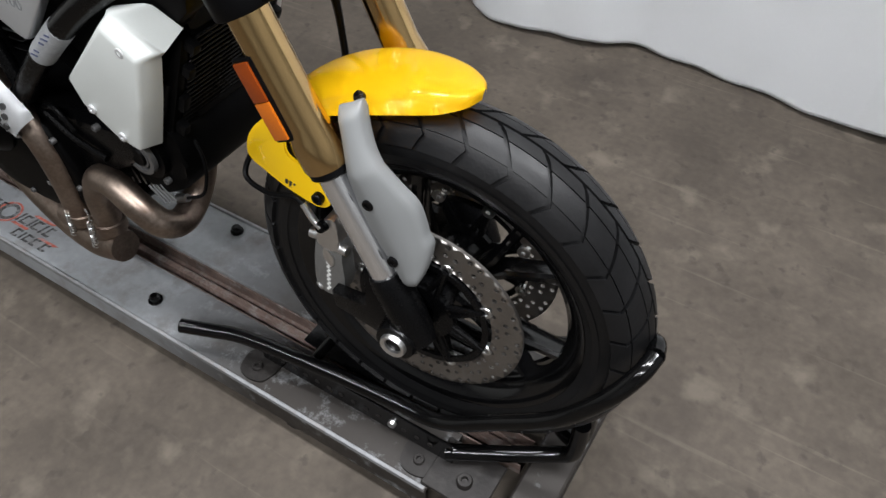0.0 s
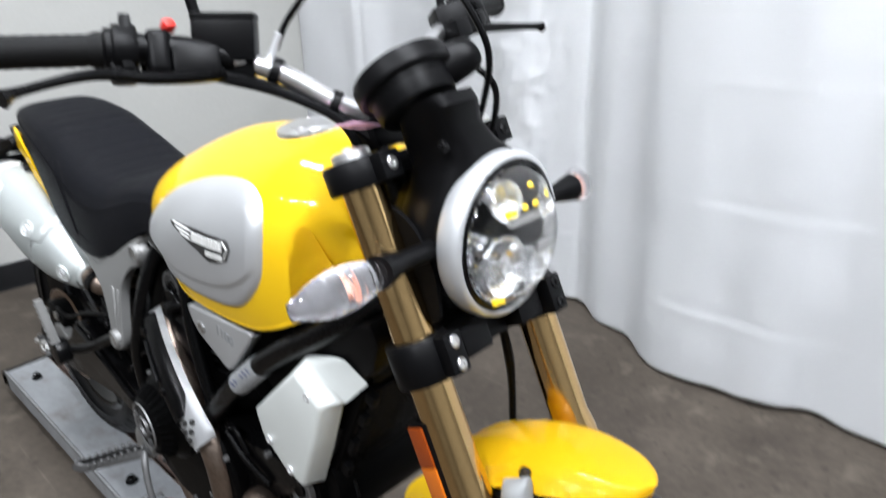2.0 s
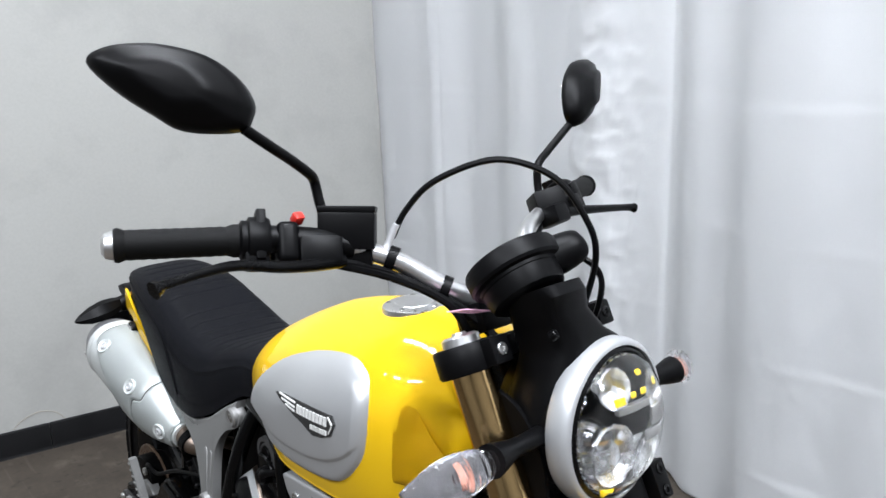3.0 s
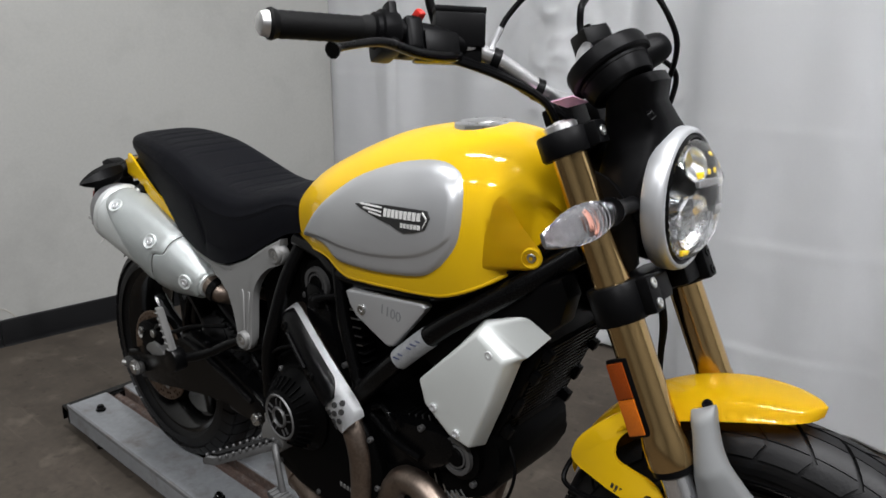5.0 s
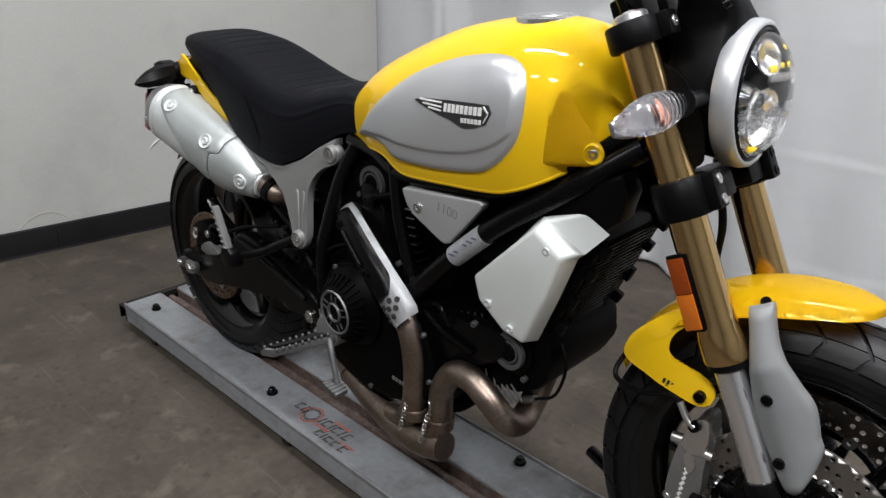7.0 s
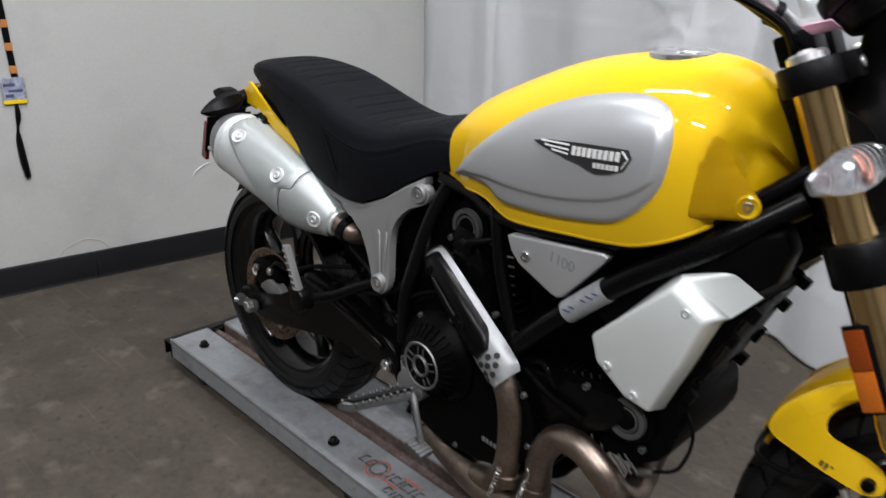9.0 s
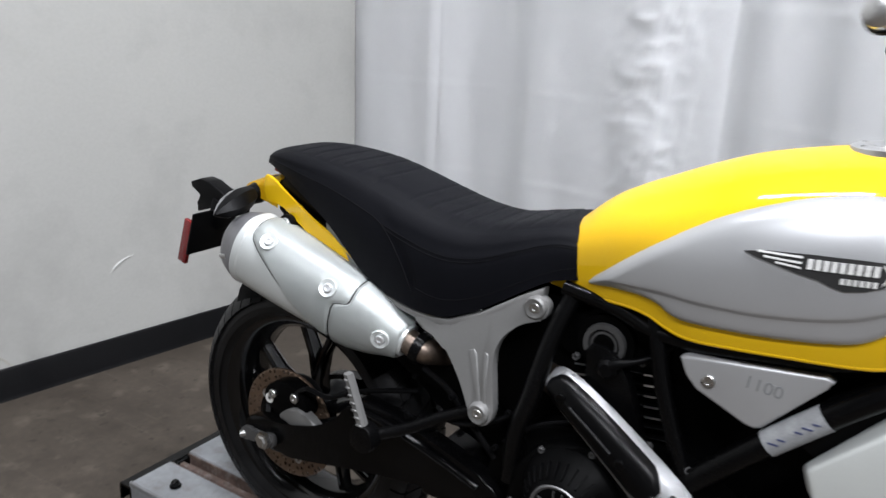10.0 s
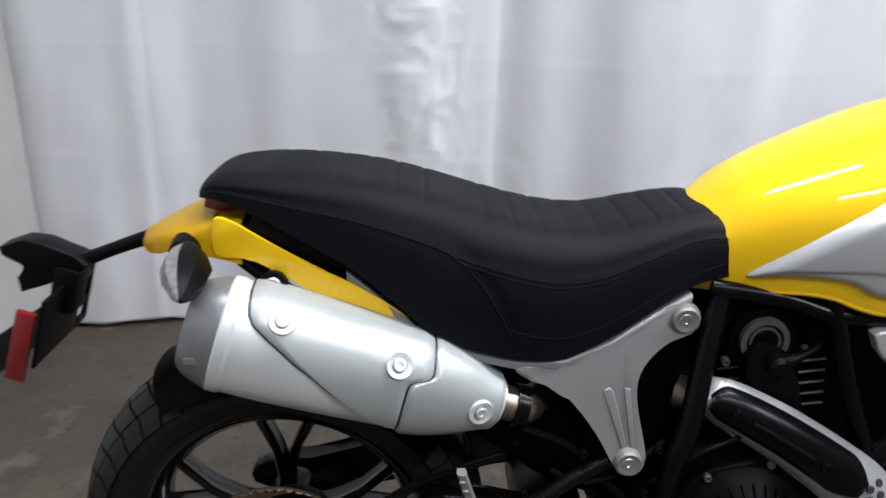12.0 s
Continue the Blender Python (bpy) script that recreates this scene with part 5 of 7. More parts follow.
def tank_half(x, t):
    """Half width of the tank at x and at the share t of its height."""
    w = ease(x, WID)
    if t < 0.38:
        k = 1 - t / 0.38
        f = 1 - 0.075 * k * k
    else:
        f = max(0.0, 1 - ((t - 0.38) / 0.62) ** 2.7) ** 0.60
    hollow = 0.040 * smooth((x - 1.118) / 0.045) * (1 - smooth((t - 0.50) / 0.35))  # recess beside the headstock
    return max(0.0, w * f - min(hollow, 0.6 * w))


def tank_side(x, z):
    t = (z - ease(x, BOT)) / (ease(x, TOP) - ease(x, BOT))
    return tank_half(x, min(max(t, 0.0), 1.0))


bm = bmesh.new()
rings = []
steps = [0.0, 0.03, 0.08, 0.15, 0.23, 0.32, 0.42, 0.52, 0.61, 0.70, 0.78, 0.85, 0.905, 0.945, 0.975, 0.992]
for k in range(64):
    x = 0.560 + (1.205 - 0.560) * k / 63
    zb, zt = ease(x, BOT), ease(x, TOP)
    half = [(tank_half(x, t), zb + (zt - zb) * t) for t in steps]
    ring = [(x, -y, z) for y, z in half] + [(x, 0.0, zt)] + [(x, y, z) for y, z in reversed(half)]
    w0 = half[0][0]
    ring += [(x, w0 * 0.86, zb + 0.002), (x, w0 * 0.55, zb + 0.03), (x, -w0 * 0.55, zb + 0.03), (x, -w0 * 0.86, zb + 0.002)]
    rings.append(ring)
skin(bm, rings)
tank = part("fuel_tank", bm, YELLOW, bike, "glossy yellow fuel tank", sharp=55)
# pinched seam along the lower edge
for side in (-1, 1):
    bm = bmesh.new()
    tube(bm, [(x, side * (tank_half(x, 0.0) - 0.003), ease(x, BOT) + 0.002) for x in np.linspace(0.57, 1.14, 60)], 0.0045, 8, 1, smooth=False)
    part("lower_seam", bm, YELLOW, tank, sharp=70)
    # front mounting flap with its screw
    bm = bmesh.new()
    grid = []
    for z in np.linspace(1.004, 0.888, 26):
        xa = lerp(z, [(0.888, 1.110), (0.934, 1.116), (1.004, 1.124)])
        xb = lerp(z, [(0.888, 1.153), (0.891, 1.176), (0.896, 1.186), (0.904, 1.193), (0.914, 1.195), (0.926, 1.190), (0.962, 1.156), (1.004, 1.132)])
        za = max(z, ease(xa, BOT) + 0.001)
        ya, yb = tank_side(xa, za) - 0.001, lerp(z, [(0.888, 0.104), (0.914, 0.097), (0.944, 0.102), (1.004, 0.114)])
        row = [(xa + (xb - xa) * k / 12, side * (ya + (yb - ya) * k / 12 + 0.0015 * math.sin(math.pi * k / 12)), z + (za - z) * (1 - k / 12)) for k in range(13)]
        grid.append(row)
    skin(bm, grid, False, False)
    bmesh.ops.solidify(bm, geom=bm.faces[:], thickness=0.004)
    part("front_flap", bm, YELLOW, tank, "yellow mounting flap", sharp=50)
    bm = bmesh.new()
    lathe(bm, [(0.008, 0.001), (0.014, 0.0045), (0.0165, 0.003), (0.017, 0.0), (0.008, -0.001)], 24, facing((1.179, side * 0.1045, 0.913), (0.4, side, 0)))
    part("screw_seat", bm, YELLOW, tank)
    bolt(tank, (1.179, side * 0.1045, 0.913), 0.0075, 0.003, (0.4, side, 0), STEEL)

# side panels
PANEL = [(0.644, 0.843), (0.690, 0.886), (0.757, 0.938), (0.831, 0.986), (0.907, 1.019), (0.972, 1.036), (1.025, 1.041), (1.062, 1.032), (1.080, 1.011), (1.087, 0.976), (1.082, 0.930), (1.063, 0.896), (1.034, 0.869), (1.000, 0.856), (0.913, 0.842), (0.860, 0.837), (0.808, 0.833), (0.784, 0.837), (0.765, 0.847), (0.735, 0.851), (0.690, 0.848)]
CREASE = [(0.645, 0.850), (0.76, 0.868), (0.83, 0.870), (0.91, 0.876), (1.0, 0.893), (1.05, 0.915), (1.09, 0.950)]
edge_line = np.array(spline(PANEL, 8, True))
edge_fine = np.array(spline(PANEL, 80, True))


def panel_bounds(x):
    """Lower and upper edge of the side panel at x."""
    zs = []
    for a, b in zip(edge_line, np.roll(edge_line, -1, axis=0)):
        if (a[0] - x) * (b[0] - x) <= 0 and abs(a[0] - b[0]) > 1e-9:
            zs.append(a[1] + (b[1] - a[1]) * (x - a[0]) / (b[0] - a[0]))
    return (min(zs), max(zs)) if zs else None


def panel_lift(x, z):
    d = float(np.min(np.hypot(edge_fine[:, 0] - x, edge_fine[:, 1] - z)))
    rise = min(1.0, d / 0.011)
    step = 1 / (1 + math.exp(-(z - ease(x, CREASE)) / 0.0016))
    return -0.0050 + 0.0123 * math.sqrt(max(0.0, 1 - (1 - rise) ** 2)) + 0.0045 * step * min(1.0, max(0.0, d - 0.004) / 0.012)


x_lo, x_hi = edge_line[:, 0].min() + 0.0004, edge_line[:, 0].max() - 0.0004
for side in (-1, 1):
    bm = bmesh.new()
    grid = []
    for i in range(150):
        u = 0.5 - 0.5 * math.cos(math.pi * i / 149)
        x = x_lo + (x_hi - x_lo) * u
        z0, z1 = panel_bounds(x)
        c = min(max(ease(x, CREASE), z0 + 0.004), z1 - 0.004) if z1 - z0 > 0.01 else (z0 + z1) / 2
        zs = [z0 + (c - 0.004 - z0) * k / 6 for k in range(6)] + [c + 0.008 * (k / 6 - 0.5) for k in range(7)] + [c + 0.004 + (z1 - c - 0.004) * (0.5 - 0.5 * math.cos(math.pi * k / 18)) for k in range(1, 19)]
        zs = np.maximum.accumulate(np.clip(zs, z0, z1))
        grid.append([(x, side * (tank_side(x, z) + panel_lift(x, z)), z) for z in zs])
    skin(bm, grid, False, False)
    bmesh.ops.remove_doubles(bm, verts=bm.verts[:], dist=1e-6)
    panel = part("side_panel", bm, SILVER, tank, "satin silver side panel", sharp=75)
    # badge: wing outline with bars, no lettering
    def on_panel(x, z, out):
        x, z = 0.875 + (x - 0.853) * 1.063, z - 0.015 + (x - 0.853) * 0.072
        return Vector((x, side * (tank_side(x, z) + 0.0118 + out), z))
    bm = bmesh.new()
    wing = [(0.853, 0.972), (0.878, 0.976), (0.930, 0.978), (0.980, 0.978), (1.006, 0.977), (1.012, 0.966), (1.004, 0.948), (0.985, 0.941), (0.965, 0.938), (0.952, 0.942), (0.938, 0.948), (0.915, 0.953), (0.890, 0.960), (0.868, 0.966)]
    skin(bm, [[on_panel(x, z, o) for x, z in wing] for o in (-0.004, 0.0015, 0.002)])
    badge = part("badge", bm, INK_AND_SHADE, tank, "black winged badge with pale bars")
    def strip(x0, z0, x1, z1, w):
        bm = bmesh.new()
        rows = []
        for t in np.linspace(0, 1, 5):
            x, z = x0 + (x1 - x0) * t, z0 + (z1 - z0) * t
            rows.append([on_panel(x, z + dz, o) for dz, o in ((-w, 0.0015), (w, 0.0015), (w, 0.0032), (-w, 0.0032))])
        skin(bm, rows)
        part("badge_bar", bm, WHITE_INK, tank, "pale raised bar")
    strip(0.868, 0.9745, 0.918, 0.9735, 0.0011)
    strip(0.876, 0.9690, 0.918, 0.9665, 0.0011)
    strip(0.890, 0.9635, 0.918, 0.9605, 0.0011)
    for i in range(9):
        x = 0.924 + 0.0083 * i
        strip(x, 0.9665, x + 0.0058, 0.9665, 0.0062)
    for i in range(6):
        x = 0.960 + 0.0064 * i
        strip(x, 0.9505, x + 0.0045, 0.9505, 0.0035)
    strip(0.999, 0.9740, 1.008, 0.9640, 0.0014)
    strip(1.008, 0.9640, 1.001, 0.9510, 0.0014)
# filler cap
cap_m = facing((1.008, -0.006, 1.0855), (-0.05, -0.02, 1))
bm = bmesh.new()
lathe(bm, [(0.0, 0.0065), (0.022, 0.0065), (0.030, 0.0055), (0.031, 0.0042), (0.044, 0.0040), (0.050, 0.0015), (0.052, -0.010), (0.0, -0.010)], 48, cap_m, False)
cap = part("filler_cap", bm, ALU, tank, "bright round filler cap", sharp=30)
for k in range(5):
    a = 2 * math.pi * k / 5
    bolt(tank, cap_m @ Vector((0.041 * math.cos(a), 0.041 * math.sin(a), 0.0035)), 0.0042, 0.0012, (0.06, -0.03, 1), STEEL)

# ---- seat ----
ST = [(-0.080, 0.930), (-0.070, 0.948), (-0.04, 0.963), (0.03, 0.969), (0.12, 0.962), (0.2, 0.947), (0.3, 0.919), (0.38, 0.900), (0.45, 0.896), (0.52, 0.910), (0.57, 0.920), (0.605, 0.921), (0.638, 0.910), (0.656, 0.888)]
SB = [(-0.080, 0.927), (-0.05, 0.932), (0.0, 0.917), (0.07, 0.884), (0.13, 0.851), (0.18, 0.811), (0.23, 0.771), (0.30, 0.743), (0.365, 0.731), (0.41, 0.735), (0.47, 0.761), (0.53, 0.799), (0.58, 0.828), (0.62, 0.838), (0.656, 0.842)]
SW = [(-0.080, 0.035), (-0.075, 0.060), (-0.05, 0.082), (0.0, 0.098), (0.10, 0.116), (0.20, 0.128), (0.30, 0.134), (0.40, 0.131), (0.50, 0.116), (0.58, 0.101), (0.63, 0.093), (0.656, 0.082)]
RIBS = [(-0.012, 0.0385, 7), (0.298, 0.0385, 9)]


FOLD = [(-0.055, 0.33), (0.0, 0.40), (0.07, 0.51), (0.14, 0.61), (0.20, 0.67), (0.25, 0.68), (0.285, 0.57), (0.315, 0.37), (0.335, 0.17)]


def seat_groove(x):
    g = 0.0
    for x0, pitch, n in RIBS:
        for i in range(n):
            g += math.exp(-((x - x0 - pitch * i) / 0.0028) ** 2)
    return g


bm = bmesh.new()
rings = []
N = 210
for k in range(N):
    x = -0.080 + (0.656 + 0.080) * k / (N - 1)
    zt, zb, w = ease(x, ST), ease(x, SB), ease(x, SW)
    h = zt - zb
    ring = []
    for j in range(61):
        a = math.pi * j / 60
        c, s = math.cos(a), math.sin(a)
        e = lerp(h, [(0.03, 0.45), (0.12, 0.28)])
        y = -w * math.copysign(abs(c) ** e, c) * (0.86 + 0.14 * (1 - s ** 4)) if abs(c) > 1e-9 else 0.0
        z = zb + h * (abs(s) ** 0.55)
        inset = 0.0024 * seat_groove(x) * max(0.0, 1 - (abs(y) / (0.74 * w)) ** 8) if s > 0.5 else 0.0
        inset += 0.0009 * math.exp(-((abs(y) / w - 0.75) / 0.018) ** 2) if s > 0.6 and -0.045 < x < 0.60 else 0.0
        seam = 0.0014 * math.exp(-(((z - zb) / h - lerp(x, [(0.262, 0.658), (0.34, 0.640), (0.42, 0.625), (0.50, 0.626), (0.58, 0.641), (0.642, 0.61)])) / 0.018) ** 2) if x > 0.26 else 0.0
        share = (z - zb) / h
        fold = 0.0020 * math.exp(-((share - lerp(x, FOLD) - 0.10) / 0.09) ** 2) if share > 0.05 and x < 0.34 else 0.0
        fold += 0.0016 * math.exp(-((share - 0.72) / 0.06) ** 2) * min(1.0, max(0.0, (x - 0.26) / 0.05)) if x > 0.26 else 0.0
        ring.append((x, y - math.copysign(seam - fold, y), z - inset))
    ring += [(x, w * 0.6, zb - 0.004), (x, 0.0, zb - 0.005), (x, -w * 0.6, zb - 0.004)]
    rings.append(ring)
skin(bm, rings)
seat = part("seat", bm, VINYL, bike, "black stitched vinyl seat", sharp=75)


def seat_point(x, share, side):
    """A point on the seat's skin at x and at the share of its height."""
    zt, zb, w = ease(x, ST), ease(x, SB), ease(x, SW)
    h = zt - zb
    sn = share ** (1 / 0.55)
    c = math.sqrt(max(0.0, 1 - sn * sn))
    return (x, side * (w * c ** lerp(h, [(0.03, 0.45), (0.12, 0.28)]) * (0.86 + 0.14 * (1 - sn ** 4)) - 0.0002), zb + h * share)


# ridge from the tail that falls away at the thigh, twin seam in front of it, and a lower seam
SEAMS = [(FOLD, 0.0011),
         ([(0.262, 0.675), (0.34, 0.66), (0.42, 0.645), (0.50, 0.645), (0.58, 0.66), (0.640, 0.63)], 0.0008),
         ([(0.268, 0.64), (0.34, 0.62), (0.42, 0.605), (0.50, 0.608), (0.58, 0.622), (0.642, 0.59)], 0.0008),
         ([(0.325, 0.24), (0.39, 0.19), (0.45, 0.17), (0.53, 0.16), (0.60, 0.20), (0.645, 0.34)], 0.0007)]
for line_of, thick in SEAMS:
    for side in (-1, 1):
        bm = bmesh.new()
        tube(bm, [seat_point(x, share, side) for x, share in spline(line_of, 8)], thick, 6, 1, smooth=False)
        part("seam", bm, THREAD, seat, "raised seam")

# ---- sub-frame plate and rail under the seat ----
def lean(x, z):
    return -0.104 - max(0.0, 0.79 - z) * 0.23


for side in (-1, 1):
    bm = bmesh.new()
    out = [(0.345, 0.722), (0.395, 0.716), (0.420, 0.722), (0.470, 0.752), (0.530, 0.792), (0.552, 0.806), (0.572, 0.806), (0.588, 0.794), (0.587, 0.774), (0.572, 0.764), (0.545, 0.752), (0.520, 0.728), (0.508, 0.700), (0.510, 0.665), (0.522, 0.610), (0.522, 0.585), (0.508, 0.572), (0.490, 0.575), (0.478, 0.590), (0.455, 0.630), (0.425, 0.668), (0.400, 0.690), (0.352, 0.706)]
    plate(bm, spline(out, 3, True), -0.009, 0.009, 0.004, None, 2)
    for v in bm.verts:
        v.co.y = side * (v.co.y - lean(v.co.x, v.co.z))
    bracket = part("seat_bracket", bm, CAST, bike, "cast aluminium seat bracket", sharp=45)
    bm = bmesh.new()
    bm.free()
    for rib in ([(0.462, 0.690), (0.470, 0.694), (0.476, 0.688), (0.496, 0.618), (0.497, 0.606), (0.492, 0.606), (0.478, 0.645)],
                [(0.490, 0.694), (0.498, 0.692), (0.504, 0.640), (0.508, 0.606), (0.503, 0.604), (0.498, 0.640)]):
        bm = bmesh.new()
        plate(bm, rib, -0.0016, 0.0016, 0.0014, None, 2)
        for v in bm.verts:
            v.co.y = side * (v.co.y - lean(v.co.x, v.co.z) + 0.0092)
        part("rib", bm, CAST, bracket, sharp=60)
    for x, z in ((0.567, 0.786), (0.499, 0.593)):
        bm = bmesh.new()
        lathe(bm, [(0.008, 0.016), (0.016, 0.018), (0.019, 0.015), (0.020, 0.004), (0.020, -0.006), (0.008, -0.006)], 28, facing((x, side * -lean(x, z), z), (0, side, 0)))
        part("boss", bm, CAST, bracket)
        bolt(bracket, (x, side * (-lean(x, z) + 0.012), z), 0.010, 0.005, (0, side, 0), STEEL)
    bm = bmesh.new()
    rings = []
    for x, z, y in ((0.575, 0.812, 0.100), (0.53, 0.787, 0.106), (0.47, 0.748, 0.113), (0.41, 0.722, 0.118), (0.345, 0.724, 0.120), (0.28, 0.737, 0.118), (0.215, 0.765, 0.113), (0.165, 0.806, 0.106), (0.12, 0.842, 0.100)):
        rings.append([(x, side * (y + dy), z + dz) for dy, dz in ((-0.010, 0.006), (0.007, 0.007), (0.010, 0.003), (0.009, -0.008), (-0.010, -0.009))])
    skin(bm, rings)
    part("seat_rail", bm, CAST, bracket, "silver rail below the seat", sharp=60)
    # yellow tail strip
    bm = bmesh.new()
    out = [(-0.050, 0.910), (-0.025, 0.908), (0.010, 0.889), (0.053, 0.866), (0.095, 0.845), (0.139, 0.824), (0.183, 0.799), (0.215, 0.770), (0.233, 0.751), (0.210, 0.752), (0.175, 0.766), (0.111, 0.798), (0.052, 0.831), (0.004, 0.856), (-0.019, 0.860), (-0.050, 0.863)]
    plate(bm, spline(out, 3, True), -0.003, 0.003, 0.0015, None, 2)
    for v in bm.verts:
        v.co.y = side * (lerp(v.co.x, [(-0.05, 0.095), (0.0, 0.102), (0.1, 0.112), (0.23, 0.116)]) + v.co.y)
    part("tail_strip", bm, YELLOW, bike, "yellow tail side strip", sharp=50)
bm = bmesh.new()
rings = []
TAIL = [(-0.168, 0.024, 0.860, 0.852), (-0.158, 0.044, 0.866, 0.850), (-0.144, 0.062, 0.873, 0.851), (-0.128, 0.075, 0.880, 0.855), (-0.112, 0.083, 0.886, 0.862), (-0.104, 0.085, 0.889, 0.876), (-0.089, 0.088, 0.893, 0.882), (-0.075, 0.090, 0.897, 0.874), (-0.067, 0.092, 0.899, 0.860), (-0.045, 0.095, 0.904, 0.856), (-0.015, 0.098, 0.905, 0.850)]
for x, w, zt, zl in TAIL:
    ring = [(x, -w - 0.002, zl), (x, -w - 0.001, zl + (zt - zl) * 0.5), (x, -w, zt - 0.008), (x, -w + 0.003, zt - 0.003), (x, -w + 0.010, zt)]
    ring += [(x, (w - 0.010) * t, zt + 0.005 * (1 - t * t)) for t in (-0.6, -0.2, 0.2, 0.6)]
    ring += [(x, -q[1], q[2]) for q in reversed(ring[:5])]
    rings.append(ring)
skin(bm, [[tuple(q) for q in ring] for ring in rings], False, False)
bmesh.ops.solidify(bm, geom=bm.faces[:], thickness=0.003)
part("tail_cover", bm, YELLOW, bike, "glossy yellow tail cover", sharp=50)
bm = bmesh.new()
box(bm, (0.05, 0.10, 0.022), Matrix.Translation((-0.048, 0, 0.915)) @ Matrix.Rotation(radians(14), 4, "Y"), 0.006)
part("tail_lamp", bm, RED, bike, "red tail lamp under the seat")
bm = bmesh.new()
for side in (-1, 1):
    box(bm, (0.14, 0.018, 0.022), Matrix.Translation((0.06, side * 0.088, 0.876)) @ Matrix.Rotation(radians(27), 4, "Y"), 0.004)
    tube(bm, [(-0.02, side * 0.075, 0.85), (0.06, side * 0.085, 0.79), (0.16, side * 0.090, 0.73), (0.30, side * 0.090, 0.68)], 0.012, 10, 4)
part("tail_frame", bm, BLACK, bike, "black tail frame")
# added filler that keeps the pale drape from showing below the seat
bm = bmesh.new()
plate(bm, [(-0.055, 0.905), (0.0, 0.900), (0.07, 0.878), (0.12, 0.850), (0.17, 0.812), (0.215, 0.785), (0.205, 0.760), (0.15, 0.775), (0.09, 0.805), (0.03, 0.842), (-0.02, 0.872)], -0.088, 0.088, 0.003)
part("seat_gap_filler", bm, BLACK, bike, "black filler plate between the seat and the tail strip")
# rear indicators
REAR_LENS = surface("rear_indicator_lens", (0.16, 0.16, 0.165), 0.10, var=0.35, scale=120, fine=420, bump=0.5, spec=0.9)


def facet_pod(bm, side, x0, x1, grow):
    """A faceted pod from the tail outwards; x0 and x1 cut it lengthwise in shares of its width."""
    root, tip = Vector((-0.080, side * 0.106, 0.868)), Vector((-0.060, side * 0.220, 0.851))
    rings = []
    for u, wx, wz in ((0.0, 0.017, 0.016), (0.14, 0.026, 0.022), (0.40, 0.033, 0.026), (0.68, 0.027, 0.021), (0.88, 0.014, 0.012), (1.0, 0.004, 0.003)):
        c = root.lerp(tip, u)
        ring = []
        for px, pz in ((1.0, 0.05), (0.55, 0.85), (-0.10, 1.0), (-0.72, 0.72), (-1.0, 0.0), (-0.72, -0.72), (-0.10, -1.0), (0.55, -0.80)):
            ring.append(c + Vector((wx * grow * min(x1, max(x0, px)), 0, wz * grow * pz)))
        rings.append(ring)
    skin(bm, rings)


for side in (-1, 1):
    bm = bmesh.new()
    lathe(bm, [(0, 0.0), (0.020, 0.0), (0.022, 0.010), (0.019, 0.034), (0.0, 0.038)], 20, facing((-0.088, side * 0.072, 0.868), (0, side, -0.1)), False)
    ind = part("rear_indicator", bm, BLACK, bike, "black rear indicator with a clear lens")
    bm = bmesh.new()
    facet_pod(bm, side, -0.25, 1.0, 1.0)
    part("indicator_body", bm, BLACK, ind, sharp=20)
    bm = bmesh.new()
    facet_pod(bm, side, -1.0, -0.20, 0.95)
    part("indicator_lens", bm, REAR_LENS, ind, "clear lens", sharp=20)
# plate carrier
bm = bmesh.new()
tube(bm, [(-0.110, 0.0, 0.870), (-0.176, 0.0, 0.849), (-0.225, 0.0, 0.831), (-0.265, 0.0, 0.815)], [0.014, 0.0105, 0.0095, 0.011], 12, 5)
carrier = part("plate_carrier", bm, BLACK, bike, "black number plate carrier on an arm")
bm = bmesh.new()
plate(bm, [(-0.370, 0.840), (-0.338, 0.851), (-0.309, 0.847), (-0.268, 0.828), (-0.248, 0.815), (-0.266, 0.800), (-0.310, 0.790), (-0.350, 0.772), (-0.352, 0.795), (-0.334, 0.812), (-0.342, 0.820), (-0.368, 0.828)], -0.020, 0.020, 0.004)
part("plate_lamp", bm, BLACK, carrier, "black plate lamp housing")
bm = bmesh.new()
back_m = Matrix.Translation((-0.300, 0, 0.738)) @ Matrix.Rotation(radians(17), 4, "Y")
box(bm, (0.005, 0.130, 0.104), back_m @ Matrix.Translation((0, -0.022, 0.0)), 0.0015)
box(bm, (0.005, 0.014, 0.096), back_m @ Matrix.Translation((0, 0.077, -0.004)), 0.0015)
for dz in (-0.046, -0.012, 0.034):
    box(bm, (0.005, 0.034, 0.013), back_m @ Matrix.Translation((0, 0.056, dz)), 0.001)
part("back_plate", bm, BLACK, carrier, "black slotted mounting plate")
bm = bmesh.new()
box(bm, (0.036, 0.044, 0.070), Matrix.Translation((-0.288, -0.004, 0.776)) @ Matrix.Rotation(radians(17), 4, "Y"), 0.008)
part("plate_bracket", bm, BLACK, carrier, "black bracket")
bm = bmesh.new()
box(bm, (0.026, 0.010, 0.108), Matrix.Translation((-0.336, -0.068, 0.713)) @ Matrix.Rotation(radians(18), 4, "Y"), 0.002)
part("side_reflector", bm, RED, carrier, "red side reflector")

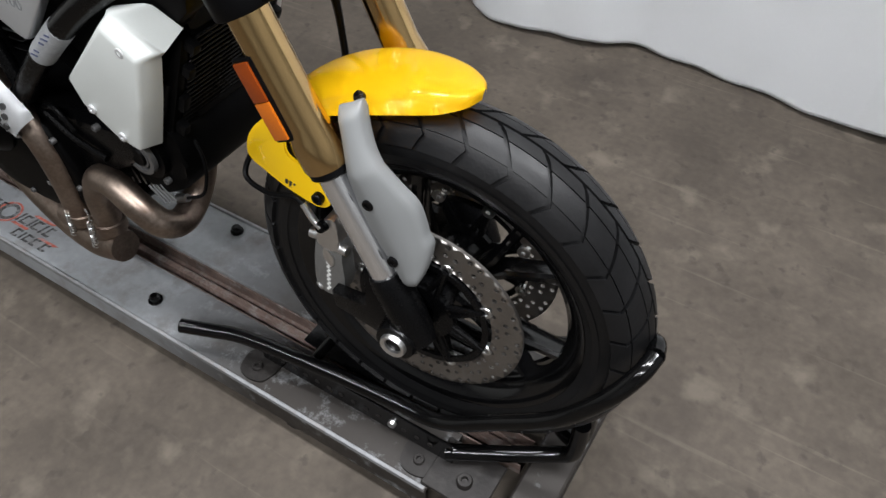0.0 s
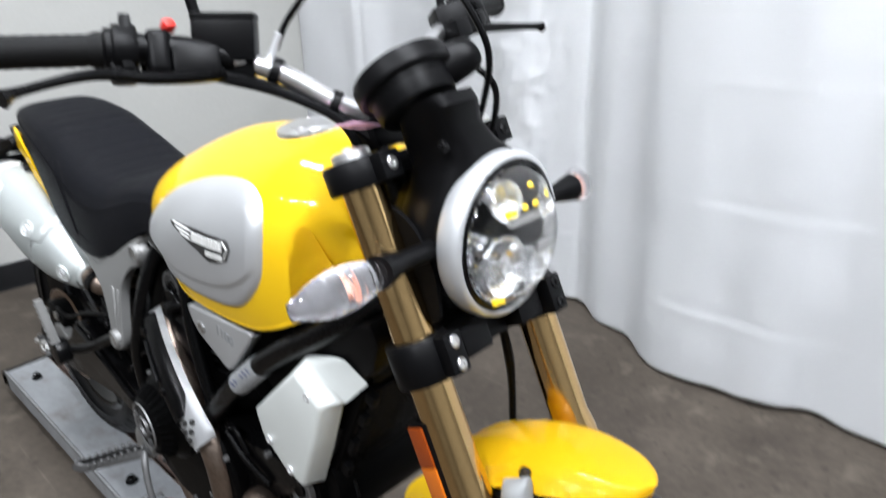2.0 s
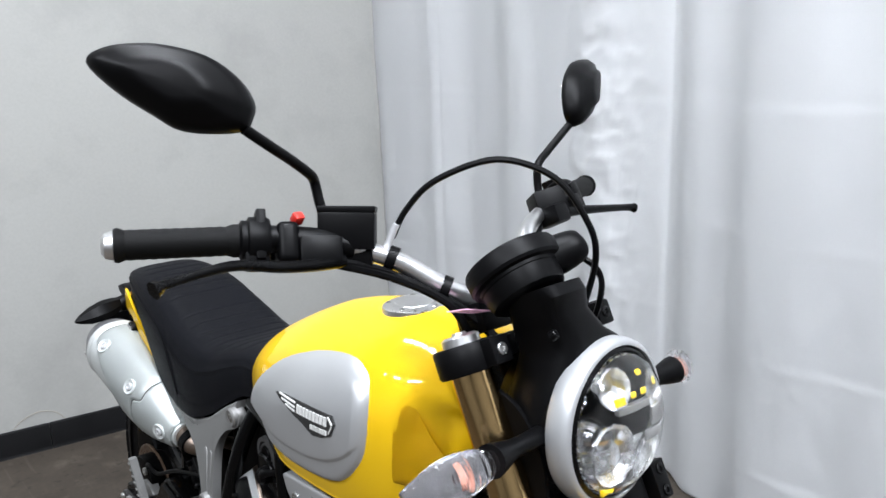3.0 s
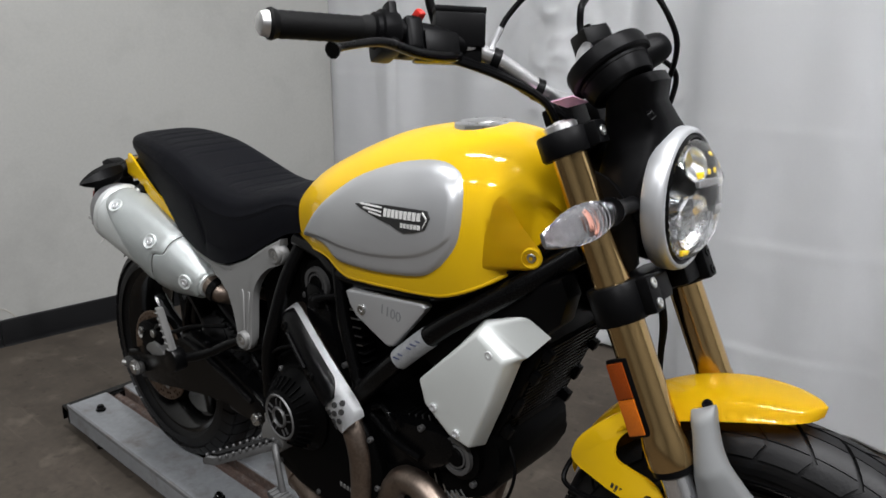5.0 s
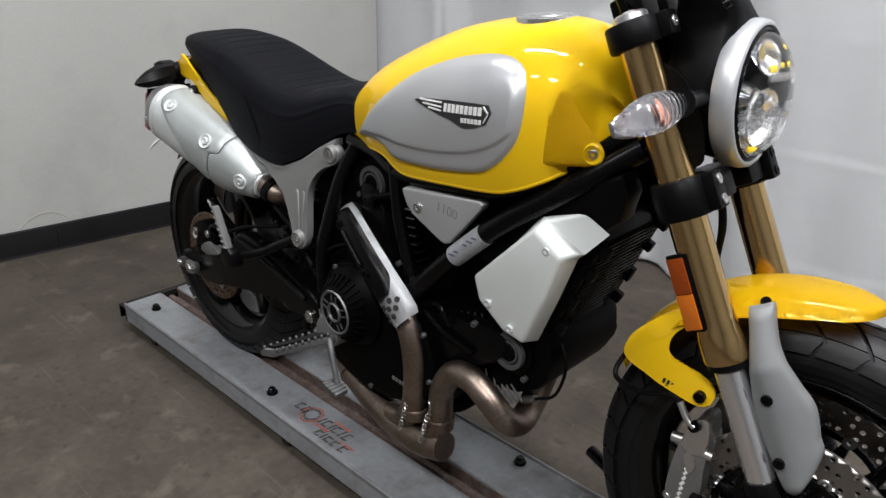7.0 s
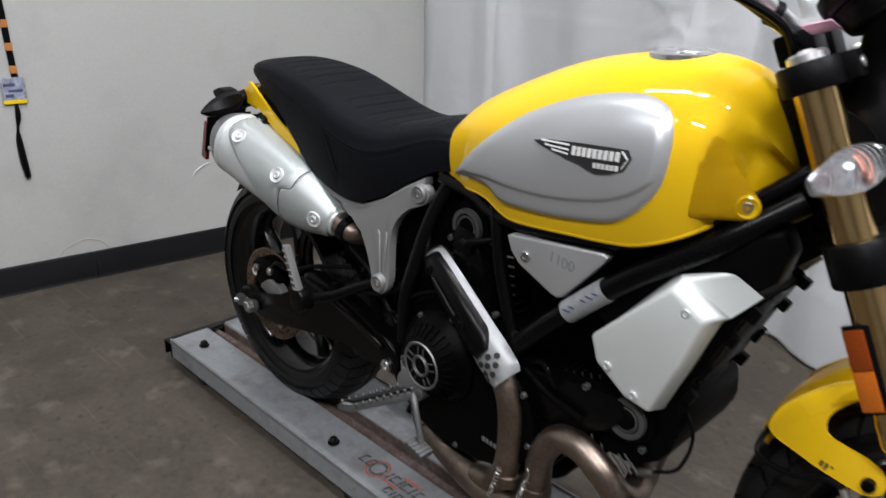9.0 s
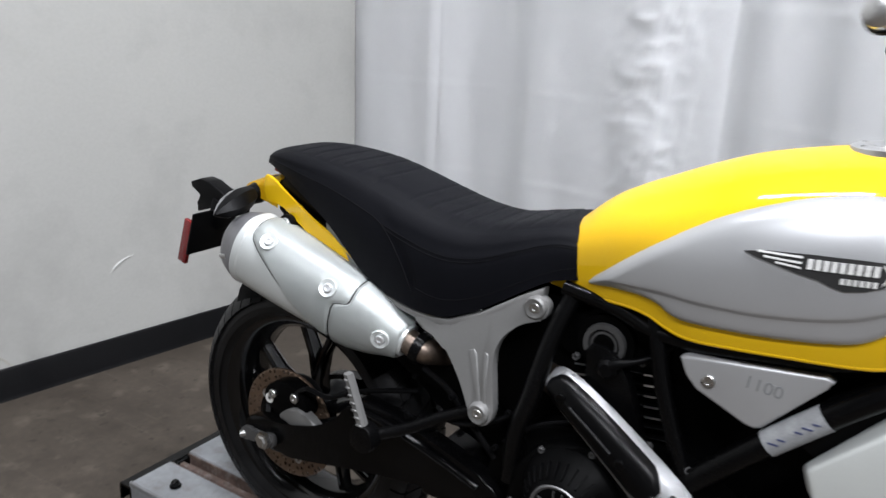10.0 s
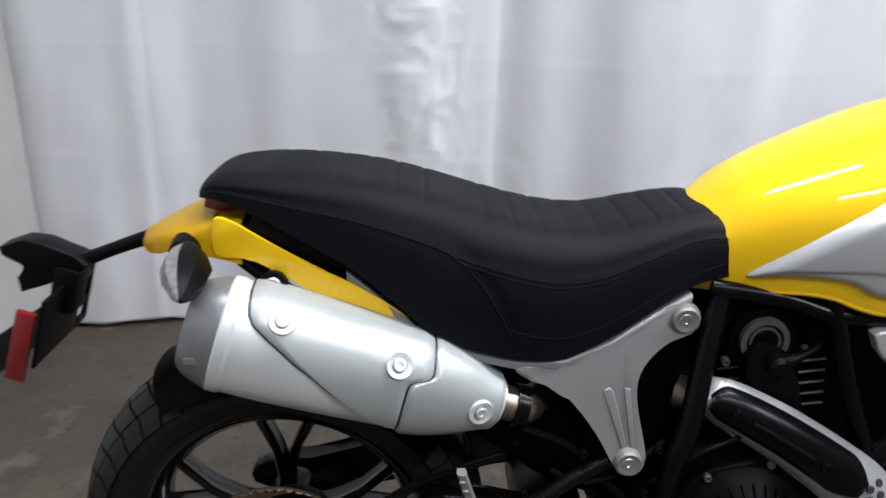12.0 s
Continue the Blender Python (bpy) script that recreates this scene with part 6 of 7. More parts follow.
# ---- muffler ----
MA, MB = Vector((-0.049, -0.145, 0.779)), Vector((0.329, -0.120, 0.662))
md = (MB - MA).normalized()
m_up = (Vector((0, 0, 1)) - md * md.z).normalized()
m_out = md.cross(m_up) * -1
if m_out.y > 0:
    m_out = -m_out
MR = [(-0.03, 0.050, 0.046), (-0.022, 0.058, 0.053), (0.0, 0.068, 0.061), (0.012, 0.0715, 0.064), (0.10, 0.072, 0.065), (0.20, 0.069, 0.062), (0.28, 0.064, 0.056), (0.33, 0.052, 0.047), (0.37, 0.036, 0.036), (0.392, 0.030, 0.030)]


def muff(s, a, lift=0.0):
    """Point on the muffler s metres from its rear end, at the angle a from the outside upwards."""
    ru = ease(s, [(q[0], q[1]) for q in MR]) + lift
    ro = ease(s, [(q[0], q[2]) for q in MR]) + lift
    c, sn = math.cos(a), math.sin(a)
    return MA + md * s + m_out * ro * math.copysign(abs(c) ** 0.86, c) + m_up * ru * math.copysign(abs(sn) ** 0.86, sn)


bm = bmesh.new()
skin(bm, [[muff(s, 2 * math.pi * k / 40) for k in range(40)] for s in np.linspace(0.012, 0.392, 40)])
muffler = part("muffler", bm, SILVER_MATT, bike, "satin silver muffler with bolted heat shields", sharp=60)
bm = bmesh.new()
rings = [[muff(s, 2 * math.pi * k / 40, 0.001) for k in range(40)] for s in (0.013, 0.006, -0.002, -0.012, -0.022, -0.03)]
rings.append([MA + md * -0.026 + (q - MA - md * -0.03) * 0.75 for q in rings[-1]])
rings.append([MA + md * 0.004 + (q - MA - md * -0.026) * 0.62 for q in rings[-1]])
skin(bm, rings)
part("end_cap", bm, surface("cap_grey", (0.24, 0.24, 0.25), 0.4, metal=0.6, bump=0.03), muffler, "darker grey end cap", sharp=40)
bm = bmesh.new()
slot = facing(muff(-0.008, radians(-12), 0.001), m_out)
box(bm, (0.022, 0.009, 0.003), slot, 0.0015)
part("end_rivet", bm, ALU, muffler)


def shell(angles, rear, front, lift=0.006, rows=30, cols=26):
    """A shell over part of the muffler between two edges that vary with the angle."""
    bm = bmesh.new()
    grid = []
    for j in range(rows):
        a = angles[0] + (angles[1] - angles[0]) * j / (rows - 1)
        s0, s1 = rear(a), front(a)
        line = []
        for i in range(cols):
            t = i / (cols - 1)
            rim = min(i, cols - 1 - i, j, rows - 1 - j)
            line.append(muff(s0 + (s1 - s0) * t, radians(a), lift if rim > 0 else lift * 0.5))
        grid.append(line)
    skin(bm, grid, False, False)
    bmesh.ops.solidify(bm, geom=bm.faces[:], thickness=0.003)
    return bm


REAR_EDGE = [(-40, 0.246), (-37, 0.242), (-17, 0.194), (-3, 0.152), (9, 0.112), (27, 0.070), (37, 0.051), (46, 0.044), (60, 0.040), (80, 0.038), (120, 0.038)]
STEP_EDGE = [(-90, 0.262), (-27, 0.257), (8, 0.253), (14, 0.254), (19, 0.259), (22, 0.270), (26, 0.279), (33, 0.2815), (60, 0.279), (120, 0.278)]
part("heat_shield", shell((-40, 120), lambda a: lerp(a, REAR_EDGE), lambda a: lerp(a, STEP_EDGE) - 0.0016, 0.0065, 54), SILVER_MATT, muffler, "satin silver heat shield", sharp=50)
part("front_shield", shell((-88, 120), lambda a: lerp(a, STEP_EDGE) + 0.0016, lambda a: 0.388, 0.0065, 60), SILVER_MATT, muffler, "satin silver front shield", sharp=50)
# black line along the shield edges, painting in the shade of the gap
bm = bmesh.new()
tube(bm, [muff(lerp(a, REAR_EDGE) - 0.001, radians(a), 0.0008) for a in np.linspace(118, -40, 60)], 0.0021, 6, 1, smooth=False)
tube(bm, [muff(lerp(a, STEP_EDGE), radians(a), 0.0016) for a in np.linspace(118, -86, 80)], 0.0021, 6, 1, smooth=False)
part("shield_gap_shade", bm, INK_AND_SHADE, muffler, "dark line painted as the shade under the heat shield edges")
bm = bmesh.new()
lathe_rows = [[muff(s, 2 * math.pi * k / 40, d) for k in range(40)] for s, d in ((0.030, 0.0), (0.026, 0.0022), (0.014, 0.0024), (0.010, 0.0))]
skin(bm, lathe_rows, True, False)
part("flange", bm, SILVER_MATT, muffler, "raised flange", sharp=25)
for s, a in ((0.082, 47), (0.234, 33), (0.358, 1)):
    a = radians(a)
    c = muff(s, a, 0.0068)
    n = (muff(s + 0.01, a) - muff(s - 0.01, a)).cross(muff(s, a + 0.05) - muff(s, a - 0.05)).normalized()
    n = n if n.dot(m_out) > 0 else -n
    c = c + n * 0.0016
    bm = bmesh.new()
    lathe(bm, [(0.010, -0.001), (0.0165, 0.0012), (0.0175, 0.0002), (0.0175, -0.005), (0.010, -0.005)], 24, facing(c, n))
    part("dimple", bm, SILVER_MATT, muffler)
    bolt(muffler, c, 0.0085, 0.003, n, SHIELD)
bm = bmesh.new()
tube(bm, [MB + md * -0.01, MB + md * 0.03, Vector((0.375, -0.082, 0.642)), Vector((0.405, -0.045, 0.632)), Vector((0.43, 0.0, 0.62))], 0.024, 18, 6)
part("link_pipe", bm, EXHAUST, muffler, "heat-tinted link pipe")
bm = bmesh.new()
lathe(bm, [(0.025, -0.008), (0.030, -0.008), (0.030, 0.010), (0.025, 0.010)], 24, facing(MB + md * 0.022, md))
part("clamp", bm, BLACK_SATIN, muffler)
bm = bmesh.new()
lathe(bm, [(0.006, 0.010), (0.017, 0.010), (0.018, 0.006), (0.018, -0.006), (0.006, -0.006)], 20, facing((0.027, -0.112, 0.829), (0, -1, 0.2)))
part("hanger", bm, BLACK, muffler, "black rubber hanger")
bolt(muffler, (0.027, -0.121, 0.830), 0.011, 0.005, (0, -1, 0.2), STEEL)

# ---- rear wheel, swingarm ----
RW = Matrix.Translation((0.008, 0, 0.380))
rear_wheel = wheel("rear_wheel", RW, 0.315, 0.222, 0.088, 0.070, 46, 5, "black cast rear wheel with a wide tyre")
brake_disc(rear_wheel, RW, -0.098, 0.085, 0.1225, -1, 5, DISC_REAR)
bm = bmesh.new()
out = [(-0.075, 0.352), (-0.070, 0.388), (-0.02, 0.402), (0.08, 0.412), (0.15, 0.440), (0.190, 0.485), (0.222, 0.520), (0.26, 0.528), (0.37, 0.506), (0.46, 0.480), (0.53, 0.452), (0.547, 0.42), (0.53, 0.388), (0.47, 0.402), (0.37, 0.398), (0.23, 0.374), (0.10, 0.345), (0.0, 0.333)]
plate(bm, spline(out, 2, True), -0.148, -0.112, 0.008, None, 2)
plate(bm, spline(out, 2, True), 0.112, 0.148, 0.008, None, 2)
box(bm, (0.10, 0.26, 0.08), Matrix.Translation((0.42, 0, 0.41)), 0.01)
swing = part("swingarm", bm, BLACK_SATIN, bike, "black cast swingarm", sharp=45)
bm = bmesh.new()
tube(bm, [(0.235, -0.150, 0.512), (0.31, -0.151, 0.500), (0.42, -0.152, 0.472), (0.50, -0.152, 0.445)], [0.006, 0.007, 0.007, 0.006], 8, 5)
part("arm_rib", bm, BLACK_SATIN, swing)
bm = bmesh.new()
plate(bm, spline([(-0.078, 0.346), (-0.074, 0.368), (-0.050, 0.376), (-0.030, 0.368), (0.012, 0.380), (0.022, 0.366), (0.012, 0.348), (-0.03, 0.352), (-0.055, 0.344)], 3, True), -0.160, -0.149, 0.003)
part("chain_adjuster", bm, PEG_METAL, swing, "silver axle adjuster")
bm = bmesh.new()
lathe(bm, [(0, 0.014), (0.010, 0.014), (0.012, 0.010), (0.019, 0.010), (0.020, 0.0), (0, 0.0)], 6, facing((-0.004, -0.160, 0.364), (0, -1, 0)), False)
part("axle_nut", bm, STEEL, swing, "steel axle nut")
bolt(swing, (-0.068, -0.159, 0.356), 0.007, 0.008, (-0.6, -0.8, 0), STEEL)
bolt(swing, (0.512, -0.149, 0.406), 0.014, 0.008, (0, -1, 0), STEEL)
# rear caliper and splash guard
bm = bmesh.new()
plate(bm, spline([(-0.02, 0.475), (0.03, 0.495), (0.075, 0.480), (0.09, 0.440), (0.06, 0.415), (0.0, 0.420), (-0.03, 0.440)], 3, True), -0.135, -0.075, 0.008)
rcal = part("rear_caliper", bm, ENGINE, bike, "black rear brake caliper")
bm = bmesh.new()
plate(bm, spline([(0.022, 0.424), (0.058, 0.448), (0.090, 0.444), (0.128, 0.420), (0.09, 0.410), (0.03, 0.412)], 3, True), -0.142, -0.120, 0.006)
part("caliper_bracket", bm, CAST, rcal, "bare aluminium caliper bracket")
for x, z in ((0.0, 0.462), (0.06, 0.470)):
    bolt(rcal, (x, -0.136, z), 0.010, 0.006, (0, -1, 0), STEEL)
bm = bmesh.new()
lathe(bm, [(0.004, 0.0), (0.011, 0.0), (0.011, 0.001), (0.004, 0.001)], 18, facing((-0.012, -0.136, 0.448), (0, -1, 0)))
part("ring_mark", bm, WHITE_INK, rcal, "small pale ring mark")
bm = bmesh.new()
tube(bm, [(0.06, -0.13, 0.48), (0.10, -0.14, 0.505), (0.15, -0.135, 0.500), (0.22, -0.12, 0.53), (0.34, -0.10, 0.56)], 0.005, 8, 6)
part("rear_brake_hose", bm, BLACK, bike, "black rear brake hose")
bm = bmesh.new()
rings = []
for k in range(19):
    a = radians(38 + (120 - 38) * k / 18)
    rings.append([(-0.002 + (0.338 - 0.05 * abs(t) ** 3) * math.cos(a), 0.095 * t, 0.368 + (0.338 - 0.05 * abs(t) ** 3) * math.sin(a)) for t in np.linspace(-1, 1, 11)])
skin(bm, rings, False, False)
bmesh.ops.solidify(bm, geom=bm.faces[:], thickness=0.003)
part("rear_hugger", bm, BLACK, bike, "black inner rear mudguard", sharp=60)
bm = bmesh.new()
plate(bm, spline([(0.14, 0.735), (0.30, 0.690), (0.42, 0.640), (0.50, 0.56), (0.52, 0.48), (0.42, 0.50), (0.34, 0.56), (0.24, 0.62), (0.12, 0.68)], 2, True), -0.085, 0.085, 0.01)
part("battery_box", bm, ENGINE, bike, "black inner housing below the seat")
# added dark filler, hides the bright gap behind the seat bracket
bm = bmesh.new()
plate(bm, [(0.440, 0.742), (0.545, 0.796), (0.625, 0.800), (0.660, 0.720), (0.625, 0.560), (0.520, 0.500), (0.470, 0.560)], -0.070, 0.070, 0.008)
part("bracket_gap_filler", bm, ENGINE, bike, "black filler block behind the seat bracket", sharp=45)
# shock spring
bm = bmesh.new()
coil = [Vector((0.46 + 0.035 * math.cos(a), 0.02 + 0.035 * math.sin(a), 0.44 + 0.16 * a / (12 * math.pi))) for a in np.linspace(0, 12 * math.pi, 120)]
tube(bm, coil, 0.006, 8, 1, smooth=False)
part("shock_spring", bm, surface("spring_black", (0.03, 0.03, 0.03), 0.4), bike, "dark shock absorber spring")

# ---- frame tubes ----
FRAME = [
    [(0.620, 0.088, 0.815), (0.600, 0.118, 0.740), (0.583, 0.142, 0.642), (0.566, 0.146, 0.575), (0.555, 0.140, 0.480)],
    [(0.760, 0.118, 0.815), (0.790, 0.132, 0.710), (0.838, 0.140, 0.590)],
    [(0.832, 0.140, 0.575), (0.930, 0.138, 0.676), (1.040, 0.128, 0.775), (1.150, 0.110, 0.855), (1.235, 0.060, 0.925)],
    [(0.605, 0.092, 0.822), (0.700, 0.105, 0.812), (0.780, 0.122, 0.795), (0.920, 0.126, 0.806), (1.030, 0.120, 0.822), (1.120, 0.100, 0.868), (1.235, 0.050, 0.965)],
]
for k, pts in enumerate(FRAME):
    for side in (-1, 1):
        bm = bmesh.new()
        r = (0.0155, 0.0125, 0.0185, 0.0125)[k]
        tube(bm, [(x, side * y, z) for x, y, z in pts], r, 16, 6)
        ob = part("frame_tube", bm, BLACK_SATIN, bike, "black steel frame tube")
        if k == 2 and side < 0:
            line = spline([(x, side * y, z) for x, y, z in pts], 12)
            bm = bmesh.new()
            tube(bm, [tuple(q) for q in line[13:21]], r + 0.0008, 20, 1, smooth=False)
            part("sticker", bm, LABEL, ob, "grey printed sticker round the tube")
            bm = bmesh.new()
            for i in (14, 15, 17, 18, 19):
                c, d = Vector(line[i]), (Vector(line[i + 1]) - Vector(line[i])).normalized()
                out_dir = Vector((0.25, -1, 0.35))
                out_dir = (out_dir - d * out_dir.dot(d)).normalized()
                box(bm, (0.010 if i % 2 else 0.014, 0.0022, 0.0012), Matrix.Translation(c) @ facing((0, 0, 0), out_dir) @ Matrix.Translation((0, 0, r + 0.0010)), 0)
            part("print", bm, TAG_INK, ob, "faded blue print")
bm = bmesh.new()
lathe(bm, [(0, -0.10), (0.034, -0.10), (0.036, -0.08), (0.036, 0.08), (0.034, 0.10), (0, 0.10)], 28, F @ Matrix.Translation((-0.034, 0, 0.65)), False)
part("headstock", bm, BLACK_SATIN, bike, "black headstock")
for side in (-1, 1):
    bm = bmesh.new()
    lathe(bm, [(0.007, 0.016), (0.017, 0.016), (0.0185, 0.012), (0.0185, -0.02), (0.007, -0.02)], 24, facing((0.838, side * 0.138, 0.580), (0, side, 0)))
    part("frame_boss", bm, BLACK_SATIN, bike, "black frame boss")
    bolt(bike, (0.842, side * 0.143, 0.606), 0.007, 0.008, (0.3, side * 0.8, 0.6), BLACK_SATIN)

# ---- engine ----
def slug(points, n=3):
    return spline(points, n, True)


bm = bmesh.new()
plate(bm, slug([(0.495, 0.40), (0.515, 0.50), (0.575, 0.575), (0.66, 0.605), (0.78, 0.600), (0.87, 0.56), (0.945, 0.50), (0.955, 0.42), (0.90, 0.345), (0.80, 0.305), (0.64, 0.300), (0.54, 0.33)]), -0.128, 0.128, 0.014, None, 3)
engine = part("engine", bm, ENGINE, bike, "black V-twin engine", sharp=45)
bm = bmesh.new()
plate(bm, slug([(0.60, 0.33), (0.70, 0.315), (0.82, 0.325), (0.885, 0.37), (0.90, 0.44), (0.86, 0.52), (0.78, 0.575), (0.68, 0.59), (0.60, 0.56), (0.56, 0.48), (0.565, 0.39)]), -0.152, -0.120, 0.010, None, 3)
part("clutch_side_cover", bm, ENGINE, engine, "black engine side cover", sharp=45)
for x, z in ((0.60, 0.345), (0.72, 0.322), (0.84, 0.345), (0.893, 0.41), (0.875, 0.505), (0.80, 0.560), (0.70, 0.585), (0.615, 0.563), (0.567, 0.45)):
    bolt(engine, (x, -0.152, z), 0.0055, 0.005, (0, -1, 0), PEG_METAL)
# clutch cover: cone with ribs and a bright ring
CC = facing((0.672, -0.150, 0.494), (-0.05, -1, 0.0))
bm = bmesh.new()
lathe(bm, [(0.0, 0.052), (0.044, 0.052), (0.050, 0.049), (0.076, 0.018), (0.084, 0.010), (0.088, 0.004), (0.088, -0.01), (0, -0.01)], 56, CC, False)
clutch = part("clutch_cover", bm, ENGINE, engine, "black ribbed clutch cover", sharp=30)
bm = bmesh.new()
for k in range(28):
    a = 2 * math.pi * k / 28
    box(bm, (0.030, 0.0028, 0.007), CC @ Matrix.Rotation(a, 4, "Z") @ Matrix.Translation((0.064, 0, 0.034)) @ Matrix.Rotation(radians(50), 4, "Y"), 0.0005, 1)
part("clutch_ribs", bm, ENGINE, engine)
bm = bmesh.new()
lathe(bm, [(0.040, 0.0505), (0.0445, 0.0545), (0.0462, 0.0545), (0.0475, 0.0515)], 48, CC, False)
lathe(bm, [(0.016, 0.052), (0.018, 0.0565), (0.0205, 0.0565), (0.0222, 0.052)], 36, CC, False)
for k in range(5):
    a = 2 * math.pi * k / 5 + 0.3
    box(bm, (0.014, 0.0016, 0.003), CC @ Matrix.Rotation(a, 4, "Z") @ Matrix.Translation((0.031, 0.007, 0.0535)), 0)
    box(bm, (0.014, 0.0016, 0.003), CC @ Matrix.Rotation(a, 4, "Z") @ Matrix.Translation((0.031, -0.007, 0.0535)), 0)
part("clutch_ring", bm, surface("dull_machined", (0.16, 0.16, 0.16), 0.45, metal=0.6),  engine, "machined ring and star on the clutch cover")
# small raised bars for the print on the case
bm = bmesh.new()
for i in range(6):
    box(bm, (0.0065, 0.002, 0.009), Matrix.Translation((0.790 + 0.0095 * i, -0.1525, 0.372 - 0.0005 * i)), 0.0005, 1)
part("case_print", bm, CAST, engine, "raised pale print on the case")
# cylinders with fins
def cylinder(base_p, axis, length, wx, wy, fins, name):
    d = Vector(axis).normalized()
    side = Vector((0, 1, 0))
    fwd = side.cross(d)
    fm = Matrix(((fwd.x, side.x, d.x, base_p[0]), (fwd.y, side.y, d.y, base_p[1]), (fwd.z, side.z, d.z, base_p[2]), (0, 0, 0, 1)))
    bm = bmesh.new()
    box(bm, (wx * 0.78, wy * 0.8, length), fm @ Matrix.Translation((0, 0, length / 2)), 0.01)
    ob = part(name, bm, ENGINE, bike, "black finned cylinder")
    for k in range(fins):
        bm = bmesh.new()
        box(bm, (wx, wy, 0.0032), fm @ Matrix.Translation((0, 0, length * (0.25 + 0.62 * k / (fins - 1)))), 0.0014, 1)
        part("fin", bm, ENGINE, ob)
        for dx in ((-0.37, 0.37) if k > 1 else ()):
            bm = bmesh.new()
            box(bm, (wx * 0.24, 0.0016, 0.0028), fm @ Matrix.Translation((wx * dx, -(wy / 2 + 0.0004), length * (0.25 + 0.62 * k / (fins - 1)))), 0)
            part("fin_edge", bm, ALU, ob, "machined bright fin edge")
    return fm, ob


fm_v, cyl_v = cylinder((0.725, 0, 0.56), (-0.12, 0, 1), 0.17, 0.155, 0.178, 7, "rear_cylinder")
fm_h, cyl_h = cylinder((0.86, 0, 0.455), (1, 0, 0.30), 0.17, 0.150, 0.178, 7, "front_cylinder")
for fm, ring, body in ((fm_v, (0.683, -0.106, 0.750), "rear"), (fm_h, (1.058, -0.124, 0.536), "front")):
    bm = bmesh.new()
    if body == "rear":
        plate(bm, slug([(0.605, 0.715), (0.615, 0.775), (0.66, 0.800), (0.73, 0.800), (0.775, 0.770), (0.775, 0.715), (0.70, 0.700)]), -0.085, 0.085, 0.01, None, 2)
    else:
        plate(bm, slug([(1.00, 0.455), (0.985, 0.56), (1.01, 0.600), (1.07, 0.610), (1.125, 0.585), (1.135, 0.53), (1.11, 0.47), (1.05, 0.445)]), -0.105, 0.105, 0.012, None, 2)
    head = part("cylinder_head", bm, ENGINE, cyl_v if body == "rear" else cyl_h, "black cylinder head")
    c = Vector(ring)
    bm = bmesh.new()
    lathe(bm, [(0, 0.0), (0.046, 0.0), (0.046, -0.03), (0, -0.03)], 36, facing(c + Vector((0, 0.006, 0)), (0, -1, 0)), False)
    lathe(bm, [(0, 0.004), (0.015, 0.006), (0.017, 0.002), (0, 0.0)], 28, facing(c, (0, -1, 0)), False)
    part("cam_cover", bm, ENGINE, cyl_v if body == "rear" else cyl_h, "round black cam cover")
    bm = bmesh.new()
    lathe(bm, [(0.0245, -0.004), (0.0255, 0.004), (0.0335, 0.004), (0.0345, -0.004)], 40, facing(c, (0, -1, 0)), False)
    lathe(bm, [(0.0175, -0.004), (0.018, 0.003), (0.0215, 0.003), (0.022, -0.004)], 36, facing(c, (0, -1, 0)), False)
    part("cam_ring", bm, PEG_METAL, cyl_v if body == "rear" else cyl_h, "machined cam cover ring")
# belt covers
bm = bmesh.new()
plate(bm, slug([(0.655, 0.735), (0.715, 0.735), (0.765, 0.60), (0.80, 0.52), (0.74, 0.50), (0.70, 0.58)]), -0.118, -0.090, 0.006)
plate(bm, slug([(1.03, 0.500), (1.05, 0.565), (0.93, 0.555), (0.83, 0.535), (0.80, 0.48), (0.90, 0.455)]), -0.130, -0.100, 0.006)
part("belt_cover", bm, BLACK_SATIN, engine, "black belt cover", sharp=45)
bm = bmesh.new()
tube(bm, [(0.700, -0.125, 0.722), (0.715, -0.130, 0.735), (0.745, -0.120, 0.745), (0.775, -0.10, 0.76), (0.80, -0.08, 0.79)], [0.012, 0.008, 0.005, 0.005, 0.005], 10, 6)
part("spark_plug_lead", bm, BLACK, engine, "black spark plug cap and lead")
bm = bmesh.new()
lathe(bm, [(0, 0.012), (0.010, 0.012), (0.016, 0.006), (0.017, -0.01), (0, -0.01)], 20, facing((0.700, -0.125, 0.722), (0, -1, 0)), False)
part("spark_plug_cap", bm, BLACK, engine)
for x, y, z in ((0.637, -0.098, 0.715), (0.745, -0.10, 0.735), (0.985, -0.132, 0.565), (0.95, -0.132, 0.46), (0.80, -0.135, 0.535), (1.085, -0.108, 0.485), (0.775, -0.12, 0.612)):
    bolt(engine, (x, y, z), 0.006, 0.006, (0, -1, 0), PEG_METAL)
bm = bmesh.new()
tube(bm, [(0.860, -0.135, 0.545), (0.92, -0.138, 0.520), (0.985, -0.136, 0.505)], 0.006, 8, 4)
tube(bm, [(0.865, -0.135, 0.560), (0.90, -0.140, 0.575), (0.93, -0.138, 0.540)], 0.005, 8, 4)
part("oil_line", bm, BLACK_SATIN, engine, "black oil line")
bm = bmesh.new()
plate(bm, slug([(0.80, -0.0 + 0.30), (0.88, 0.302), (0.93, 0.33), (0.93, 0.36), (0.82, 0.36)]), -0.09, 0.09, 0.008)
part("sump", bm, ENGINE, engine)
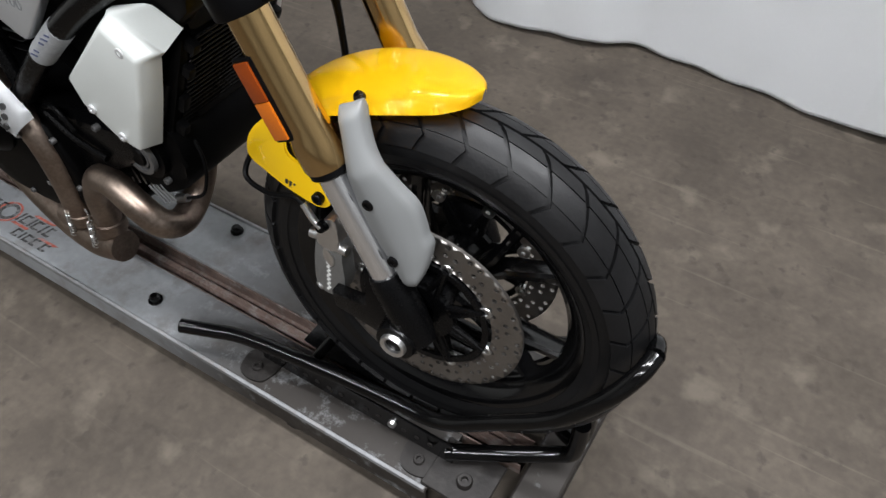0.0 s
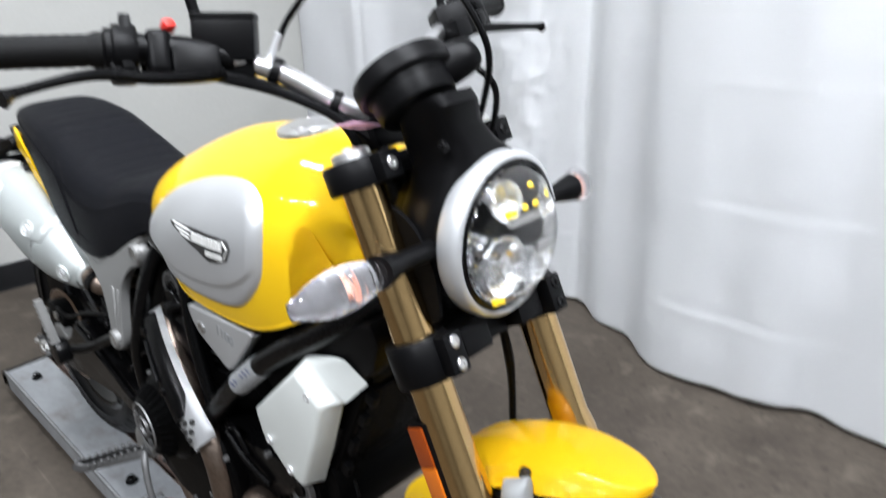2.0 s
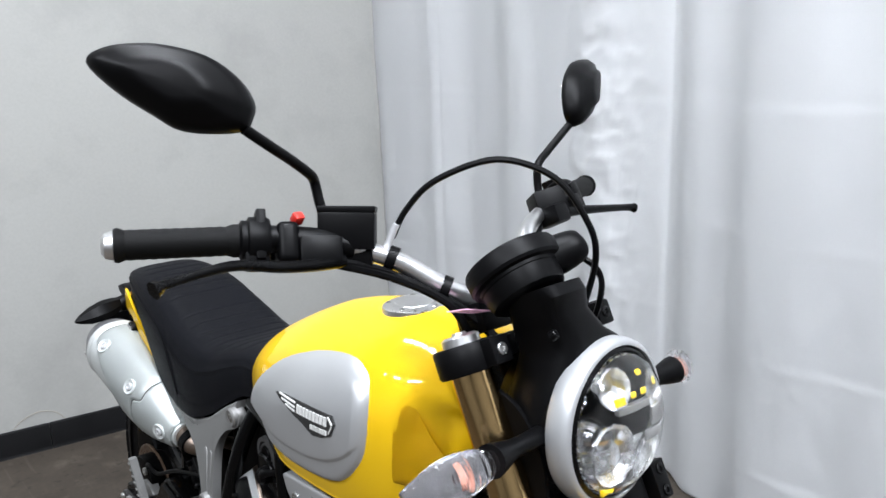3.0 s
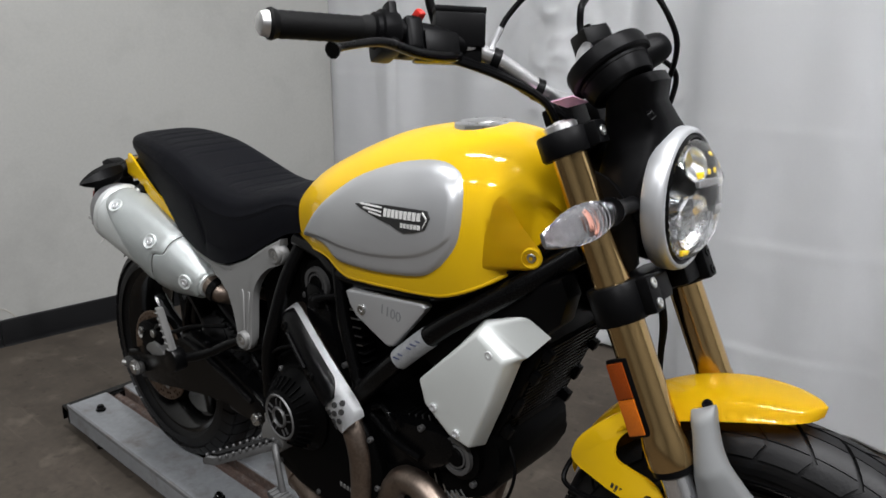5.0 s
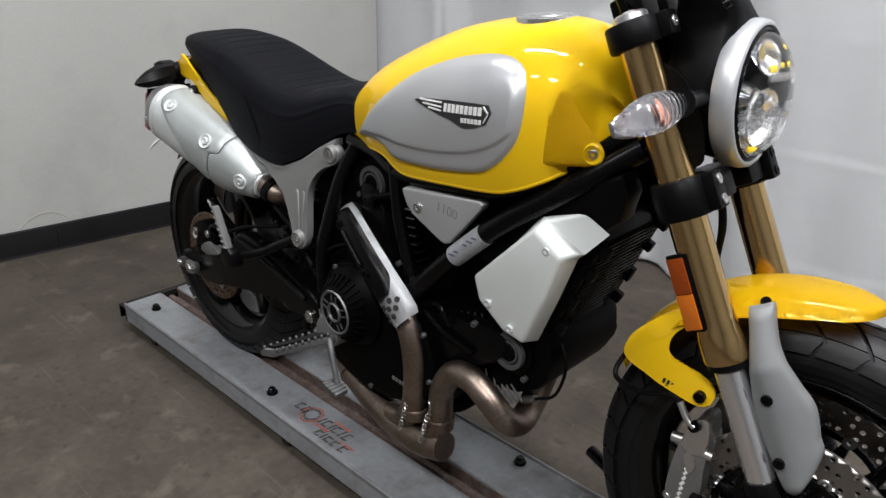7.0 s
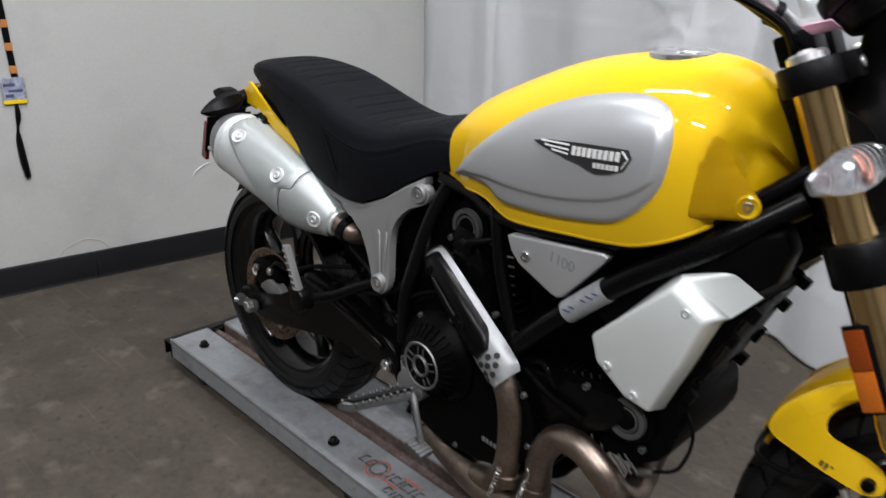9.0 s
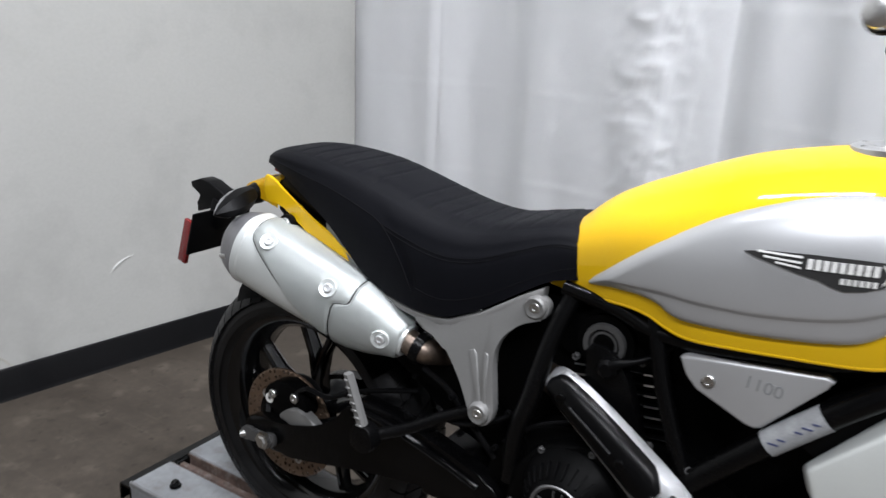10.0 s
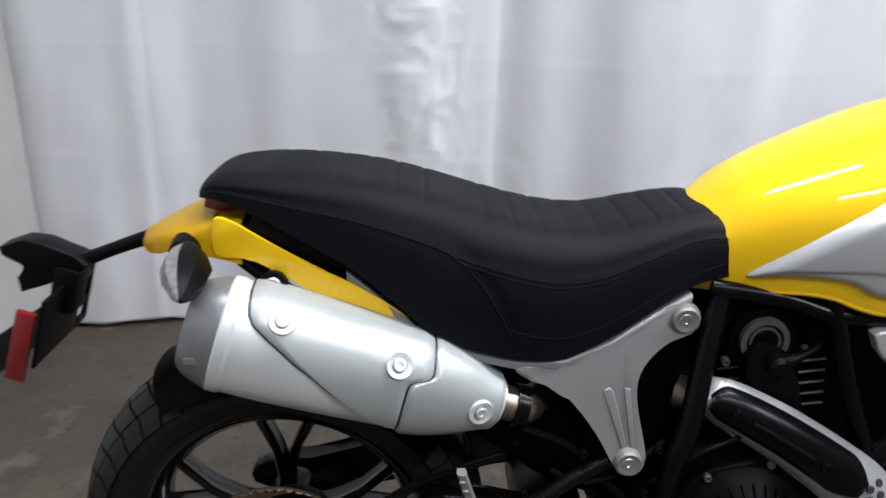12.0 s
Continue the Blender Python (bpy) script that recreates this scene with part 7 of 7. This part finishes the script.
# oil cooler and its shroud
cool = Matrix.Translation((1.142, 0, 0.690)) @ Matrix.Rotation(radians(24), 4, "Y")
bm = bmesh.new()
box(bm, (0.045, 0.176, 0.190), cool, 0.006)
cooler = part("oil_cooler", bm, ENGINE, bike, "black finned oil cooler")
for side in (-1, 1):
    bm = bmesh.new()
    box(bm, (0.050, 0.016, 0.200), cool @ Matrix.Translation((0, side * 0.092, 0)), 0.005)
    part("end_tank", bm, ENGINE, cooler)
    for dz, w, h in ((-0.085, 0.030, 0.022), (-0.03, 0.018, 0.030), (0.04, 0.024, 0.020), (0.09, 0.030, 0.018)):
        bm = bmesh.new()
        box(bm, (w, 0.014, h), cool @ Matrix.Translation((0.026, side * 0.088, dz)), 0.003)
        part("mounting_lug", bm, BLACK, cooler)
for k in range(18):
    bm = bmesh.new()
    box(bm, (0.004, 0.166, 0.0045), cool @ Matrix.Translation((0.025, 0, -0.088 + 0.0105 * k)), 0.001, 1)
    part("cooler_fin", bm, BLACK_SATIN, cooler)
bm = bmesh.new()
plate(bm, slug([(1.085, 0.475), (1.110, 0.505), (1.122, 0.545), (1.118, 0.60), (1.08, 0.60), (1.055, 0.54)]), -0.058, 0.058, 0.008)
part("cooler_shroud", bm, ENGINE, cooler, "black cooler shroud", sharp=45)
for z, x, w in ((0.60, 1.128, 0.05), (0.565, 1.122, 0.062), (0.528, 1.112, 0.055), (0.492, 1.095, 0.05)):
    bm = bmesh.new()
    box(bm, (0.014, w * 2, 0.012), Matrix.Translation((x, -0.004, z)), 0.003)
    part("shroud_rib", bm, BLACK, cooler)
for x0, x1, z0, z1 in ((1.085, 1.150, 0.590, 0.690), (1.060, 1.125, 0.560, 0.640)):
    bm = bmesh.new()
    tube(bm, [(x0, -0.104, z0), ((x0 + x1) / 2 + 0.01, -0.108, (z0 + z1) / 2), (x1, -0.100, z1)], 0.0075, 10, 5)
    part("cooler_hose", bm, BLACK, cooler, "black oil hose")

# airbox side
bm = bmesh.new()
out = [(0.955, 0.690), (1.000, 0.760), (1.060, 0.812), (1.110, 0.832), (1.232, 0.894), (1.246, 0.866), (1.236, 0.822), (1.190, 0.778), (1.110, 0.735), (1.02, 0.650)]
for side in (-1, 1):
    b2 = [(x, z) for x, z in out]
    plate(bm, b2, side * 0.085 - 0.02, side * 0.085 + 0.02, 0.006, None, 2)
box(bm, (0.22, 0.15, 0.10), Matrix.Translation((1.08, 0, 0.76)) @ Matrix.Rotation(radians(-25), 4, "Y"), 0.01)
part("air_duct", bm, BLACK, bike, "black plastic air duct")
# added dark block, closes the see-through hole under the tank
bm = bmesh.new()
plate(bm, slug([(0.66, 0.80), (0.80, 0.795), (0.98, 0.81), (1.05, 0.80), (1.02, 0.74), (0.94, 0.69), (0.84, 0.70), (0.74, 0.75)]), -0.075, 0.075, 0.01, None, 2)
part("engine_bay_filler", bm, ENGINE, bike, "black filler block under the tank", sharp=45)
# added dark block, stops light background showing between the cylinders
bm = bmesh.new()
plate(bm, slug([(0.60, 0.56), (0.62, 0.74), (0.80, 0.77), (0.96, 0.72), (1.02, 0.62), (0.95, 0.50)]), -0.055, 0.055, 0.01, None, 2)
part("cylinder_gap_filler", bm, ENGINE, bike, "black filler block between the cylinders", sharp=45)
# silver scoops over the belts
def scoop(side):
    bm = bmesh.new()
    V = [(x + 0.016, y + 0.005, z) for x, y, z in [(0.968, 0.108, 0.655), (0.975, 0.143, 0.668), (1.095, 0.143, 0.786), (1.150, 0.143, 0.752), (1.122, 0.144, 0.668), (1.088, 0.144, 0.580), (1.045, 0.144, 0.588), (0.990, 0.144, 0.626),
         (1.105, 0.128, 0.800), (1.162, 0.105, 0.822), (1.206, 0.100, 0.798), (1.170, 0.118, 0.760), (1.160, 0.110, 0.745), (1.130, 0.108, 0.664), (1.094, 0.108, 0.572), (1.042, 0.110, 0.576), (0.980, 0.110, 0.620), (1.085, 0.108, 0.796)]]
    v = [bm.verts.new((x, side * y, z)) for x, y, z in V]
    for f in ((1, 2, 3, 4, 5, 6, 7), (2, 8, 11, 3), (8, 9, 10, 11), (3, 11, 12), (3, 12, 13, 4), (4, 13, 14, 5), (5, 14, 15, 6), (6, 15, 16, 7), (7, 16, 0, 1), (0, 17, 2, 1), (17, 9, 8, 2)):
        bm.faces.new([v[i] for i in f])
    bmesh.ops.recalc_face_normals(bm, faces=bm.faces[:])
    inner = [e for e in bm.edges if len(e.link_faces) == 2]
    bmesh.ops.bevel(bm, geom=inner, offset=0.007, segments=3, profile=0.55, affect="EDGES", clamp_overlap=True)
    return bm


for side in (-1, 1):
    sc = part("side_scoop", scoop(side), SCOOP, bike, "pale silver side scoop", sharp=40)
    for x, y, z in ((1.138, 0.146, 0.757), (1.027, 0.1495, 0.628), (1.077, 0.1495, 0.598)):
        bolt(sc, (x, side * y, z), 0.0075, 0.003, (0, side, 0), SHIELD)
# triangular covers with the number
def text_mesh(body, size, m):
    data = bpy.data.curves.new("text", "FONT")
    data.body, data.size, data.extrude, data.align_x, data.align_y = body, size, 0.0006, "CENTER", "CENTER"
    ob = bpy.data.objects.new("text", data)
    scene.collection.objects.link(ob)
    bpy.context.view_layer.update()
    mesh = bpy.data.meshes.new_from_object(ob.evaluated_get(bpy.context.evaluated_depsgraph_get()))
    bpy.data.objects.remove(ob)
    bpy.data.curves.remove(data)
    bm = bmesh.new()
    bm.from_mesh(mesh)
    bpy.data.meshes.remove(mesh)
    bm.transform(m)
    return bm


for side in (-1, 1):
    bm = bmesh.new()
    out = [(0.808, 0.778), (0.816, 0.783), (0.995, 0.802), (1.004, 0.797), (0.998, 0.788), (0.928, 0.706), (0.918, 0.702), (0.906, 0.704), (0.835, 0.736), (0.818, 0.754)]
    plate(bm, out, -0.010, 0.010, 0.005, None, 3)
    for v in bm.verts:
        v.co.y = side * (0.134 + v.co.y)
    tri = part("triangle_cover", bm, SILVER, bike, "satin silver triangular cover with a number", sharp=40)
    bolt(tri, (0.851, side * 0.144, 0.754), 0.0095, 0.004, (0, side, 0), STEEL)
    rot = Matrix(((1, 0, 0, 0), (0, 0, -1, 0), (0, 1, 0, 0), (0, 0, 0, 1))) if side < 0 else Matrix(((-1, 0, 0, 0), (0, 0, 1, 0), (0, 1, 0, 0), (0, 0, 0, 1)))
    part("number", text_mesh("1100", 0.026, Matrix.Translation((0.922, side * 0.1442, 0.766)) @ Matrix.Rotation(side * radians(-6), 4, "Y") @ rot), surface("number_grey_%d" % (side + 1), (0.30, 0.31, 0.32), 0.5, metal=0.5), tri, "embossed grey number")

# ---- exhaust headers ----
bm = bmesh.new()
tube(bm, [(0.585, -0.076, 0.655), (0.624, -0.102, 0.652), (0.682, -0.124, 0.628), (0.750, -0.141, 0.590), (0.818, -0.150, 0.532), (0.846, -0.152, 0.480), (0.852, -0.150, 0.410), (0.845, -0.148, 0.340), (0.815, -0.140, 0.285), (0.76, -0.13, 0.262)], 0.0245, 20, 8)
header = part("rear_header", bm, EXHAUST, bike, "bronze heat-tinted header pipe")
bm = bmesh.new()
tube(bm, [(0.880, -0.135, 0.275), (0.906, -0.136, 0.330), (0.912, -0.136, 0.395), (0.945, -0.139, 0.447), (0.995, -0.145, 0.458), (1.038, -0.147, 0.438), (1.068, -0.136, 0.404), (1.076, -0.105, 0.386), (1.068, -0.065, 0.392), (1.066, -0.035, 0.425), (1.074, -0.02, 0.480)], 0.0245, 20, 8)
header2 = part("front_header", bm, EXHAUST, bike, "bronze heat-tinted looping header pipe")
bm = bmesh.new()
tube(bm, [(0.920, -0.135, 0.262), (0.86, -0.135, 0.252), (0.78, -0.130, 0.248), (0.68, -0.120, 0.262), (0.60, -0.105, 0.285)], [0.030, 0.036, 0.034, 0.029, 0.030], 20, 6)
tube(bm, [(0.62, -0.10, 0.28), (0.56, -0.06, 0.31), (0.52, -0.03, 0.38)], [0.045, 0.05, 0.04], 20, 5)
coll = part("collector", bm, EXHAUST, bike, "bronze exhaust collector")
for x, z in ((0.846, 0.318), (0.905, 0.318)):
    bm = bmesh.new()
    lathe(bm, [(0.0255, -0.012), (0.029, -0.012), (0.0295, 0.010), (0.0255, 0.012)], 24, facing((x, -0.142 if x < 0.87 else -0.135, z), (0.0, 0, 1)))
    part("joint_collar", bm, EXHAUST, coll)
    bm = bmesh.new()
    coil = []
    for a in np.linspace(0, 2 * math.pi * 9, 100):
        u = a / (2 * math.pi * 9)
        c = Vector((x + 0.004, -0.171, z + 0.035)).lerp(Vector((x - 0.018, -0.170, z - 0.042)), u)
        coil.append(c + Vector((math.cos(a) * 0.0048, math.sin(a) * 0.0048, 0)))
    tube(bm, coil, 0.0014, 5, 1, smooth=False)
    tube(bm, [(x + 0.004, -0.171, z + 0.036), (x + 0.008, -0.170, z + 0.052), (x + 0.002, -0.168, z + 0.062)], 0.0018, 6, 4)
    part("spring", bm, STEEL, coll, "bright retaining spring")
# heat shield over the rear header
def arch(t):
    """How far the shield's cross-section falls back at t, -1 to 1."""
    return 0.027 * (1 - math.cos(1.25 * t)) + 0.010 * t ** 6


SH = spline([(0.602, -0.132, 0.672), (0.640, -0.150, 0.661), (0.700, -0.170, 0.634), (0.755, -0.183, 0.602), (0.805, -0.190, 0.567), (0.848, -0.190, 0.530)], 6)
bm = bmesh.new()
rings = []
for i, q in enumerate(SH):
    d = Vector(SH[min(i + 1, len(SH) - 1)]) - Vector(SH[max(i - 1, 0)])
    d.normalize()
    up = Vector((0, -1, 0)).cross(d)
    if up.z < 0:
        up = -up
    u = i / (len(SH) - 1)
    w = ease(u, [(0, 0.018), (0.06, 0.031), (0.2, 0.038), (0.6, 0.042), (0.85, 0.044), (0.97, 0.041), (1.0, 0.035)])
    rings.append([Vector(q) + up * w * t + Vector((0, arch(t), 0)) for t in np.linspace(-1, 1, 13)])
skin(bm, rings, False, False)
bmesh.ops.solidify(bm, geom=bm.faces[:], thickness=0.003)
shield = part("header_shield", bm, SHIELD, bike, "bright aluminium header heat shield", sharp=60)
bm = bmesh.new()
rings = []
for i in range(1, 25):
    q = Vector(SH[i])
    d = (Vector(SH[i + 1]) - Vector(SH[i - 1])).normalized()
    up = Vector((0, -1, 0)).cross(d)
    if up.z < 0:
        up = -up
    u = (i - 1) / 23
    w = 0.76 * min(1.0, (math.sin(math.pi * (0.03 + 0.94 * u)) * 2.4)) ** 0.5
    wide = ease((i) / 30, [(0, 0.018), (0.06, 0.031), (0.2, 0.038), (0.6, 0.042), (0.85, 0.044), (0.97, 0.041), (1.0, 0.035)])
    rings.append([q + up * wide * (0.13 + 0.94 * w * t) + Vector((0, arch(0.13 + 0.94 * w * t) - 0.0065 + 0.006 * abs(t) ** 8, 0)) for t in np.linspace(-1, 1, 17)])
skin(bm, rings, False, False)
bmesh.ops.solidify(bm, geom=bm.faces[:], thickness=0.004)
part("shield_insert", bm, surface("gloss_insert", (0.0022, 0.0022, 0.0026), 0.3, var=0.1, bump=0.0, rough_var=0.02, spec=0.3), shield, "black plastic insert", sharp=60)
bm = bmesh.new()
tube(bm, [Vector(SH[k]) + Vector((0, -0.0085, 0.004)) for k in (8, 11, 14, 16)], 0.0035, 8, 4)
part("insert_rib", bm, BLACK, shield)
for k in (6, 18):
    bolt(shield, Vector(SH[k]) + Vector((0, -0.0075, 0.004)), 0.0085, 0.003, (0, -1, 0), BLACK_SATIN)
# no openings cut: black discs paint in the shade inside the punched holes
for k, off in ((25.2, -0.010), (25, 0.014), (26.2, 0.003), (27, -0.014), (27, 0.018), (28, 0.003), (25.8, 0.028), (28, -0.022)):
    i = int(k)
    q = Vector(SH[i]) + (Vector(SH[min(i + 1, len(SH) - 1)]) - Vector(SH[i])) * (k - i)
    up = Vector((0.62, 0, 0.78))
    bm = bmesh.new()
    lathe(bm, [(0, 0.0008), (0.0056, 0.0008), (0.0056, -0.002), (0, -0.002)], 14, facing(q + up * off + Vector((0, arch(off / 0.043) - 0.0016, 0)), Vector((0.05, -1, 0)) + up * (0.8 * math.sin(1.25 * off / 0.043))), False)
    part("hole", bm, INK_AND_SHADE, shield)
# oxygen sensor and connector
bm = bmesh.new()
tube(bm, [(1.075, -0.095, 0.430), (1.105, -0.098, 0.448)], [0.008, 0.007], 10, 2)
part("sensor", bm, STEEL, header2, "bright exhaust sensor")
bm = bmesh.new()
tube(bm, [(1.105, -0.098, 0.448), (1.140, -0.090, 0.470), (1.150, -0.08, 0.530), (1.12, -0.07, 0.58)], 0.003, 8, 6)
part("sensor_lead", bm, BLACK, header2, "black sensor lead")
bm = bmesh.new()
for k in range(4):
    tube(bm, [(1.020 + 0.011 * k, -0.104, 0.440 + 0.006 * k), (1.050 + 0.010 * k, -0.104, 0.415 + 0.006 * k)], 0.0026, 8, 1)
part("stud", bm, PEG_METAL, header2, "bright studs")

# ---- foot controls ----
bm = bmesh.new()
rings = []
for u in np.linspace(0, 1, 12):
    c = Vector((0.652, -0.205, 0.428)).lerp(Vector((0.570, -0.305, 0.398)), u)
    rings.append([c + Vector((dx * (1 - 0.25 * u), dx * 0.4, dz)) for dx, dz in ((-0.017, 0.004), (-0.010, 0.010), (0.010, 0.010), (0.017, 0.004), (0.015, -0.006), (-0.015, -0.006))])
skin(bm, rings)
peg = part("footpeg", bm, PEG_METAL, bike, "serrated aluminium footpeg")
bm = bmesh.new()
for k in range(9):
    c = Vector((0.640, -0.215, 0.440)).lerp(Vector((0.576, -0.298, 0.410)), k / 8)
    for dx in (-0.014, 0.014):
        box(bm, (0.006, 0.006, 0.008), Matrix.Translation(c + Vector((dx, dx * 0.4, 0))), 0.0015, 1)
part("teeth", bm, PEG_METAL, peg)["kind"] = "stuff"
bm = bmesh.new()
rings = []
for u in np.linspace(0.08, 0.92, 8):
    c = Vector((0.652, -0.205, 0.4385)).lerp(Vector((0.570, -0.305, 0.4085)), u)
    rings.append([c + Vector((dx * (1 - 0.25 * u), dx * 0.4, dz)) for dx, dz in ((-0.0095, 0.0), (-0.008, 0.005), (0.008, 0.005), (0.0095, 0.0))])
skin(bm, rings)
part("peg_rubber", bm, GRIP, peg, "black rubber peg pad")
bm = bmesh.new()
plate(bm, slug([(0.608, 0.40), (0.600, 0.440), (0.625, 0.470), (0.662, 0.462), (0.672, 0.430), (0.650, 0.402)]), -0.200, -0.160, 0.006)
part("peg_hanger", bm, CAST, bike, "cast footpeg hanger")
bm = bmesh.new()
tube(bm, [(0.640, -0.195, 0.430), (0.668, -0.215, 0.420), (0.690, -0.225, 0.385), (0.702, -0.228, 0.352)], [0.009, 0.007, 0.006, 0.007], 10, 6)
lever = part("brake_pedal", bm, PEG_METAL, bike, "bright rear brake pedal")
bm = bmesh.new()
box(bm, (0.046, 0.032, 0.012), Matrix.Translation((0.704, -0.236, 0.346)) @ Matrix.Rotation(radians(12), 4, "Y"), 0.003)
for k in range(4):
    box(bm, (0.005, 0.032, 0.005), Matrix.Translation((0.689 + 0.010 * k, -0.236, 0.355 - 0.002 * k)), 0.001, 1)
part("pedal_pad", bm, PEG_METAL, lever, "ridged pedal pad")
bm = bmesh.new()
tube(bm, [(0.600, -0.185, 0.470), (0.612, -0.190, 0.440), (0.635, -0.195, 0.425)], 0.004, 8, 4)
part("pedal_rod", bm, STEEL, lever)
# folded passenger peg
bm = bmesh.new()
rings = []
for u in np.linspace(0, 1, 12):
    c = Vector((0.300, -0.215, 0.520)).lerp(Vector((0.270, -0.222, 0.622)), u)
    w = 0.0095 - 0.003 * u
    rings.append([c + Vector((dx * w, dy * 0.009, 0)) for dx, dy in ((-1, -0.4), (-0.6, -1), (0.6, -1), (1, -0.4), (0.8, 0.8), (-0.8, 0.8))])
skin(bm, rings)
rpeg = part("passenger_footpeg", bm, CAST, bike, "folded aluminium passenger footpeg")
bm = bmesh.new()
for k in range(7):
    c = Vector((0.297, -0.226, 0.530)).lerp(Vector((0.271, -0.231, 0.612)), k / 6)
    box(bm, (0.012 - 0.0007 * k, 0.004, 0.004), Matrix.Translation(c), 0.001, 1)
part("teeth", bm, CAST, rpeg)["kind"] = "stuff"
bm = bmesh.new()
plate(bm, slug([(0.275, 0.49), (0.282, 0.525), (0.315, 0.525), (0.325, 0.490), (0.30, 0.475)]), -0.225, -0.195, 0.004)
tube(bm, [(0.30, -0.20, 0.50), (0.36, -0.17, 0.52), (0.43, -0.15, 0.56), (0.49, -0.14, 0.59)], 0.011, 10, 5)
part("peg_bracket", bm, BLACK_SATIN, rpeg, "black peg bracket")
for x, y, z in ((0.36, -0.165, 0.545), (0.44, -0.15, 0.60), (0.40, -0.13, 0.505), (0.455, -0.14, 0.530), (0.475, -0.135, 0.50), (0.53, -0.15, 0.535), (0.545, -0.14, 0.60), (0.35, -0.13, 0.605)):
    bolt(bike, (x, y, z), 0.0055, 0.006, (0.1, -1, 0.2), BLACK_SATIN)
bm = bmesh.new()
tube(bm, [(0.40, -0.13, 0.56), (0.44, -0.145, 0.55), (0.50, -0.14, 0.565), (0.56, -0.12, 0.60)], 0.0045, 8, 6)
tube(bm, [(0.36, -0.12, 0.62), (0.42, -0.13, 0.60), (0.46, -0.13, 0.56), (0.52, -0.13, 0.50)], 0.006, 8, 6)
tube(bm, [(0.62, -0.10, 0.60), (0.66, -0.14, 0.625), (0.60, -0.15, 0.60), (0.54, -0.14, 0.545)], 0.0035, 8, 6)
part("wiring", bm, BLACK, bike, "black hoses and wiring")
